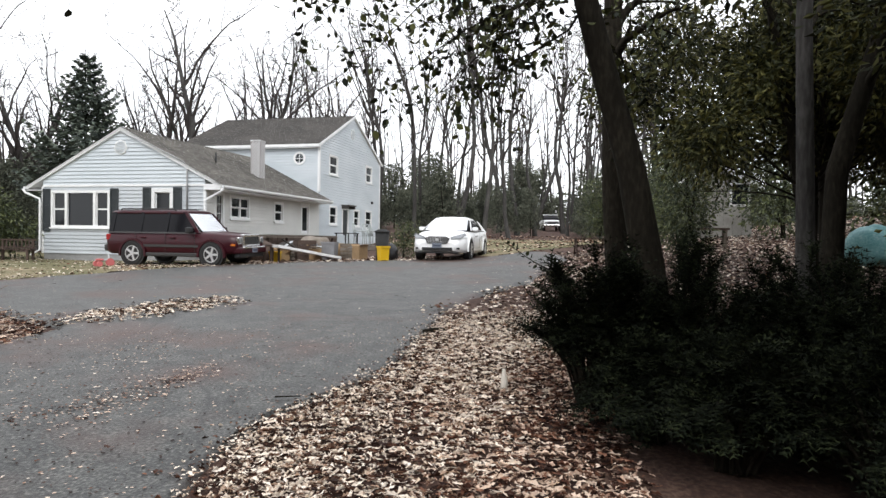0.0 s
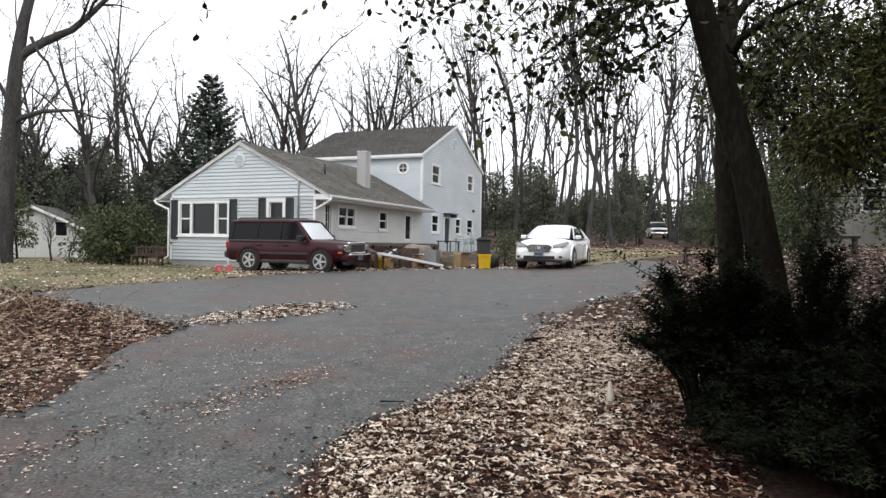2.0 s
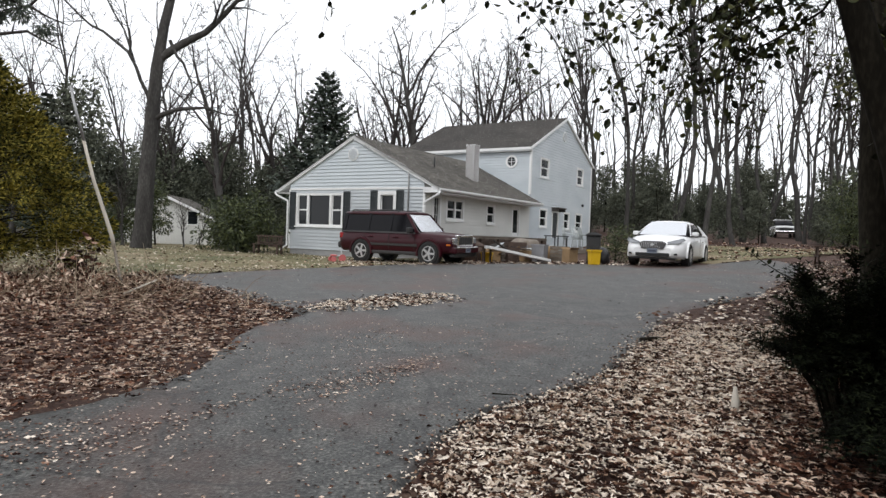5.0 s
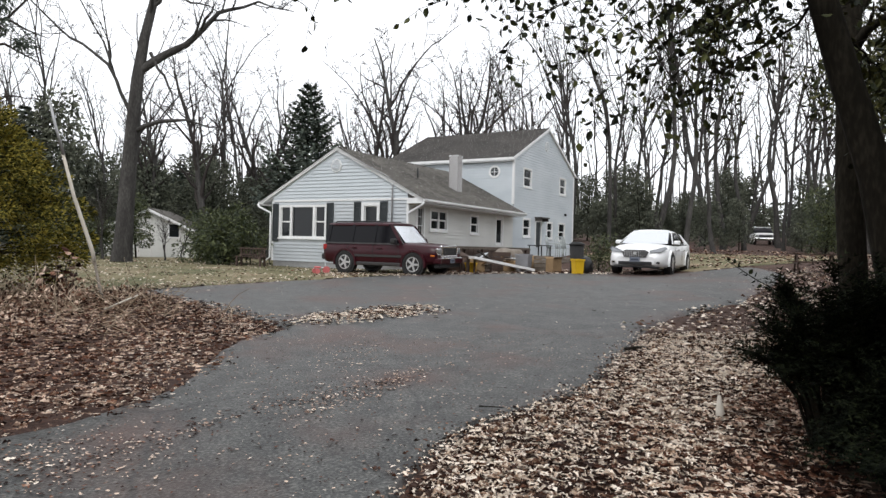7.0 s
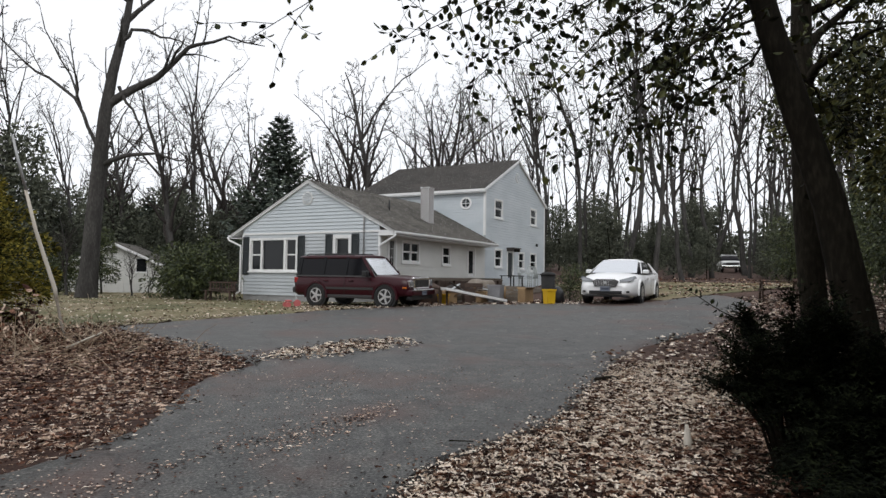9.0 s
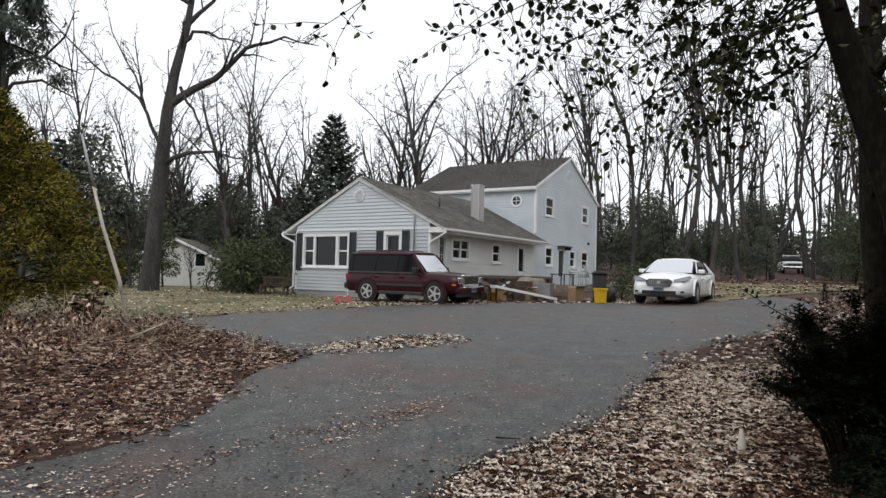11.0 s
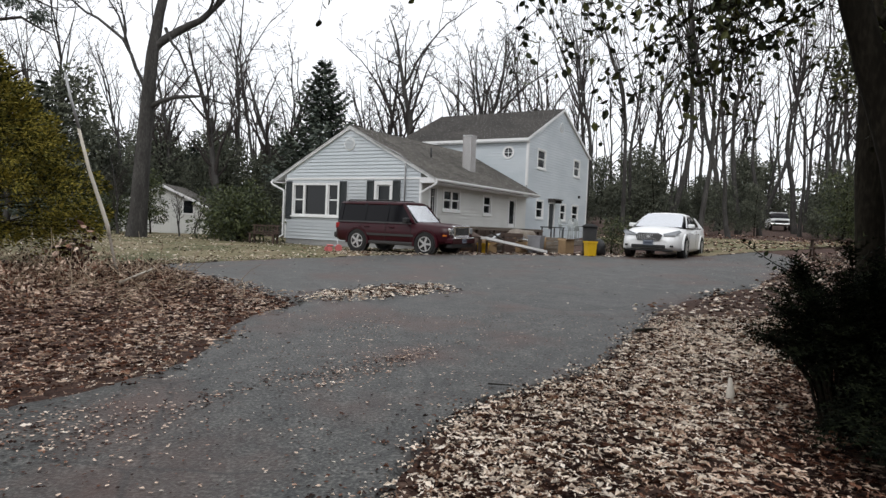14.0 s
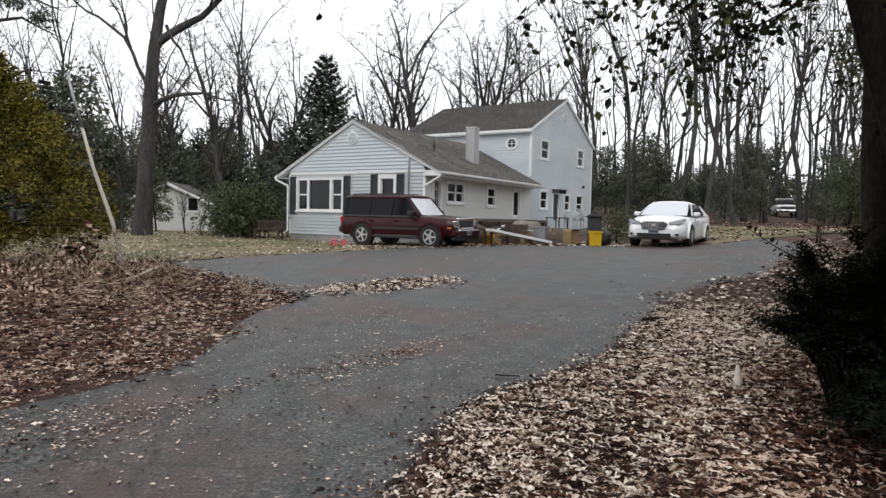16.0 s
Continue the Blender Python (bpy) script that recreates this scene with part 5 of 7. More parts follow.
# leaf bits ground small along the asphalt's edge
x, y, r = scatter(21, 60000, -1.0, 5.0, 2.2, 9, lambda x, y, u: (np.abs(x - edges(y)[1] - 0.4 + 0.25 * wob(x, y)) < 0.7 * u))
leaf_litter("leaf_crumbs", lay(x, y, r, 0.02) + np.array([0, 0, 0.02]), 0.014 + 0.024 * r.rand(len(x)), DRYLEAF, "pale broken leaf bits along the drive's edge", 21, curl=0.5, crumbs=True)
x, y, r = scatter(2, 42000, 2, 26, 9, 26, lambda x, y, u: (x - edges(y)[1] + 0.6 * wob(x, y) + 0.3 > 0.5 * u) & ((x - 12) ** 2 + (y - 22) ** 2 > 4) & (u < 1.15 - 0.9 * smoothstep((y - 17) / 5)))
leaf_litter("fallen_leaves", lay(x, y, r, 0.05), 0.045 + 0.05 * r.rand(len(x)), DRYLEAF, "pale fallen leaves under the trees past the drive", 2, crumbs=True)
x, y, r = scatter(12, 32000, -12, 8, -7, 1.85, lambda x, y, u: (x > edges(y)[1] - 0.2 * u) | (x < edges(y)[0] + 0.2 * u))
leaf_litter("fallen_leaves", lay(x, y, r, 0.04), 0.035 + 0.045 * r.rand(len(x)), DRYLEAF, "curled leaves along the lane", 12, crumbs=True)
# bank on the lane's other side
x, y, r = scatter(3, 56000, -11.5, -1.2, 2.5, 14.5, lambda x, y, u: (edges(y)[0] - x + 0.35 * wob(x, y) > 0.7 * u - 0.3) & (y < 13.6 + wob2(x, y) + 0.2 * (x + 6) * (x < -6)))
leaf_litter("fallen_leaves", lay(x, y, r, 0.09), 0.042 + 0.055 * r.rand(len(x)), DRYLEAF_RED, "damp red-brown leaves heaped on the bank", 3, curl=0.5, slim=0.32)
# paler, drier leaves blown against the asphalt's edge
x, y, r = scatter(22, 44000, -7, -1.0, 3.2, 18, lambda x, y, u: (np.abs(edges(y)[0] - x - 0.45 + 0.3 * wob(x, y)) < 0.75 * u ** 1.5))
leaf_litter("fallen_leaves", lay(x, y, r, 0.05) + np.array([0, 0, 0.03]), 0.03 + 0.035 * r.rand(len(x)), DRYLEAF, "pale dry leaves along the bank's foot", 22, curl=0.35, slim=0.25)
# lawn and round the house
x, y, r = scatter(4, 22000, -22, 6, 13, 34, lambda x, y, u: (edges(np.minimum(y, 21.8))[0] - x > 0.2 * u) & (u < 0.28 + 0.5 * np.exp(-((edges(np.minimum(y, 21.8))[0] - x) / 2.0)) + 0.25 * wob2(x, y)))
leaf_litter("fallen_leaves", lay(x, y, r, 0.03), 0.05 + 0.06 * r.rand(len(x)), DRYLEAF, "tan leaves scattered over the lawn", 4, crumbs=True)
x, y, r = scatter(5, 5200, -3.5, 8.5, 20.3, 25.5, lambda x, y, u: (y > 21.6 - 0.35 * np.exp(-((x - 1) / 3) ** 2) + 0.5 * wob(x, y) - 0.7 * (x < 0)) & (u < 0.75))
leaf_litter("fallen_leaves", lay(x, y, r, 0.04), 0.07 + 0.08 * r.rand(len(x)), DRYLEAF, "leaves drifted along the top of the drive", 5)


x, y, r = scatter(8, 9000, 9, 34, 22, 46, lambda x, y, u: (u < 0.4 + 0.6 * wob2(x, y)) & (x > 9.6))
leaf_litter("fallen_leaves", lay(x, y, r, 0.03), 0.1 + 0.1 * r.rand(len(x)), DRYLEAF_RED, "brown leaves scattered on the slope behind the car", 8, crumbs=True)


# strewn over the asphalt, thicker in drifts
def drifts(x, y):
    def streak(cx, cy, ux, uy, half, wide):
        u, v = (x - cx) * ux + (y - cy) * uy, (y - cy) * ux - (x - cx) * uy
        return np.exp(-(u / half) ** 4 - (v / wide) ** 2)
    return 1.6 * streak(-0.85, 10.85, 0.77, 0.63, 1.45, 0.6) + 0.95 * streak(-0.55, 6.0, 0.64, 0.77, 0.8, 0.24) + 0.6 * streak(-1.75, 4.95, 0.6, 0.8, 0.8, 0.16) + 0.6 * streak(-2.6, 3.8, 0.3, 0.95, 0.8, 0.5) + 0.45 * streak(0.15, 6.9, 0.8, 0.6, 0.5, 0.14) + 0.5 * streak(0.6, 6.3, 1, 0, 0.12, 0.1)


x, y, r = scatter(6, 34000, -6, 11, 2.5, 21.5, lambda x, y, u: (x > edges(y)[0] - 0.1) & (x < edges(y)[1] + 0.1) & (u < 0.014 + 0.6 * np.maximum(0, drifts(x, y) * (0.9 + 0.7 * wob(x * 2, y * 2)) - 0.08) + 0.12 * np.exp(-(edges(y)[1] - x) / 0.22) + 0.1 * np.exp(-(x - edges(y)[0]) / 0.25)))
leaf_litter("fallen_leaves", lay(x, y, r, 0.012) + np.array([0, 0, 0.035]), 0.025 + 0.05 * r.rand(len(x)), DRYLEAF, "single leaves and drifts strewn on the asphalt", 6, curl=0.22)
x, y, r = scatter(10, 16000, -2.7, 0.9, 9.5, 12.3, lambda x, y, u: u < 0.55 * np.maximum(0, drifts(x, y) * (0.8 + 0.9 * wob(x * 2, y * 2)) - 0.2))
leaf_litter("fallen_leaves", lay(x, y, r, 0.02) + np.array([0, 0, 0.035]), 0.04 + 0.06 * r.rand(len(x)), DRYLEAF, "drift of pale leaves across the asphalt", 10, curl=0.4)
x, y, r = scatter(11, 16000, -3.6, 1.2, 2.8, 7.2, lambda x, y, u: u < 0.75 * np.maximum(0, drifts(x, y) * (0.5 + 1.1 * wob(x * 2.5, y * 2.5)) - 0.05))
leaf_litter("fallen_leaves", lay(x, y, r, 0.012) + np.array([0, 0, 0.035]), 0.018 + 0.035 * r.rand(len(x)), DRYLEAF_RED, "broken brown leaves in streaks on the asphalt", 11, curl=0.25)
x, y, r = scatter(7, 90000, -4.5, 4, 2.6, 9, lambda x, y, u: (x > edges(y)[0]) & (x < edges(y)[1]) & (u < 0.06 + 0.6 * np.maximum(0, drifts(x, y) + 0.6 * wob2(x * 1.5, y * 1.5) - 0.12)))
leaf_litter("leaf_crumbs", lay(x, y, r, 0.004) + np.array([0, 0, 0.034]), 0.012 + 0.02 * r.rand(len(x)), DRYLEAF_RED, "crumbled reddish leaf bits on the asphalt", 7, curl=0.1, crumbs=True)
x, y, r = scatter(9, 70000, -6, 11, 2.6, 21, lambda x, y, u: (x > edges(y)[0]) & (x < edges(y)[1]) & (u < 0.03 + 0.3 * np.maximum(0, wob2(x * 1.3, y * 1.3) - 0.08)))
leaf_litter("leaf_crumbs", lay(x, y, r, 0.004) + np.array([0, 0, 0.034]), 0.01 + 0.016 * r.rand(len(x)) ** 2, DRYLEAF, "pale leaf specks blown over the asphalt", 9, curl=0.15, crumbs=True)

# dry stems, twigs and brush on the bank under the pole
rng = random.Random(9)
lines = []
for i in range(620):
    x, y = rng.gauss(-6.1, 1.4), rng.gauss(10.7, 1.1)
    if x > np.interp(y, DY, DL) - 0.4:
        continue
    b = V3((x, y, gz(x, y)))
    lines.append(limb(rng, b, V3((rng.gauss(0, 0.9), rng.gauss(0, 0.9), 0.7)), rng.uniform(0.3, 0.95), 0.008, 0.003, 4, 0.2, -0.12))
brush = tubes("dry_brush", lines, rich("dry_stems", [(0.3, (0.12, 0.075, 0.05)), (0.55, (0.34, 0.25, 0.17)), (0.75, (0.6, 0.5, 0.37))], 2, 9, 0.9, 0, island=0.3), None, 3)
tagged(brush, "tangle of dry stems and twigs on the bank", "brush", kind="stuff")
blobs = [((x, y, gz(x, y) + 0.12), (0.55, 0.45, 0.22)) for x, y in [(rng.gauss(-6.4, 1.4), rng.gauss(10.3, 1.1)) for _ in range(16)]]
tagged(leaf_cloud("bramble", rng, blobs, 2600, 0.07, DRYLEAF_RED, None), "withered bramble leaves on the bank", "brush", kind="stuff")
shrub_blobs = [((x, y, gz(x, y) + 0.2), (0.3, 0.3, 0.22)) for x, y in ((-6.0, 7.0), (-5.6, 7.3), (-6.3, 7.4))]
tagged(leaf_cloud("low_shrub", rng, shrub_blobs, 1500, 0.07, BROADLEAF, None), "low dark green shrub on the leaf bank", "shrub")
# withered shrub beside the pole, its brown leaves still on
withered = empty("withered_shrub", pose(-6.3, 11.4, gz(-6.3, 11.4)), "small shrub with withered brown leaves beside the pole", "shrub")
stems = [limb(rng, V3((rng.gauss(0, 0.08), rng.gauss(0, 0.08), -0.05)), V3((rng.gauss(0, 0.35), rng.gauss(0, 0.3), 1)), rng.uniform(0.6, 1.0), 0.012, 0.004, 5, 0.12, 0.0) for _ in range(9)]
tubes("stemwork", stems, BARK_DARK, withered, 4)
V, F = leaves_on(rng, 14, stems, 0.13)
raw("foliage", V, F, DRYLEAF_RED, withered)
# leafless saplings before the white garage
for x, y, k, sc in ((-12.7, 33.0, 0, 0.2), (-12.0, 33.4, 1, 0.18), (-15.8, 33.0, 0, 0.32)):
    again(open_kinds[k], x, y, 60 + 90 * k, sc)
# ---- vehicles: local x forward, z up, on the ground ----
PAINT_RED = rich("maroon_car_paint", [(0.3, (0.028, 0.0026, 0.0062)), (0.7, (0.04, 0.0042, 0.0088))], 1.5, 60, 0.3, 0.0, spec=0.3)
PAINT_WHITE = rich("white_car_paint", [(0.3, (0.82, 0.83, 0.84)), (0.7, (0.88, 0.88, 0.88))], 1.5, 60, 0.22, 0.0, spec=0.6)
CAR_GLASS = mat("tinted_car_glass", (0.008, 0.008, 0.01), 0.08, 0, 0.15)
# sky glare built into the windscreens: pale near-mirror metal instead of clear glass
SCREEN = mat("sky_glare_windscreen", (0.7, 0.72, 0.75), 0.12, 0.9, 1.0)
CHROME = mat("chrome", (0.75, 0.75, 0.76), 0.15, 1.0)
ALLOY = mat("alloy_rim", (0.62, 0.62, 0.63), 0.35, 0.7)
RUBBER = rich("black_rubber", [(0.3, (0.012, 0.012, 0.012)), (0.7, (0.03, 0.03, 0.03))], 5, 60, 0.85, 0.1)
LENS = mat("headlamp_lens", (0.22, 0.23, 0.24), 0.1, 0.3, 0.8)
AMBER = mat("amber_lens", (0.5, 0.14, 0.02), 0.2)
TAIL = mat("red_lens", (0.3, 0.01, 0.01), 0.2)
PLATE = mat("plate_pale_blue", (0.16, 0.18, 0.22), 0.5)
PLATE_BAR = mat("plate_bar", (0.05, 0.06, 0.09), 0.6)
DARK_TRIM = mat("dark_lower_trim", (0.03, 0.028, 0.028), 0.6)


def loft(stations, cap=True):
    """A closed skin through half-sections; each station is (x, [(y, z), ...]) from the top middle to the bottom middle."""
    bm = bmesh.new()
    rings = []
    for x, half in stations:
        pts = [(y, z) for y, z in half] + [(-y, z) for y, z in reversed(half[1:-1])]
        rings.append([bm.verts.new((x, y, z)) for y, z in pts])
    n = len(rings[0])
    for a, b in zip(rings, rings[1:]):
        for k in range(n):
            f = bm.faces.new((a[k], a[(k + 1) % n], b[(k + 1) % n], b[k]))
            f.smooth = True
    if cap:
        bm.faces.new(rings[0])
        bm.faces.new(rings[-1][::-1])
    bmesh.ops.recalc_face_normals(bm, faces=bm.faces)
    return bm


def half_section(w, zb, zt, crown=0.03, shoulder=0.07):
    zm = zb + (zt - zb) * 0.55
    return [(0, zt + crown), (w * 0.55, zt + crown * 0.75), (w * 0.86, zt), (w * 0.965, zt - shoulder), (w, zm), (w * 0.985, zb + 0.12), (w * 0.93, zb), (0, zb)]


def wheel(car, x, y, r, width, spokes):
    sg = 1 if y > 0 else -1
    w = new("wheel")
    w.parent = car
    w.matrix_basis = pose(x, y, r)
    bm = bmesh.new()
    prof = [(r * 0.66, -width / 2), (r * 0.93, -width / 2), (r, -width * 0.36), (r, width * 0.36), (r * 0.93, width / 2), (r * 0.66, width / 2)]
    rows = []
    for k in range(28):
        a = 2 * math.pi * k / 28
        rows.append([bm.verts.new((q * math.cos(a), o, q * math.sin(a))) for q, o in prof])
    for k in range(28):
        for i in range(len(prof)):
            bm.faces.new((rows[k][i], rows[k][(i + 1) % 6], rows[(k + 1) % 28][(i + 1) % 6], rows[(k + 1) % 28][i]))
    bmesh.ops.recalc_face_normals(bm, faces=bm.faces)
    part("tyre", bm, RUBBER, w)
    # black disc behind the spokes stands in for the shaded hollow
    bm = bmesh.new()
    disc(bm, (0, sg * width * 0.1, 0), (0, 1, 0), r * 0.66, 0.05, 28)
    part("rim_shade_disc", bm, BLACK, w)
    bm = bmesh.new()
    for k in range(spokes):
        a = 2 * math.pi * k / spokes
        m = Matrix.Rotation(a, 4, "Y")
        o = sg * width * 0.36
        box(bm, 0.03, r * 0.62, min(o, o + sg * 0.03), max(o, o + sg * 0.03), -r * 0.085, r * 0.085, m)
    disc(bm, (0, sg * width * 0.4, 0), (0, 1, 0), r * 0.17, 0.05, 14)
    for k in range(28):
        a0, a1 = 2 * math.pi * k / 28, 2 * math.pi * (k + 1) / 28
        v = [bm.verts.new((q * math.cos(a), sg * width * 0.45, q * math.sin(a))) for a, q in ((a0, r * 0.58), (a1, r * 0.58), (a1, r * 0.68), (a0, r * 0.68))]
        bm.faces.new(v)
    part("rim", bm, ALLOY, w)
    return w


def arch(car, x, y, r, w, material, proud):
    """A wheel opening: a black disc standing in for the well's shade, and its lip."""
    sg = 1 if y > 0 else -1
    bm = bmesh.new()
    disc(bm, (x, sg * 0.837, r * 0.98), (0, 1, 0), r * 1.12, 0.2, 28)
    part("well_shade_disc", bm, BLACK, car)
    bm = bmesh.new()
    steps = 16
    ring = []
    for k in range(steps + 1):
        a = math.pi * (k / steps * 1.12 - 0.06)
        ring.append([bm.verts.new((x + q * math.cos(a), sg * o, r * 0.98 + q * math.sin(a))) for q, o in ((r * 1.1, w + proud), (r * 1.27, w + proud), (r * 1.3, w - 0.04), (r * 1.08, w - 0.04))])
    for a, b in zip(ring, ring[1:]):
        for i in range(4):
            bm.faces.new((a[i], a[(i + 1) % 4], b[(i + 1) % 4], b[i]))
    bmesh.ops.recalc_face_normals(bm, faces=bm.faces)
    part("arch_lip", bm, material, car)


def slab(pts, thick, out):
    """A flat panel through the points, pushed out a little along out."""
    bm = bmesh.new()
    o = Vector(out).normalized() * thick
    a = [bm.verts.new(Vector(p)) for p in pts]
    b = [bm.verts.new(Vector(p) + o) for p in pts]
    bm.faces.new(a[::-1])
    bm.faces.new(b)
    for i in range(len(pts)):
        j = (i + 1) % len(pts)
        bm.faces.new((a[i], a[j], b[j], b[i]))
    bmesh.ops.recalc_face_normals(bm, faces=bm.faces)
    return bm


def side_panel(car, name, pts, w, lean, z0, material, thick=0.012, label=""):
    """A panel on both flanks: points are (x, z); the flank leans in above z0."""
    for sg in (1, -1):
        q = [(x, sg * (w - max(0, z - z0) * lean), z) for x, z in pts]
        part(name, slab(q if sg > 0 else q[::-1], thick, (0, sg, lean)), material, car, label)


def plate(car, m):
    p = part("number_plate", boxed(-0.012, 0.012, -0.16, 0.16, -0.08, 0.08, 0.004, m), PLATE, car)
    part("plate_bar", boxed(0.012, 0.016, -0.12, 0.12, -0.03, 0.03, m=m), PLATE_BAR, p)


def suv(m):
    car = empty("suv", m, "boxy maroon sport utility vehicle with chrome grille parked before the house", "car")
    W = 0.93
    st = [(-2.38, half_section(0.82, 0.5, 1.02)), (-2.34, half_section(0.9, 0.42, 1.06)), (-2.2, half_section(W, 0.36, 1.08, 0.02)), (-1.2, half_section(W, 0.34, 1.08, 0.02)), (0.7, half_section(W, 0.34, 1.07, 0.02)), (0.85, half_section(W, 0.34, 1.08, 0.03)), (1.3, half_section(0.92, 0.36, 1.06, 0.04)), (1.95, half_section(0.9, 0.4, 1.02, 0.04)), (2.2, half_section(0.88, 0.42, 0.98, 0.02)), (2.27, half_section(0.82, 0.46, 0.93, 0.0))]
    part("body", loft(st), PAINT_RED, car)
    part("bumper", boxed(2.1, 2.4, -0.86, 0.86, 0.42, 0.62, 0.05), PAINT_RED, car)
    part("bumper", boxed(-2.48, -2.2, -0.88, 0.88, 0.45, 0.66, 0.05), DARK_TRIM, car)
    part("air_dam", boxed(2.12, 2.33, -0.78, 0.78, 0.28, 0.43, 0.03), BLACK, car)
    part("sill", boxed(-1.0, 1.0, -0.945, 0.945, 0.3, 0.42, 0.03), DARK_TRIM, car)
    # greenhouse: near-upright flanks and tail
    lean = 0.2
    gh = [(-2.3, 0.88, 1.05, 0), (-2.2, 0.74, 1.7, 1), (0.42, 0.74, 1.72, 1), (0.98, 0.86, 1.05, 0)]
    bm = bmesh.new()
    v = {}
    for sg in (1, -1):
        for i, (x, y, z, _) in enumerate(gh):
            v[i, sg] = bm.verts.new((x, sg * y, z))
    for f in (((0, 1), (1, 1), (2, 1), (3, 1)), ((0, -1), (3, -1), (2, -1), (1, -1)), ((1, 1), (1, -1), (2, -1), (2, 1)), ((0, 1), (0, -1), (1, -1), (1, 1)), ((2, 1), (2, -1), (3, -1), (3, 1))):
        bm.faces.new([v[i] for i in f])
    bmesh.ops.recalc_face_normals(bm, faces=bm.faces)
    part("cabin", bm, CAR_GLASS, car, "dark tinted side glass")
    roof = [(-2.26, [(0, 1.77), (0.6, 1.76), (0.74, 1.7), (0.745, 1.66), (0, 1.66)]), (-1.9, [(0, 1.79), (0.6, 1.785), (0.745, 1.73), (0.765, 1.66), (0, 1.66)]), (-0.2, [(0, 1.8), (0.6, 1.79), (0.745, 1.73), (0.765, 1.66), (0, 1.66)]), (0.3, [(0, 1.79), (0.6, 1.78), (0.74, 1.72), (0.76, 1.66), (0, 1.66)]), (0.46, [(0, 1.75), (0.6, 1.74), (0.72, 1.69), (0.75, 1.66), (0, 1.66)])]
    part("roof", loft(roof), PAINT_RED, car)
    part("windscreen", slab([(0.47, -0.66, 1.66), (0.47, 0.66, 1.66), (0.985, 0.74, 1.1), (0.985, -0.74, 1.1)], 0.012, (0.74, 0, 0.66)), SCREEN, car, "windscreen reflecting the white sky")
    for x0, x1 in ((-2.28, -2.12), (-1.22, -1.1), (-0.27, -0.17)):
        side_panel(car, "pillar", [(x0, 1.06), (x1, 1.06), (x1 + 0.05, 1.7), (x0 + 0.05, 1.7)], 0.885, 0.22, 1.05, CAR_GLASS, 0.014)
    side_panel(car, "pillar", [(0.86, 1.06), (1.0, 1.06), (0.49, 1.7), (0.37, 1.7)], 0.885, 0.22, 1.05, PAINT_RED, 0.014)
    side_panel(car, "belt_trim", [(-2.25, 1.03), (0.85, 1.03), (0.85, 1.075), (-2.25, 1.075)], 0.925, 0.3, 1.0, DARK_TRIM)
    for x in (-1.28, -0.22, 0.82):
        side_panel(car, "door_gap", [(x, 0.42), (x + 0.014, 0.42), (x + 0.014, 1.04), (x, 1.04)], 0.932, 0.0, 9, BLACK, 0.004)
    side_panel(car, "side_moulding", [(-1.0, 0.6), (0.95, 0.6), (0.95, 0.68), (-1.0, 0.68)], 0.932, 0.0, 9, DARK_TRIM, 0.015)
    for x in (-1.1, -0.05):
        for sg in (1, -1):
            part("door_handle", boxed(x, x + 0.2, min(sg * 0.92, sg * 0.965), max(sg * 0.92, sg * 0.965), 0.88, 0.92, 0.01), PAINT_RED, car)
    for sg in (1, -1):
        part("mirror", boxed(0.62, 0.8, min(sg * 0.95, sg * 1.14), max(sg * 0.95, sg * 1.14), 1.06, 1.24, 0.03), BLACK, car)
        bm = bmesh.new()
        tube(bm, [(-2.0, sg * 0.64, 1.77), (-1.95, sg * 0.64, 1.82), (-0.1, sg * 0.64, 1.83), (0.0, sg * 0.64, 1.78)], 0.02, 6)
        part("roof_rail", bm, BLACK, car)
        for x in (-1.39, 1.4):
            arch(car, x, sg, 0.385, 0.93, PAINT_RED, 0.035)
            wheel(car, x, sg * 0.84, 0.385, 0.25, 5)
        hl = part("headlamp", boxed(2.16, 2.3, min(sg * 0.58, sg * 0.83), max(sg * 0.58, sg * 0.83), 0.72, 0.93, 0.02), CHROME, car)
        bm = bmesh.new()
        disc(bm, (2.3, sg * 0.7, 0.83), (1, 0, 0), 0.085, 0.03, 18)
        part("lamp_glass", bm, LENS, hl)
        part("marker_lamp", boxed(2.05, 2.2, min(sg * 0.86, sg * 0.9), max(sg * 0.86, sg * 0.9), 0.66, 0.72, 0.01), AMBER, car)
        part("tail_lamp", boxed(-2.37, -2.2, min(sg * 0.75, sg * 0.91), max(sg * 0.75, sg * 0.91), 0.8, 1.0, 0.02), TAIL, car)
    gr = part("grille", boxed(2.2, 2.31, -0.58, 0.58, 0.64, 1.03, 0.03), CHROME, car, "chrome grille with seven upright slots")
    part("bumper_step", boxed(2.3, 2.43, -0.7, 0.7, 0.58, 0.64, 0.02), CHROME, car, "bright strip along the bumper's top")
    for i in range(7):
        yy = -0.42 + i * 0.14
        part("slot", boxed(2.305, 2.318, yy - 0.055, yy + 0.055, 0.7, 0.95, 0.004), BLACK, gr)
    plate(car, pose(2.41, 0, 0.52))
    for sg in (1, -1):
        part("wiper", boxed(0.86, 0.9, sg * 0.35 - 0.25, sg * 0.35 + 0.25, 1.135, 1.15), BLACK, car)
    return car


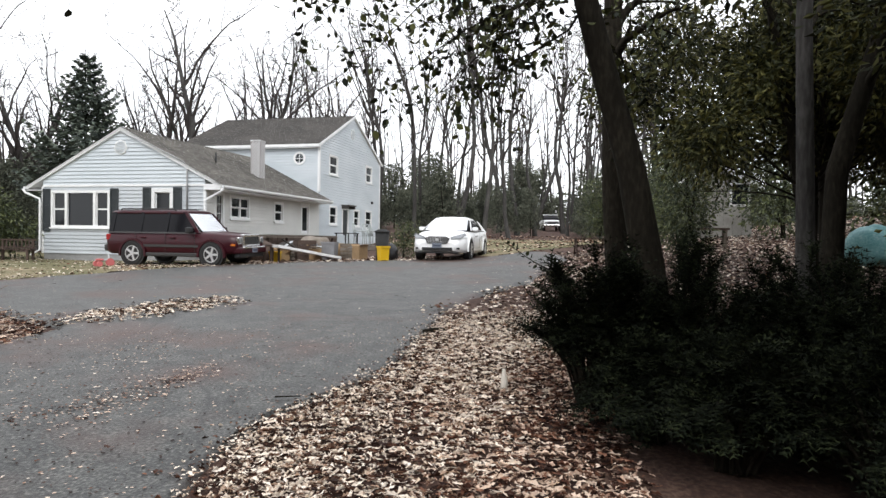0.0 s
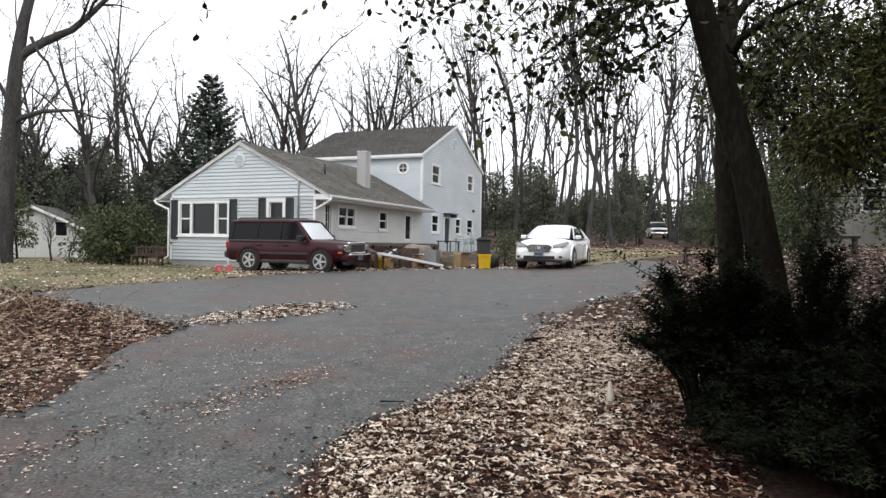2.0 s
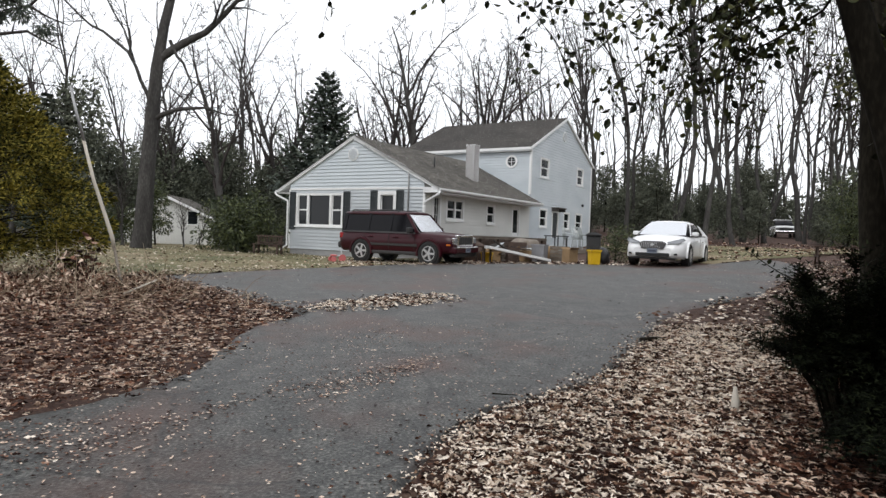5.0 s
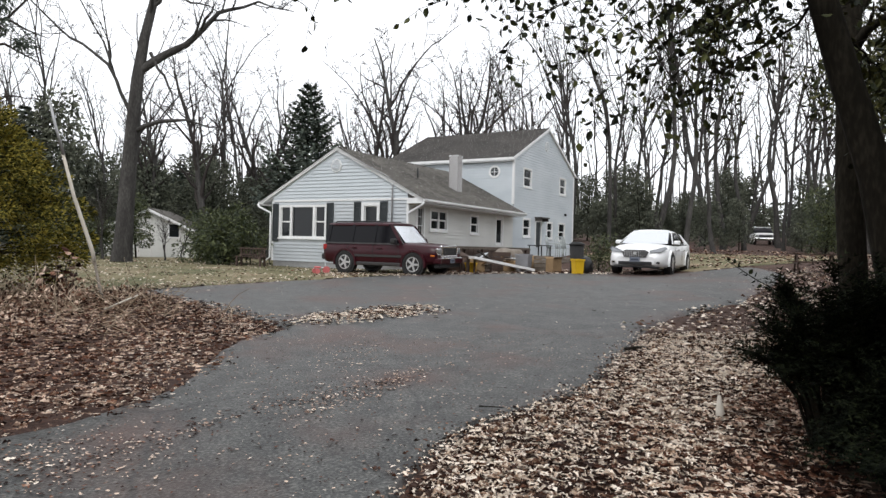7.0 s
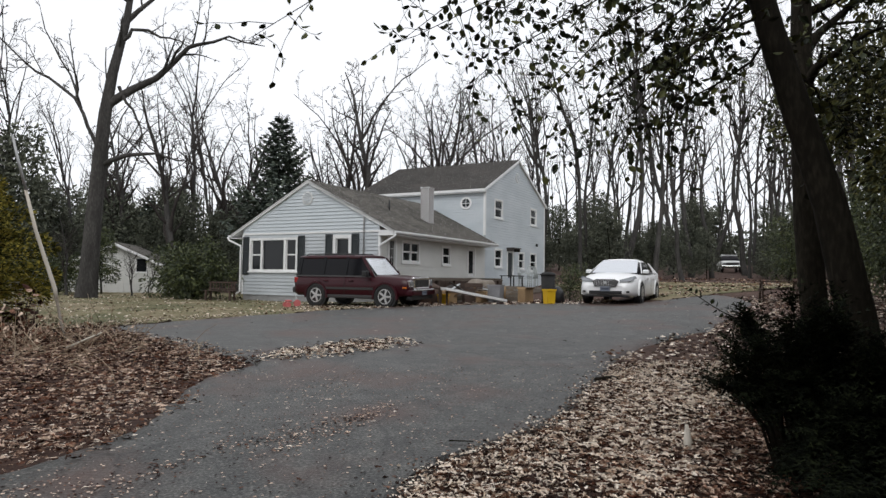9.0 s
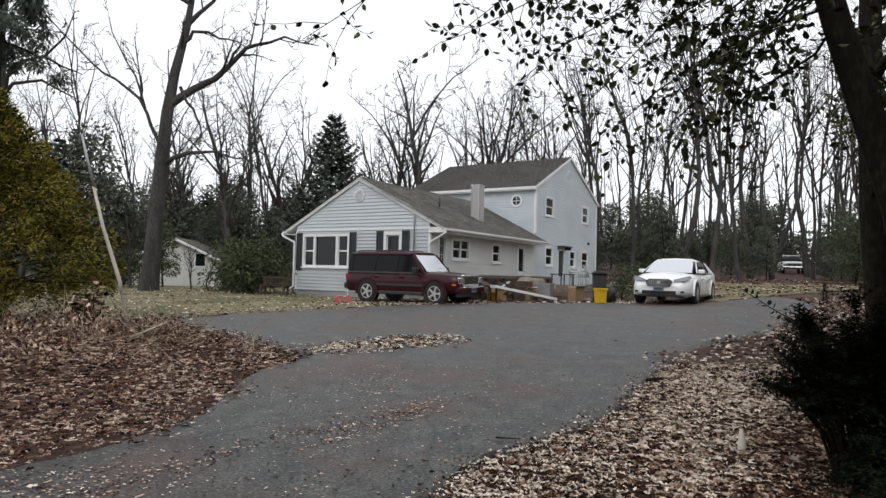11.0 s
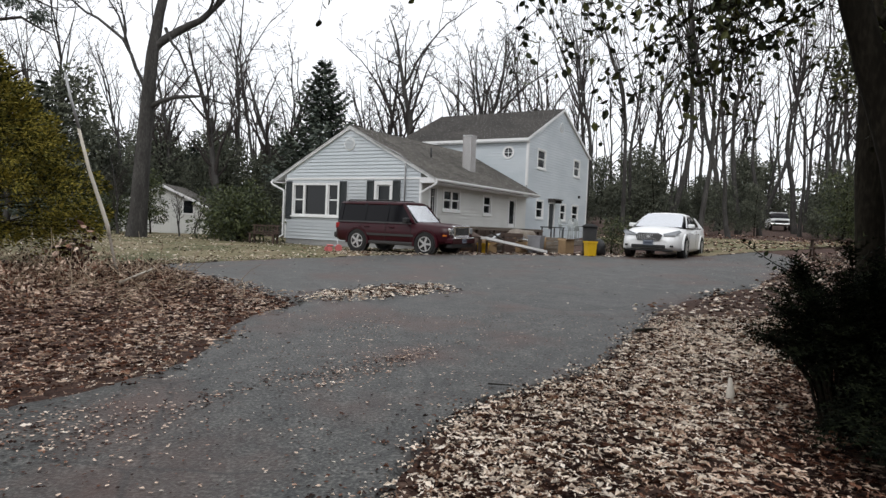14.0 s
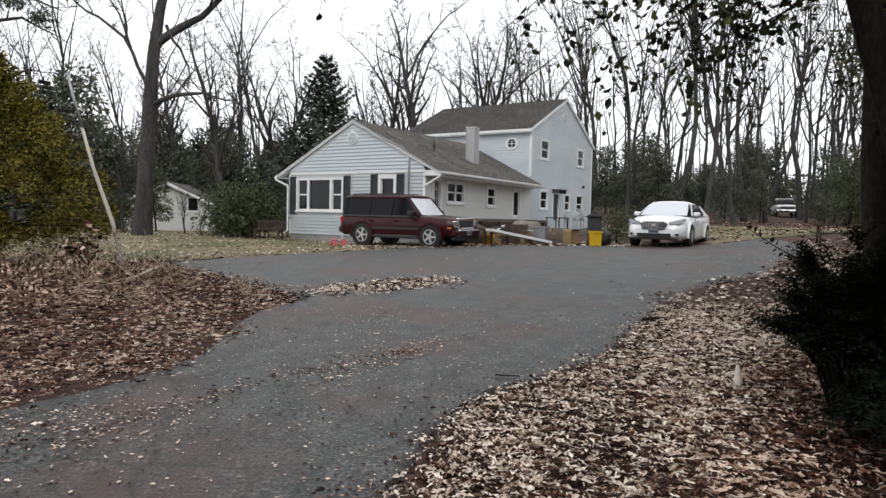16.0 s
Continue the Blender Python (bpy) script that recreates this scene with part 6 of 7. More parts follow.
def sedan(m):
    car = empty("sedan", m, "white four-door saloon car facing down the drive", "car")
    W = 0.93
    hs = half_section
    st = [(-2.5, hs(0.72, 0.45, 0.95)), (-2.42, hs(0.82, 0.34, 1.02)), (-2.1, hs(0.9, 0.26, 1.06, 0.04)), (-1.3, hs(W, 0.22, 1.02, 0.03)), (0.0, hs(W, 0.2, 0.96, 0.02)), (0.9, hs(W, 0.2, 0.95, 0.04)), (1.4, hs(0.92, 0.21, 0.92, 0.07)), (1.95, hs(0.9, 0.22, 0.84, 0.08)), (2.25, hs(0.84, 0.24, 0.74, 0.07)), (2.42, hs(0.74, 0.27, 0.64, 0.04)), (2.5, hs(0.6, 0.32, 0.55, 0.01))]
    part("body", loft(st), PAINT_WHITE, car)
    cab = [(-2.0, [(0, 1.07), (0.4, 1.07), (0.7, 1.04), (0.8, 1.0), (0, 0.95)]), (-1.2, [(0, 1.36), (0.45, 1.345), (0.62, 1.3), (0.84, 0.98), (0, 0.93)]), (-0.5, [(0, 1.47), (0.45, 1.455), (0.63, 1.4), (0.86, 0.96), (0, 0.9)]), (0.15, [(0, 1.46), (0.45, 1.445), (0.63, 1.39), (0.86, 0.95), (0, 0.9)]), (0.55, [(0, 1.32), (0.45, 1.3), (0.66, 1.25), (0.85, 0.95), (0, 0.9)]), (1.2, [(0, 0.99), (0.5, 0.98), (0.72, 0.96), (0.82, 0.93), (0, 0.88)])]
    part("cabin", loft(cab), CAR_GLASS, car, "dark side glass")
    top = [(-1.3, [(0, 1.345), (0.45, 1.33), (0.63, 1.28), (0.65, 1.24), (0, 1.2)]), (-0.5, [(0, 1.49), (0.45, 1.475), (0.645, 1.41), (0.665, 1.36), (0, 1.3)]), (0.12, [(0, 1.485), (0.45, 1.47), (0.645, 1.405), (0.665, 1.35), (0, 1.3)]), (0.25, [(0, 1.445), (0.45, 1.43), (0.64, 1.375), (0.655, 1.33), (0, 1.3)])]
    part("roof", loft(top), PAINT_WHITE, car)
    part("windscreen", slab([(0.27, -0.58, 1.425), (0.27, 0.58, 1.425), (0.6, 0.65, 1.29), (1.22, 0.74, 0.985), (1.22, -0.74, 0.985), (0.6, -0.65, 1.29)], 0.02, (0.5, 0, 0.85)), SCREEN, car, "windscreen reflecting the white sky")
    part("rear_screen", slab([(-1.95, -0.62, 1.09), (-1.95, 0.62, 1.09), (-1.3, 0.55, 1.34), (-1.3, -0.55, 1.34)], 0.012, (-0.4, 0, 0.9)), CAR_GLASS, car)
    side_panel(car, "pillar", [(0.2, 1.36), (0.32, 1.36), (1.16, 0.97), (1.02, 0.97)], 0.875, 0.52, 0.95, PAINT_WHITE, 0.016)
    side_panel(car, "pillar", [(-0.42, 0.97), (-0.32, 0.97), (-0.36, 1.38), (-0.44, 1.38)], 0.872, 0.5, 0.95, BLACK, 0.014)
    side_panel(car, "pillar", [(-2.0, 1.0), (-1.35, 1.0), (-1.05, 1.36), (-1.3, 1.34)], 0.855, 0.5, 0.98, PAINT_WHITE, 0.018)
    for x in (-1.25, -0.3, 0.85):
        side_panel(car, "door_gap", [(x, 0.36), (x + 0.012, 0.36), (x + 0.012, 0.9), (x, 0.9)], 0.932, 0.0, 9, BLACK, 0.004)
    side_panel(car, "belt_chrome", [(-1.5, 0.965), (1.0, 0.945), (1.0, 0.965), (-1.5, 0.985)], 0.872, 0.2, 0.95, CHROME, 0.018)
    for sg in (1, -1):
        part("mirror", boxed(0.72, 0.9, min(sg * 0.86, sg * 1.06), max(sg * 0.86, sg * 1.06), 0.97, 1.1, 0.035), PAINT_WHITE, car)
        for x in (-0.75, 0.3):
            part("door_handle", boxed(x, x + 0.2, min(sg * 0.9, sg * 0.955), max(sg * 0.9, sg * 0.955), 0.78, 0.81, 0.008), CHROME, car)
        for x in (-1.42, 1.42):
            arch(car, x, sg, 0.345, 0.93, PAINT_WHITE, 0.018)
            wheel(car, x, sg * 0.85, 0.345, 0.23, 7)
        q = [(2.42, sg * 0.44, 0.66), (2.36, sg * 0.76, 0.7), (2.05, sg * 0.9, 0.8), (2.08, sg * 0.84, 0.87), (2.26, sg * 0.62, 0.8), (2.4, sg * 0.42, 0.74)]
        part("headlamp", slab(q if sg > 0 else q[::-1], 0.03, (0.8, sg * 0.35, 0.3)), LENS, car, "swept-back clear headlamp")
        f = part("fog_lamp", boxed(2.36, 2.46, min(sg * 0.58, sg * 0.74), max(sg * 0.58, sg * 0.74), 0.34, 0.4, 0.01), BLACK, car)
        part("tail_lamp", boxed(-2.46, -2.25, min(sg * 0.6, sg * 0.86), max(sg * 0.6, sg * 0.86), 0.78, 0.92, 0.03), TAIL, car)
    gr = part("grille", slab([(2.47, -0.42, 0.7), (2.5, -0.34, 0.53), (2.51, 0.34, 0.53), (2.47, 0.42, 0.7), (2.43, 0.3, 0.76), (2.43, -0.3, 0.76)], 0.035, (1, 0, 0.15)), DARK_TRIM, car, "wide waterfall grille of chrome bars in a dark mouth")
    for i in range(13):
        yy = -0.33 + i * 0.055
        part("slot", slab([(2.53, yy - 0.005, 0.56), (2.53, yy + 0.005, 0.56), (2.48, yy + 0.005, 0.735), (2.48, yy - 0.005, 0.735)], 0.008, (1, 0, 0.2)), METAL_GREY, gr)
    bm = bmesh.new()
    disc(bm, (2.535, 0, 0.655), (1, 0, 0.2), 0.045, 0.03, 16)
    part("badge", bm, METAL_GREY, car)
    part("air_intake", boxed(2.4, 2.515, -0.52, 0.52, 0.29, 0.4, 0.015), BLACK, car)
    part("front_splitter", boxed(2.1, 2.46, -0.7, 0.7, 0.2, 0.25, 0.02), BLACK, car)
    plate(car, pose(2.535, 0, 0.46))
    return car


def pickup(m):
    car = empty("pickup_truck", m, "old white pickup truck parked among the far trees", "car")
    hs = half_section
    part("body", loft([(-2.6, hs(0.9, 0.5, 1.05)), (-2.5, hs(0.95, 0.45, 1.1)), (1.0, hs(0.95, 0.42, 1.12)), (2.3, hs(0.93, 0.45, 1.05)), (2.5, hs(0.88, 0.5, 0.98))]), PAINT_WHITE, car)
    part("cabin", loft([(-0.7, [(0, 1.68), (0.6, 1.66), (0.7, 1.6), (0.88, 1.1), (0, 1.05)]), (0.3, [(0, 1.72), (0.6, 1.7), (0.7, 1.62), (0.88, 1.1), (0, 1.05)]), (1.0, [(0, 1.14), (0.6, 1.14), (0.75, 1.13), (0.86, 1.1), (0, 1.05)])]), CAR_GLASS, car)
    part("roof", boxed(-0.72, 0.32, -0.69, 0.69, 1.64, 1.74, 0.03), PAINT_WHITE, car)
    part("grille", boxed(2.48, 2.56, -0.6, 0.6, 0.68, 0.9, 0.02), BLACK, car)
    part("bumper", boxed(2.45, 2.65, -0.95, 0.95, 0.45, 0.6, 0.03), CHROME, car)
    for sg in (1, -1):
        part("headlamp", boxed(2.5, 2.58, min(sg * 0.63, sg * 0.86), max(sg * 0.63, sg * 0.86), 0.7, 0.88, 0.02), LENS, car)
        for x in (-1.5, 1.6):
            arch(car, x, sg, 0.38, 0.94, PAINT_WHITE, 0.02)
            wheel(car, x, sg * 0.84, 0.38, 0.25, 6)
    return car


suv(pose(-0.95, 23.2, gz(-0.95, 23.2) + 0.0, 1.2, 0, -30))
sedan(pose(8.45, 23.25, gz(8.45, 23.25) + 0.02, 0, 0, -122) @ Matrix.Diagonal((1.04, 1.04, 1.04, 1)))
pickup(pose(34.0, 63.2, gz(34, 63.2) + 0.0, 0, 0, -112))
# ---- yard things ----
YELLOW = rich("yellow_plastic", [(0.3, (0.6, 0.36, 0.01)), (0.7, (0.72, 0.46, 0.02))], 3, 40, 0.45, 0.05)
POLE = rich("peeling_white_pole", [(0.3, (0.25, 0.2, 0.15)), (0.45, (0.5, 0.45, 0.38)), (0.7, (0.66, 0.62, 0.55))], 2, 18, 0.7, 0.2, stretch=(1, 1, 0.2))
WHITE_METAL = rich("white_enamel", [(0.3, (0.45, 0.48, 0.5)), (0.7, (0.6, 0.63, 0.65))], 3, 40, 0.4, 0.05)
GREY_PLASTIC = rich("grey_plastic", [(0.3, (0.18, 0.18, 0.19)), (0.7, (0.28, 0.28, 0.29))], 3, 40, 0.6, 0.1)
STONE = rich("grey_block_wall", [(0.3, (0.2, 0.19, 0.17)), (0.7, (0.36, 0.35, 0.32))], 2, 20, 0.9, 0.4)
TARP = rich("teal_tarpaulin", [(0.3, (0.08, 0.26, 0.27)), (0.55, (0.2, 0.42, 0.43)), (0.7, (0.5, 0.6, 0.6))], 3, 25, 0.5, 0.5)
RED_WOOD = rich("red_brown_stained_wood", [(0.3, (0.04, 0.026, 0.02)), (0.7, (0.09, 0.06, 0.046))], 3, 30, 0.8, 0.3)
CHAIR_METAL = rich("grey_enamel", [(0.3, (0.3, 0.33, 0.33)), (0.7, (0.5, 0.53, 0.52))], 3, 40, 0.5, 0.05)
CARD = rich("brown_cardboard", [(0.3, (0.2, 0.13, 0.07)), (0.7, (0.32, 0.22, 0.12))], 3, 30, 0.9, 0.2)
PINK = mat("faded_pink_plastic", (0.6, 0.16, 0.16), 0.6)
BAG = rich("black_rubbish_bag", [(0.3, (0.012, 0.012, 0.013)), (0.7, (0.03, 0.03, 0.032))], 4, 20, 0.35, 0.6)

pole = empty("leaning_pole", Matrix(), "thin peeling white pole leaning over the leaf bank", "pole")
bm = bmesh.new()
tube(bm, [(-5.5, 11.2, 1.2), (-5.53, 11.2, 1.37), (-5.87, 11.2, 2.33), (-6.06, 11.2, 3.01)], [0.03, 0.034, 0.03, 0.026], 10)
part("shaft", bm, POLE, pole)
bm = bmesh.new()
tube(bm, [(-5.15, 11.0, 0.4), (-5.36, 11.12, 0.75), (-5.5, 11.2, 1.22)], [0.022, 0.024, 0.024], 10)
part("lower_shaft", bm, WOOD_GREY, pole, "dark weathered foot of the pole")
bm = bmesh.new()
tube(bm, [(-6.05, 11.2, 3.0), (-6.2, 11.2, 3.5), (-6.31, 11.2, 3.93)], [0.026, 0.024, 0.02], 10)
part("upper_shaft", bm, METAL_GREY, pole, "bare grey upper end")


def crate_bin(x, y, w, h, material, label, name="bin", turn=0, taper=0.85):
    e = empty(name, pose(x, y, gz(x, y), 0, 0, turn), label, "bin")
    bm = bmesh.new()
    k = w / 2
    prof = [(k * taper, 0), (k, h), (k - 0.02, h), (k * taper - 0.02, 0.03)]
    rings = [[bm.verts.new((sx * q, sy * q, z)) for sx, sy in ((1, 1), (-1, 1), (-1, -1), (1, -1))] for q, z in prof]
    for a, b in zip(rings, rings[1:]):
        for i in range(4):
            bm.faces.new((a[i], a[(i + 1) % 4], b[(i + 1) % 4], b[i]))
    bm.faces.new(rings[0][::-1])
    bm.faces.new(rings[-1])
    bmesh.ops.recalc_face_normals(bm, faces=bm.faces)
    part("tub", bm, material, e)
    bm = bmesh.new()
    for a, b, c, d in ((-k - 0.02, k + 0.02, -k - 0.02, -k + 0.01), (-k - 0.02, k + 0.02, k - 0.01, k + 0.02), (-k - 0.02, -k + 0.01, -k, k), (k - 0.01, k + 0.02, -k, k)):
        box(bm, a, b, c, d, h - 0.05, h + 0.01)
    part("rim", bm, material, e)
    return e


crate_bin(5.42, 22.0, 0.33, 0.52, YELLOW, "bright yellow plastic bin by the steps", turn=15)
crate_bin(1.9, 23.6, 0.35, 0.35, YELLOW, "small yellow plastic tub among the clutter", turn=-20)
crate_bin(3.95, 24.35, 0.5, 0.65, GREY_PLASTIC, "grey plastic storage tub beside the boards", turn=-30)
crate_bin(3.2, 24.9, 0.55, 0.6, GREY_PLASTIC, "grey plastic storage tub beside the boards", turn=10)


def lumpy(name, x, y, z, sx, sy, sz, material, label, category, seed):
    bm = bmesh.new()
    bmesh.ops.create_icosphere(bm, subdivisions=3, radius=1)
    for v in bm.verts:
        k = 1 + 0.22 * noise.noise(v.co * 1.7 + Vector((seed, 0, 0))) + 0.08 * noise.noise(v.co * 5 + Vector((0, seed, 0)))
        v.co = Vector((v.co.x * sx * k, v.co.y * sy * k, max(v.co.z * sz * k, -sz * 0.75)))
    for f in bm.faces:
        f.smooth = True
    ob = thing(name, bm, material, label, category)
    ob.matrix_basis = pose(x, y, gz(x, y) + z + sz * 0.74)
    return ob


can = empty("dustbin", pose(5.55, 22.7, gz(5.55, 22.7)), "dark dustbin with a bag on top behind the yellow bin", "bin")
bm = bmesh.new()
tube(bm, [(0, 0, 0), (0, 0, 0.1), (0, 0, 1.0)], [0.2, 0.22, 0.25], 18)
part("barrel", bm, RUBBER, can)
bm = bmesh.new()
tube(bm, [(0, 0, 1.0), (0, 0, 1.04), (0, 0, 1.12)], [0.28, 0.28, 0.14], 18)
part("lid", bm, RUBBER, can)
lumpy("rubbish_bag", 5.95, 23.1, 0, 0.3, 0.28, 0.34, BAG, "black rubbish bag slumped beside the bin", "bag", 3)
lumpy("tarpaulin", 13.5, 10.3, 0, 0.55, 0.6, 0.5, TARP, "pale teal tarpaulin draped over a heap", "tarpaulin", 7)
lumpy("garden_heap", 2.7, 25.2, 0, 0.7, 0.4, 0.4, BARK, "heap of brown yard waste against the deck", "heap", 9)

lumpy("garden_heap", 3.5, 25.3, 0, 0.8, 0.5, 0.5, WOOD_GREY, "heap of weathered timber scraps by the deck", "heap", 12)
lumpy("garden_heap", 1.5, 24.6, 0, 0.6, 0.4, 0.42, RED_WOOD, "heap of dark brush by the railing", "heap", 15)
lumpy("feed_sack", 4.5, 25.2, 0, 0.35, 0.3, 0.35, CARD, "slumped brown sack among the clutter", "sack", 18)
for x, y, w, h, t, lab in ((2.15, 24.15, 0.5, 0.42, 20, "brown cardboard box among the clutter"), (3.35, 23.95, 0.4, 0.36, -15, "small brown cardboard box by the board"), (4.95, 23.7, 0.45, 0.5, 35, "brown cardboard box by the steps")):
    e = empty("cardboard_box", pose(x, y, gz(x, y), 0, 0, t), lab, "box")
    part("carton", boxed(-w / 2, w / 2, -w * 0.4, w * 0.4, 0, h, 0.008), CARD, e)
    for sy in (-1, 1):
        part("flap", boxed(-w / 2, w / 2, min(0, sy * w * 0.22), max(0, sy * w * 0.22), 0, 0.008, m=pose(0, sy * w * 0.4, h, 40 * sy)), CARD, e)

# deck along the side of the house, in the house's own directions
deck = empty("deck", HOUSE, "weathered wooden deck with railing along the house's side", "deck")
DZ = 1.16
for i in range(22):
    part("board", boxed(0.12, 2.3, 9.0 + i * 0.4, 9.385 + i * 0.4, DZ - 0.04, DZ), WOOD_GREY, deck)
for b in (9.1, 12.0, 15.0, 17.6):
    part("post", boxed(2.18, 2.28, b, b + 0.1, 0.3, DZ - 0.04), WOOD_GREY, deck)
part("rim_joist", boxed(2.28, 2.32, 9.0, 17.8, DZ - 0.22, DZ - 0.045), WOOD_GREY, deck)
for i in range(3):
    part("step", boxed(2.35 + i * 0.28, 2.63 + i * 0.28, 9.2, 11.2, DZ - 0.2 - i * 0.15, DZ - 0.16 - i * 0.15), WOOD_GREY, deck)
    part("riser", boxed(2.36 + i * 0.28, 2.39 + i * 0.28, 9.2, 11.2, 0.5, DZ - 0.2 - i * 0.15), BLACK, deck)

rail = empty("railing", HOUSE, "weathered wooden railing with dark posts beside the drive", "railing")
for b in (1.2, 2.7, 4.2, 5.7, 7.2):
    part("post", boxed(1.85, 1.95, b, b + 0.1, 0.3, 1.55), RED_WOOD, rail)
part("top_rail", boxed(1.8, 2.0, 1.0, 7.6, 1.55, 1.6), WOOD_GREY, rail)
part("mid_rail", boxed(1.88, 1.92, 1.0, 7.6, 1.05, 1.15), RED_WOOD, rail)
skirt = empty("landing", HOUSE, "raised landing of dark boards under the side windows", "deck")
for i in range(9):
    part("board", boxed(0.1, 1.5, 1.3 + i * 0.82, 2.1 + i * 0.82, 1.62, 1.66), WOOD_GREY, skirt)
for i in range(16):
    part("skirt_board", boxed(1.5, 1.53, 1.3 + i * 0.46, 1.72 + i * 0.46, 0.4, 1.62), RED_WOOD, skirt)

ramp = thing("ramp_board", slanted((1.72, 22.9, 1.32), (4.02, 23.9, 0.9), 0.5, 0.09), TRIM, "long white board sloping to the ground as a ramp", "board")
props = empty("trestle", pose(1.75, 23.15, gz(1.75, 23.15), 0, 0, 25), "low dark trestle holding up the white board", "trestle")
for x in (-0.15, 0.15):
    part("leg", boxed(x - 0.03, x + 0.03, -0.25, -0.19, 0, 0.6), RED_WOOD, props)
    part("leg", boxed(x - 0.03, x + 0.03, 0.19, 0.25, 0, 0.6), RED_WOOD, props)
part("beam", boxed(-0.2, 0.2, -0.28, 0.28, 0.55, 0.61), RED_WOOD, props)
for i, (x, y, l, w, h, t, mt, lab) in enumerate(((2.4, 24.4, 1.8, 0.3, 0.5, -20, WOOD_GREY, "stack of weathered grey boards"), (3.0, 24.2, 0.7, 0.5, 0.75, 12, RED_WOOD, "dark wooden crate beside the boards"), (4.75, 24.6, 0.6, 0.5, 0.6, -30, WOOD_GREY, "open wooden box on the ground by the steps"))):
    e = empty("crate" if i else "board_stack", pose(x, y, gz(x, y), 0, 0, t), lab, "crate" if i else "boards")
    for k in range(4):
        z0 = h * k / 4
        for sy in (-1, 1):
            part("slat", boxed(-l / 2, l / 2, sy * w / 2 - 0.012, sy * w / 2 + 0.012, z0 + 0.01, z0 + h / 4 - 0.015), mt, e)
        for sx in (-1, 1):
            part("slat", boxed(sx * l / 2 - 0.012, sx * l / 2 + 0.012, -w / 2 + 0.013, w / 2 - 0.013, z0 + 0.01, z0 + h / 4 - 0.015), mt, e)
    part("floor", boxed(-l / 2 + 0.02, l / 2 - 0.02, -w / 2 + 0.02, w / 2 - 0.02, 0.0, 0.03), mt, e)


rng = random.Random(88)
for i in range(16):
    x, y = rng.uniform(1.9, 4.7), rng.uniform(23.9, 25.0)
    l, mt = rng.uniform(0.4, 1.2), rng.choice((WOOD_GREY, RED_WOOD, CARD, WHITE_METAL, BARK))
    sb = thing("scrap_board", boxed(-l / 2, l / 2, -0.07, 0.07, -0.015, 0.015, 0.004), mt, "scrap board thrown on the pile by the deck", "board", "scrap boards by the deck")
    tip = rng.uniform(-35, 35)
    sb.matrix_basis = pose(x, y, gz(x, y) + 0.03 + l / 2 * abs(math.sin(radians(tip))) + rng.choice((0, 0.02, 0.45)), rng.uniform(-15, 15), tip, rng.uniform(-70, 70))


def patio_chair(m):
    c = empty("patio_chair", m, "grey-white metal patio chair on the deck", "chair", "chairs on the deck")
    for x, y in ((-0.22, -0.22), (0.22, -0.22), (-0.22, 0.22), (0.22, 0.22)):
        bm = bmesh.new()
        tube(bm, [(x * 1.1, y * 1.1, 0), (x, y, 0.42)], 0.02, 6)
        part("leg", bm, CHAIR_METAL, c)
    bm = bmesh.new()
    for i in range(7):
        box(bm, -0.24, 0.24, -0.23 + i * 0.068, -0.18 + i * 0.068, 0.42, 0.435)
    part("seat", bm, CHAIR_METAL, c)
    bm = bmesh.new()
    tube(bm, [(-0.23, 0.22, 0.42), (-0.24, 0.3, 0.8), (-0.15, 0.33, 0.98), (0.15, 0.33, 0.98), (0.24, 0.3, 0.8), (0.23, 0.22, 0.42)], 0.02, 6)
    for i in range(5):
        tube(bm, [(-0.16 + i * 0.08, 0.23, 0.44), (-0.14 + i * 0.07, 0.325, 0.96)], 0.013, 5)
    part("backrest", bm, CHAIR_METAL, c)
    for sx in (-1, 1):
        bm = bmesh.new()
        tube(bm, [(sx * 0.24, -0.22, 0.42), (sx * 0.27, -0.22, 0.64), (sx * 0.26, 0.26, 0.66)], 0.02, 6)
        part("armrest", bm, CHAIR_METAL, c)
    return c


big_chair = Matrix.Diagonal((1.2, 1.2, 1.2, 1))
pc = patio_chair(HOUSE @ pose(1.75, 11.2, DZ, 0, 0, 100) @ big_chair)
copy_thing(pc, HOUSE @ pose(1.8, 12.5, DZ, 0, 0, 60))
copy_thing(pc, HOUSE @ pose(1.6, 14.0, DZ, 0, 0, 130))
table = empty("patio_table", HOUSE @ pose(1.45, 10.1, DZ), "dark low table on the deck", "table")
part("tabletop", boxed(-0.4, 0.4, -0.7, 0.7, 0.62, 0.67, 0.01), BLACK, table)
for x in (-0.33, 0.33):
    for y in (-0.6, 0.6):
        part("leg", boxed(x - 0.025, x + 0.025, y - 0.025, y + 0.025, 0, 0.62), BLACK, table)

# garden bench before the rhododendron
bench = empty("garden_bench", pose(-7.25, 28.3, gz(-7.25, 28.3), 0, 0, -15), "dark wooden slatted garden bench beside the house", "bench")
for x in (-0.55, 0.55):
    part("leg", boxed(x - 0.04, x + 0.04, -0.22, -0.16, 0, 0.42), RED_WOOD, bench)
    part("leg", boxed(x - 0.04, x + 0.04, 0.16, 0.22, 0, 0.8), RED_WOOD, bench)
for i in range(4):
    part("seat_slat", boxed(-0.65, 0.65, -0.22 + i * 0.1, -0.14 + i * 0.1, 0.42, 0.45), RED_WOOD, bench)
part("back_rail", boxed(-0.65, 0.65, 0.17, 0.2, 0.76, 0.82), RED_WOOD, bench)
part("back_rail", boxed(-0.65, 0.65, 0.17, 0.2, 0.48, 0.53), RED_WOOD, bench)
for i in range(9):
    part("back_slat", boxed(-0.58 + i * 0.14, -0.53 + i * 0.14, 0.175, 0.195, 0.53, 0.76), RED_WOOD, bench)

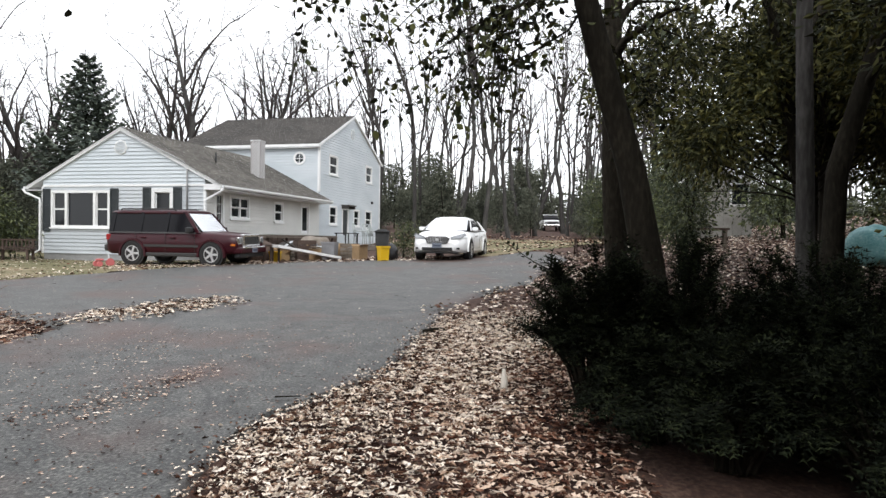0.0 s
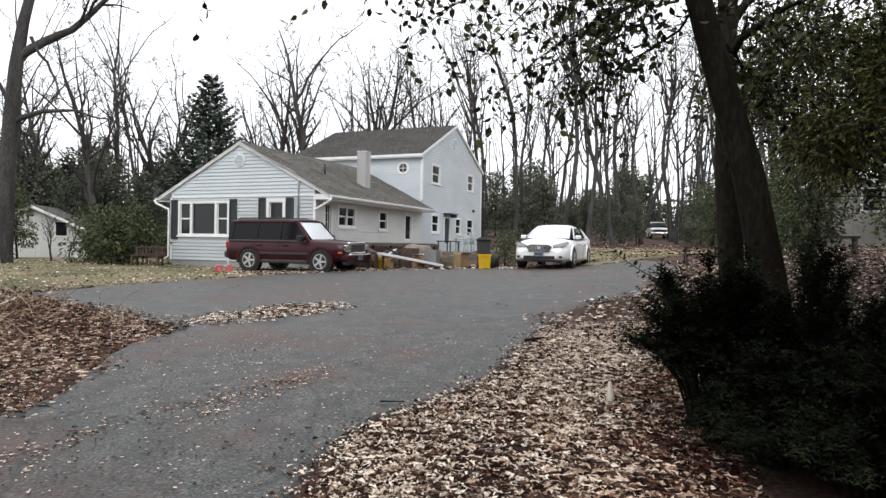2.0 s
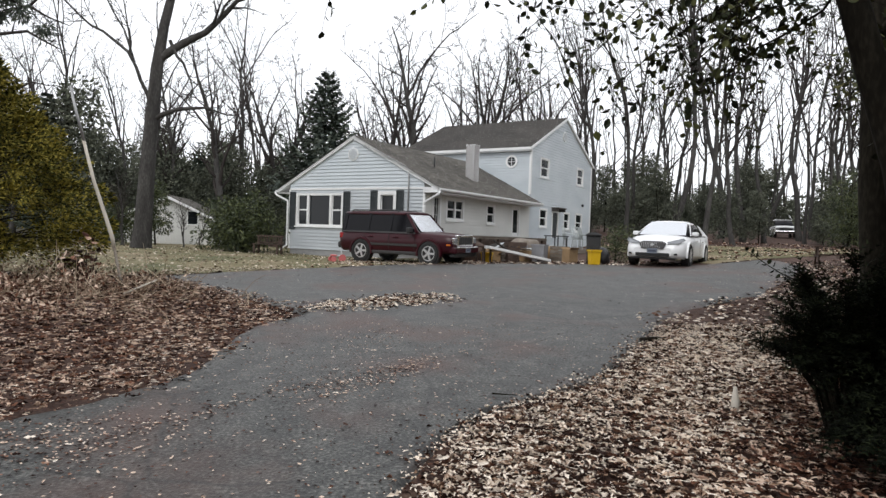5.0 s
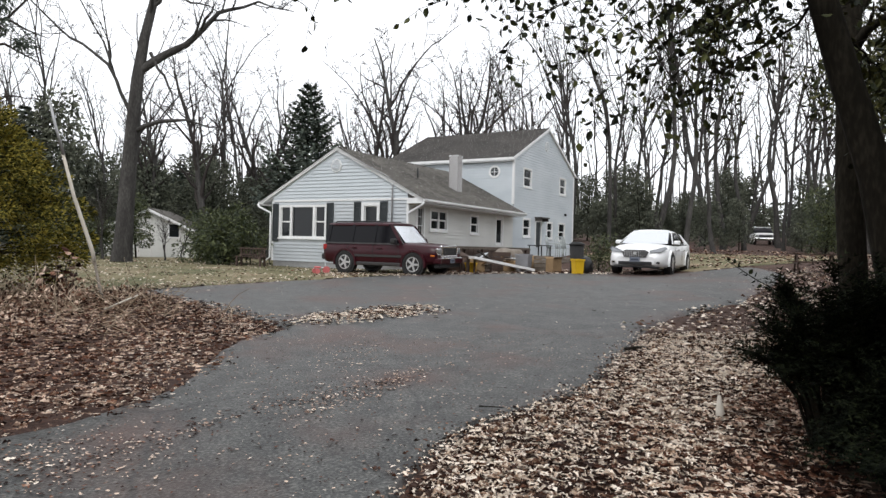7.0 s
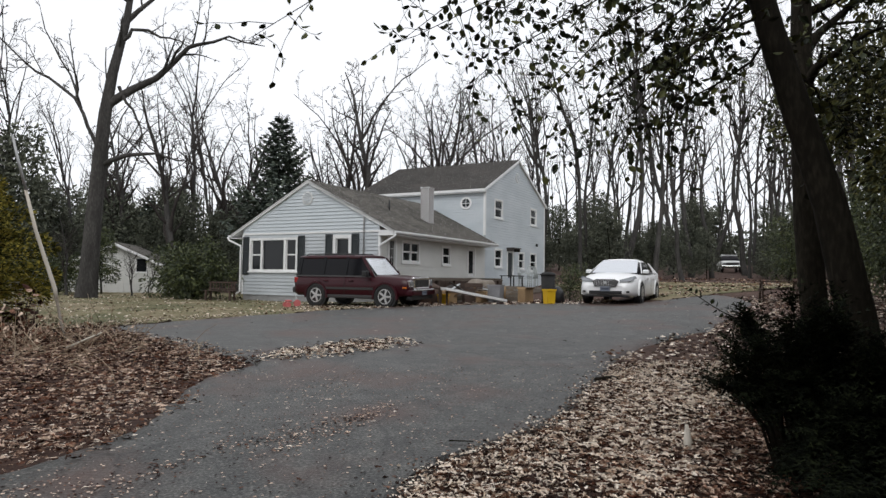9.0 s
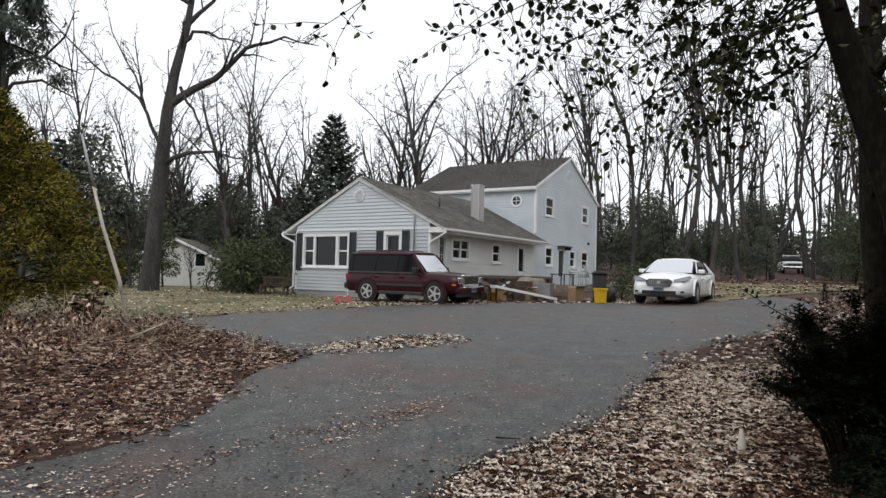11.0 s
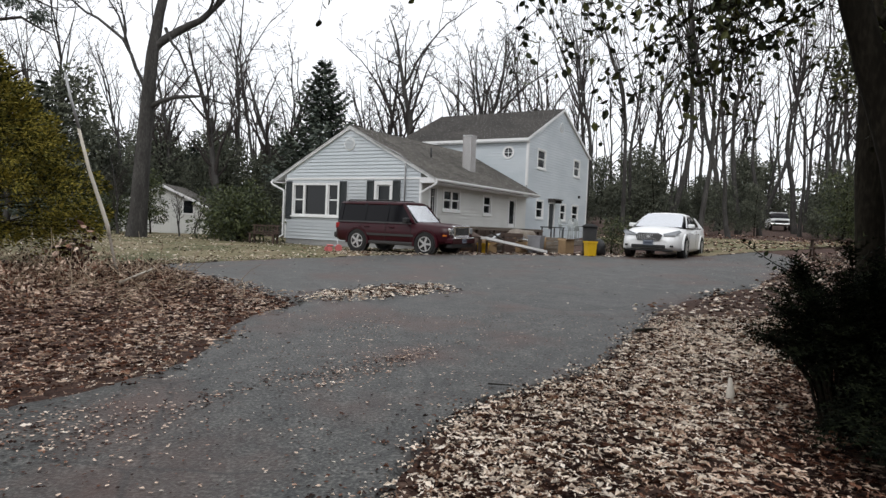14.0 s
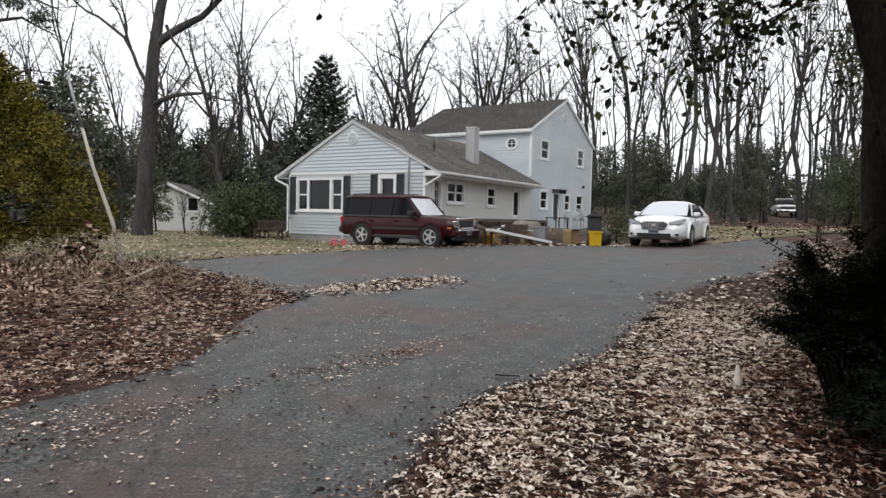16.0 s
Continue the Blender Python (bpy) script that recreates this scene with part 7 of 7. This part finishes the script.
toy = empty("toy_tricycle", pose(-3.45, 22.9, gz(-3.45, 22.9), 0, 0, 30), "small faded pink plastic tricycle behind the red vehicle", "toy")
for x, y, r in ((0.22, 0, 0.13), (-0.15, 0.14, 0.09), (-0.15, -0.14, 0.09)):
    bm = bmesh.new()
    disc(bm, (x, y, r), (0, 1, 0), r, 0.05, 18)
    part("wheel", bm, PINK, toy)
bm = bmesh.new()
tube(bm, [(0.22, 0, 0.13), (0.16, 0, 0.42)], 0.02, 6)
tube(bm, [(0.16, -0.13, 0.44), (0.16, 0.13, 0.44)], 0.016, 6)
tube(bm, [(0.2, 0, 0.22), (-0.15, 0, 0.16)], 0.025, 6)
part("frame", bm, WHITE_METAL, toy)
part("seat", boxed(-0.2, 0.0, -0.09, 0.09, 0.19, 0.25, 0.02), PINK, toy)


# ---- outbuildings ----
def shed(m, w, d, h, rise, wall, label, name="shed", roofmat=SHINGLE):
    e = empty(name, m, label, "shed")
    bm = bmesh.new()
    n = int(w / 0.3)
    for i in range(n):
        x0, x1 = -w / 2 + w * i / n, -w / 2 + w * (i + 1) / n
        t = h + rise * (1 - abs((x0 + x1) / 2) / (w / 2)) - 0.03
        box(bm, x0, x1 - 0.012, -d / 2, -d / 2 + 0.03, 0, t)
    tagged(part("boarding", bm, wall, e), kind="stuff")
    part("side_wall", boxed(-w / 2, -w / 2 + 0.1, -d / 2 + 0.032, d / 2, 0, h - 0.02), wall, e)
    part("side_wall", boxed(w / 2 - 0.1, w / 2, -d / 2 + 0.032, d / 2, 0, h - 0.02), wall, e)
    part("back_wall", boxed(-w / 2 + 0.1, w / 2 - 0.1, d / 2 - 0.1, d / 2, 0, h), wall, e)
    for sg in (1, -1):
        q = [(0, -d / 2 - 0.3, h + rise), (0, d / 2 + 0.3, h + rise), (sg * (w / 2 + 0.3), d / 2 + 0.3, h - 0.3 * rise / (w / 2)), (sg * (w / 2 + 0.3), -d / 2 - 0.3, h - 0.3 * rise / (w / 2))]
        part("roof", slab(q if sg < 0 else q[::-1], 0.08, (0, 0, 1)), roofmat, e)
        part("rake_board", slanted((0, -d / 2 - 0.31, h + rise + 0.02), (sg * (w / 2 + 0.3), -d / 2 - 0.31, h - 0.3 * rise / (w / 2) + 0.02), 0.025, 0.16), TRIM, e)
    win = part("window", boxed(w * 0.2, w * 0.2 + 0.7, -d / 2 - 0.02, -d / 2 + 0.02, 1.2, 2.1, 0.01), TRIM, e)
    part("pane", boxed(w * 0.2 + 0.08, w * 0.2 + 0.62, -d / 2 - 0.03, -d / 2 - 0.021, 1.28, 2.02), GLASS_DARK, win)
    return e


shed(pose(-16.3, 41.5, gz(-16.3, 41.5) - 0.05, 0, 0, 8), 5.2, 5, 1.7, 1.2, SIDING_OLD, "white board-sided garage with a shallow gable behind the lawn")
shed(pose(-24.5, 44.5, gz(-24.5, 44.5) - 0.05, 0, 0, 15), 6.0, 5, 1.9, 0.9, SIDING_OLD, "low pale outbuilding half hidden by trees")
shed(pose(18.5, 20.9, gz(18.5, 20.9) - 0.1, 0, 0, -38), 2.6, 2.4, 2.1, 0.75, STONE, "small grey shed under the evergreens")

t = empty("work_table", pose(14.2, 16.3, gz(14.2, 16.3), 0, 0, -35), "low dark wooden table before the grey shed", "table")
part("tabletop", boxed(-0.65, 0.65, -0.35, 0.35, 0.6, 0.66), RED_WOOD, t)
for x in (-0.55, 0.55):
    for y in (-0.28, 0.28):
        part("leg", boxed(x - 0.04, x + 0.04, y - 0.04, y + 0.04, 0, 0.6), WOOD_GREY, t)
c = empty("picnic_table", pose(11.3, 18.2, gz(11.3, 18.2) - 0.02, 0, 0, -25) @ Matrix.Diagonal((0.8, 0.8, 0.8, 1)), "red-brown picnic table at the drive's edge", "table")
for i in range(5):
    part("top_plank", boxed(-0.75, 0.75, -0.36 + i * 0.145, -0.225 + i * 0.145, 0.7, 0.735), RED_WOOD, c)
for sy in (-1, 1):
    part("bench_plank", boxed(-0.75, 0.75, sy * 0.66 - 0.12, sy * 0.66 + 0.12, 0.42, 0.455), RED_WOOD, c)
    for x in (-0.55, 0.55):
        bm = bmesh.new()
        tube(bm, [(x, sy * 0.62, 0), (x, sy * 0.22, 0.7)], 0.04, 4)
        part("leg", bm, RED_WOOD, c)
for x in (-0.55, 0.55):
    part("crossbar", boxed(x - 0.03, x + 0.03, -0.74, 0.74, 0.36, 0.42), RED_WOOD, c)

# fallen pieces by the drive
for pts, r, lab, nm in (([(2.44, 5.14, 0.24), (2.455, 5.17, 0.34), (2.47, 5.22, 0.46)], [0.042, 0.036, 0.014], "pale splintered stub of wood among the leaves", "wood_stub"), ([(2.54, 7.88, 0.42), (2.7, 7.9, 0.43), (2.87, 7.93, 0.43)], [0.022, 0.03, 0.02], "short dark log at the drive's edge", "log"), ([(0.52, 5.45, 0.285), (0.72, 5.4, 0.29)], [0.007, 0.004], "thin broken twig on the asphalt", "twig"), ([(-2.1, 4.9, 0.16), (-1.95, 5.05, 0.17)], [0.015, 0.01], "thin broken twig on the asphalt", "twig"), ([(-4.9, 10.3, 0.5), (-4.5, 10.6, 0.72)], [0.02, 0.012], "pale stick poking from the leaf bank", "stick")):
    bm = bmesh.new()
    tube(bm, [Vector(p) for p in pts], r, 8)
    thing(nm, bm, POLE if "pale" in lab else BARK_DARK, lab, nm.replace("_", " "))
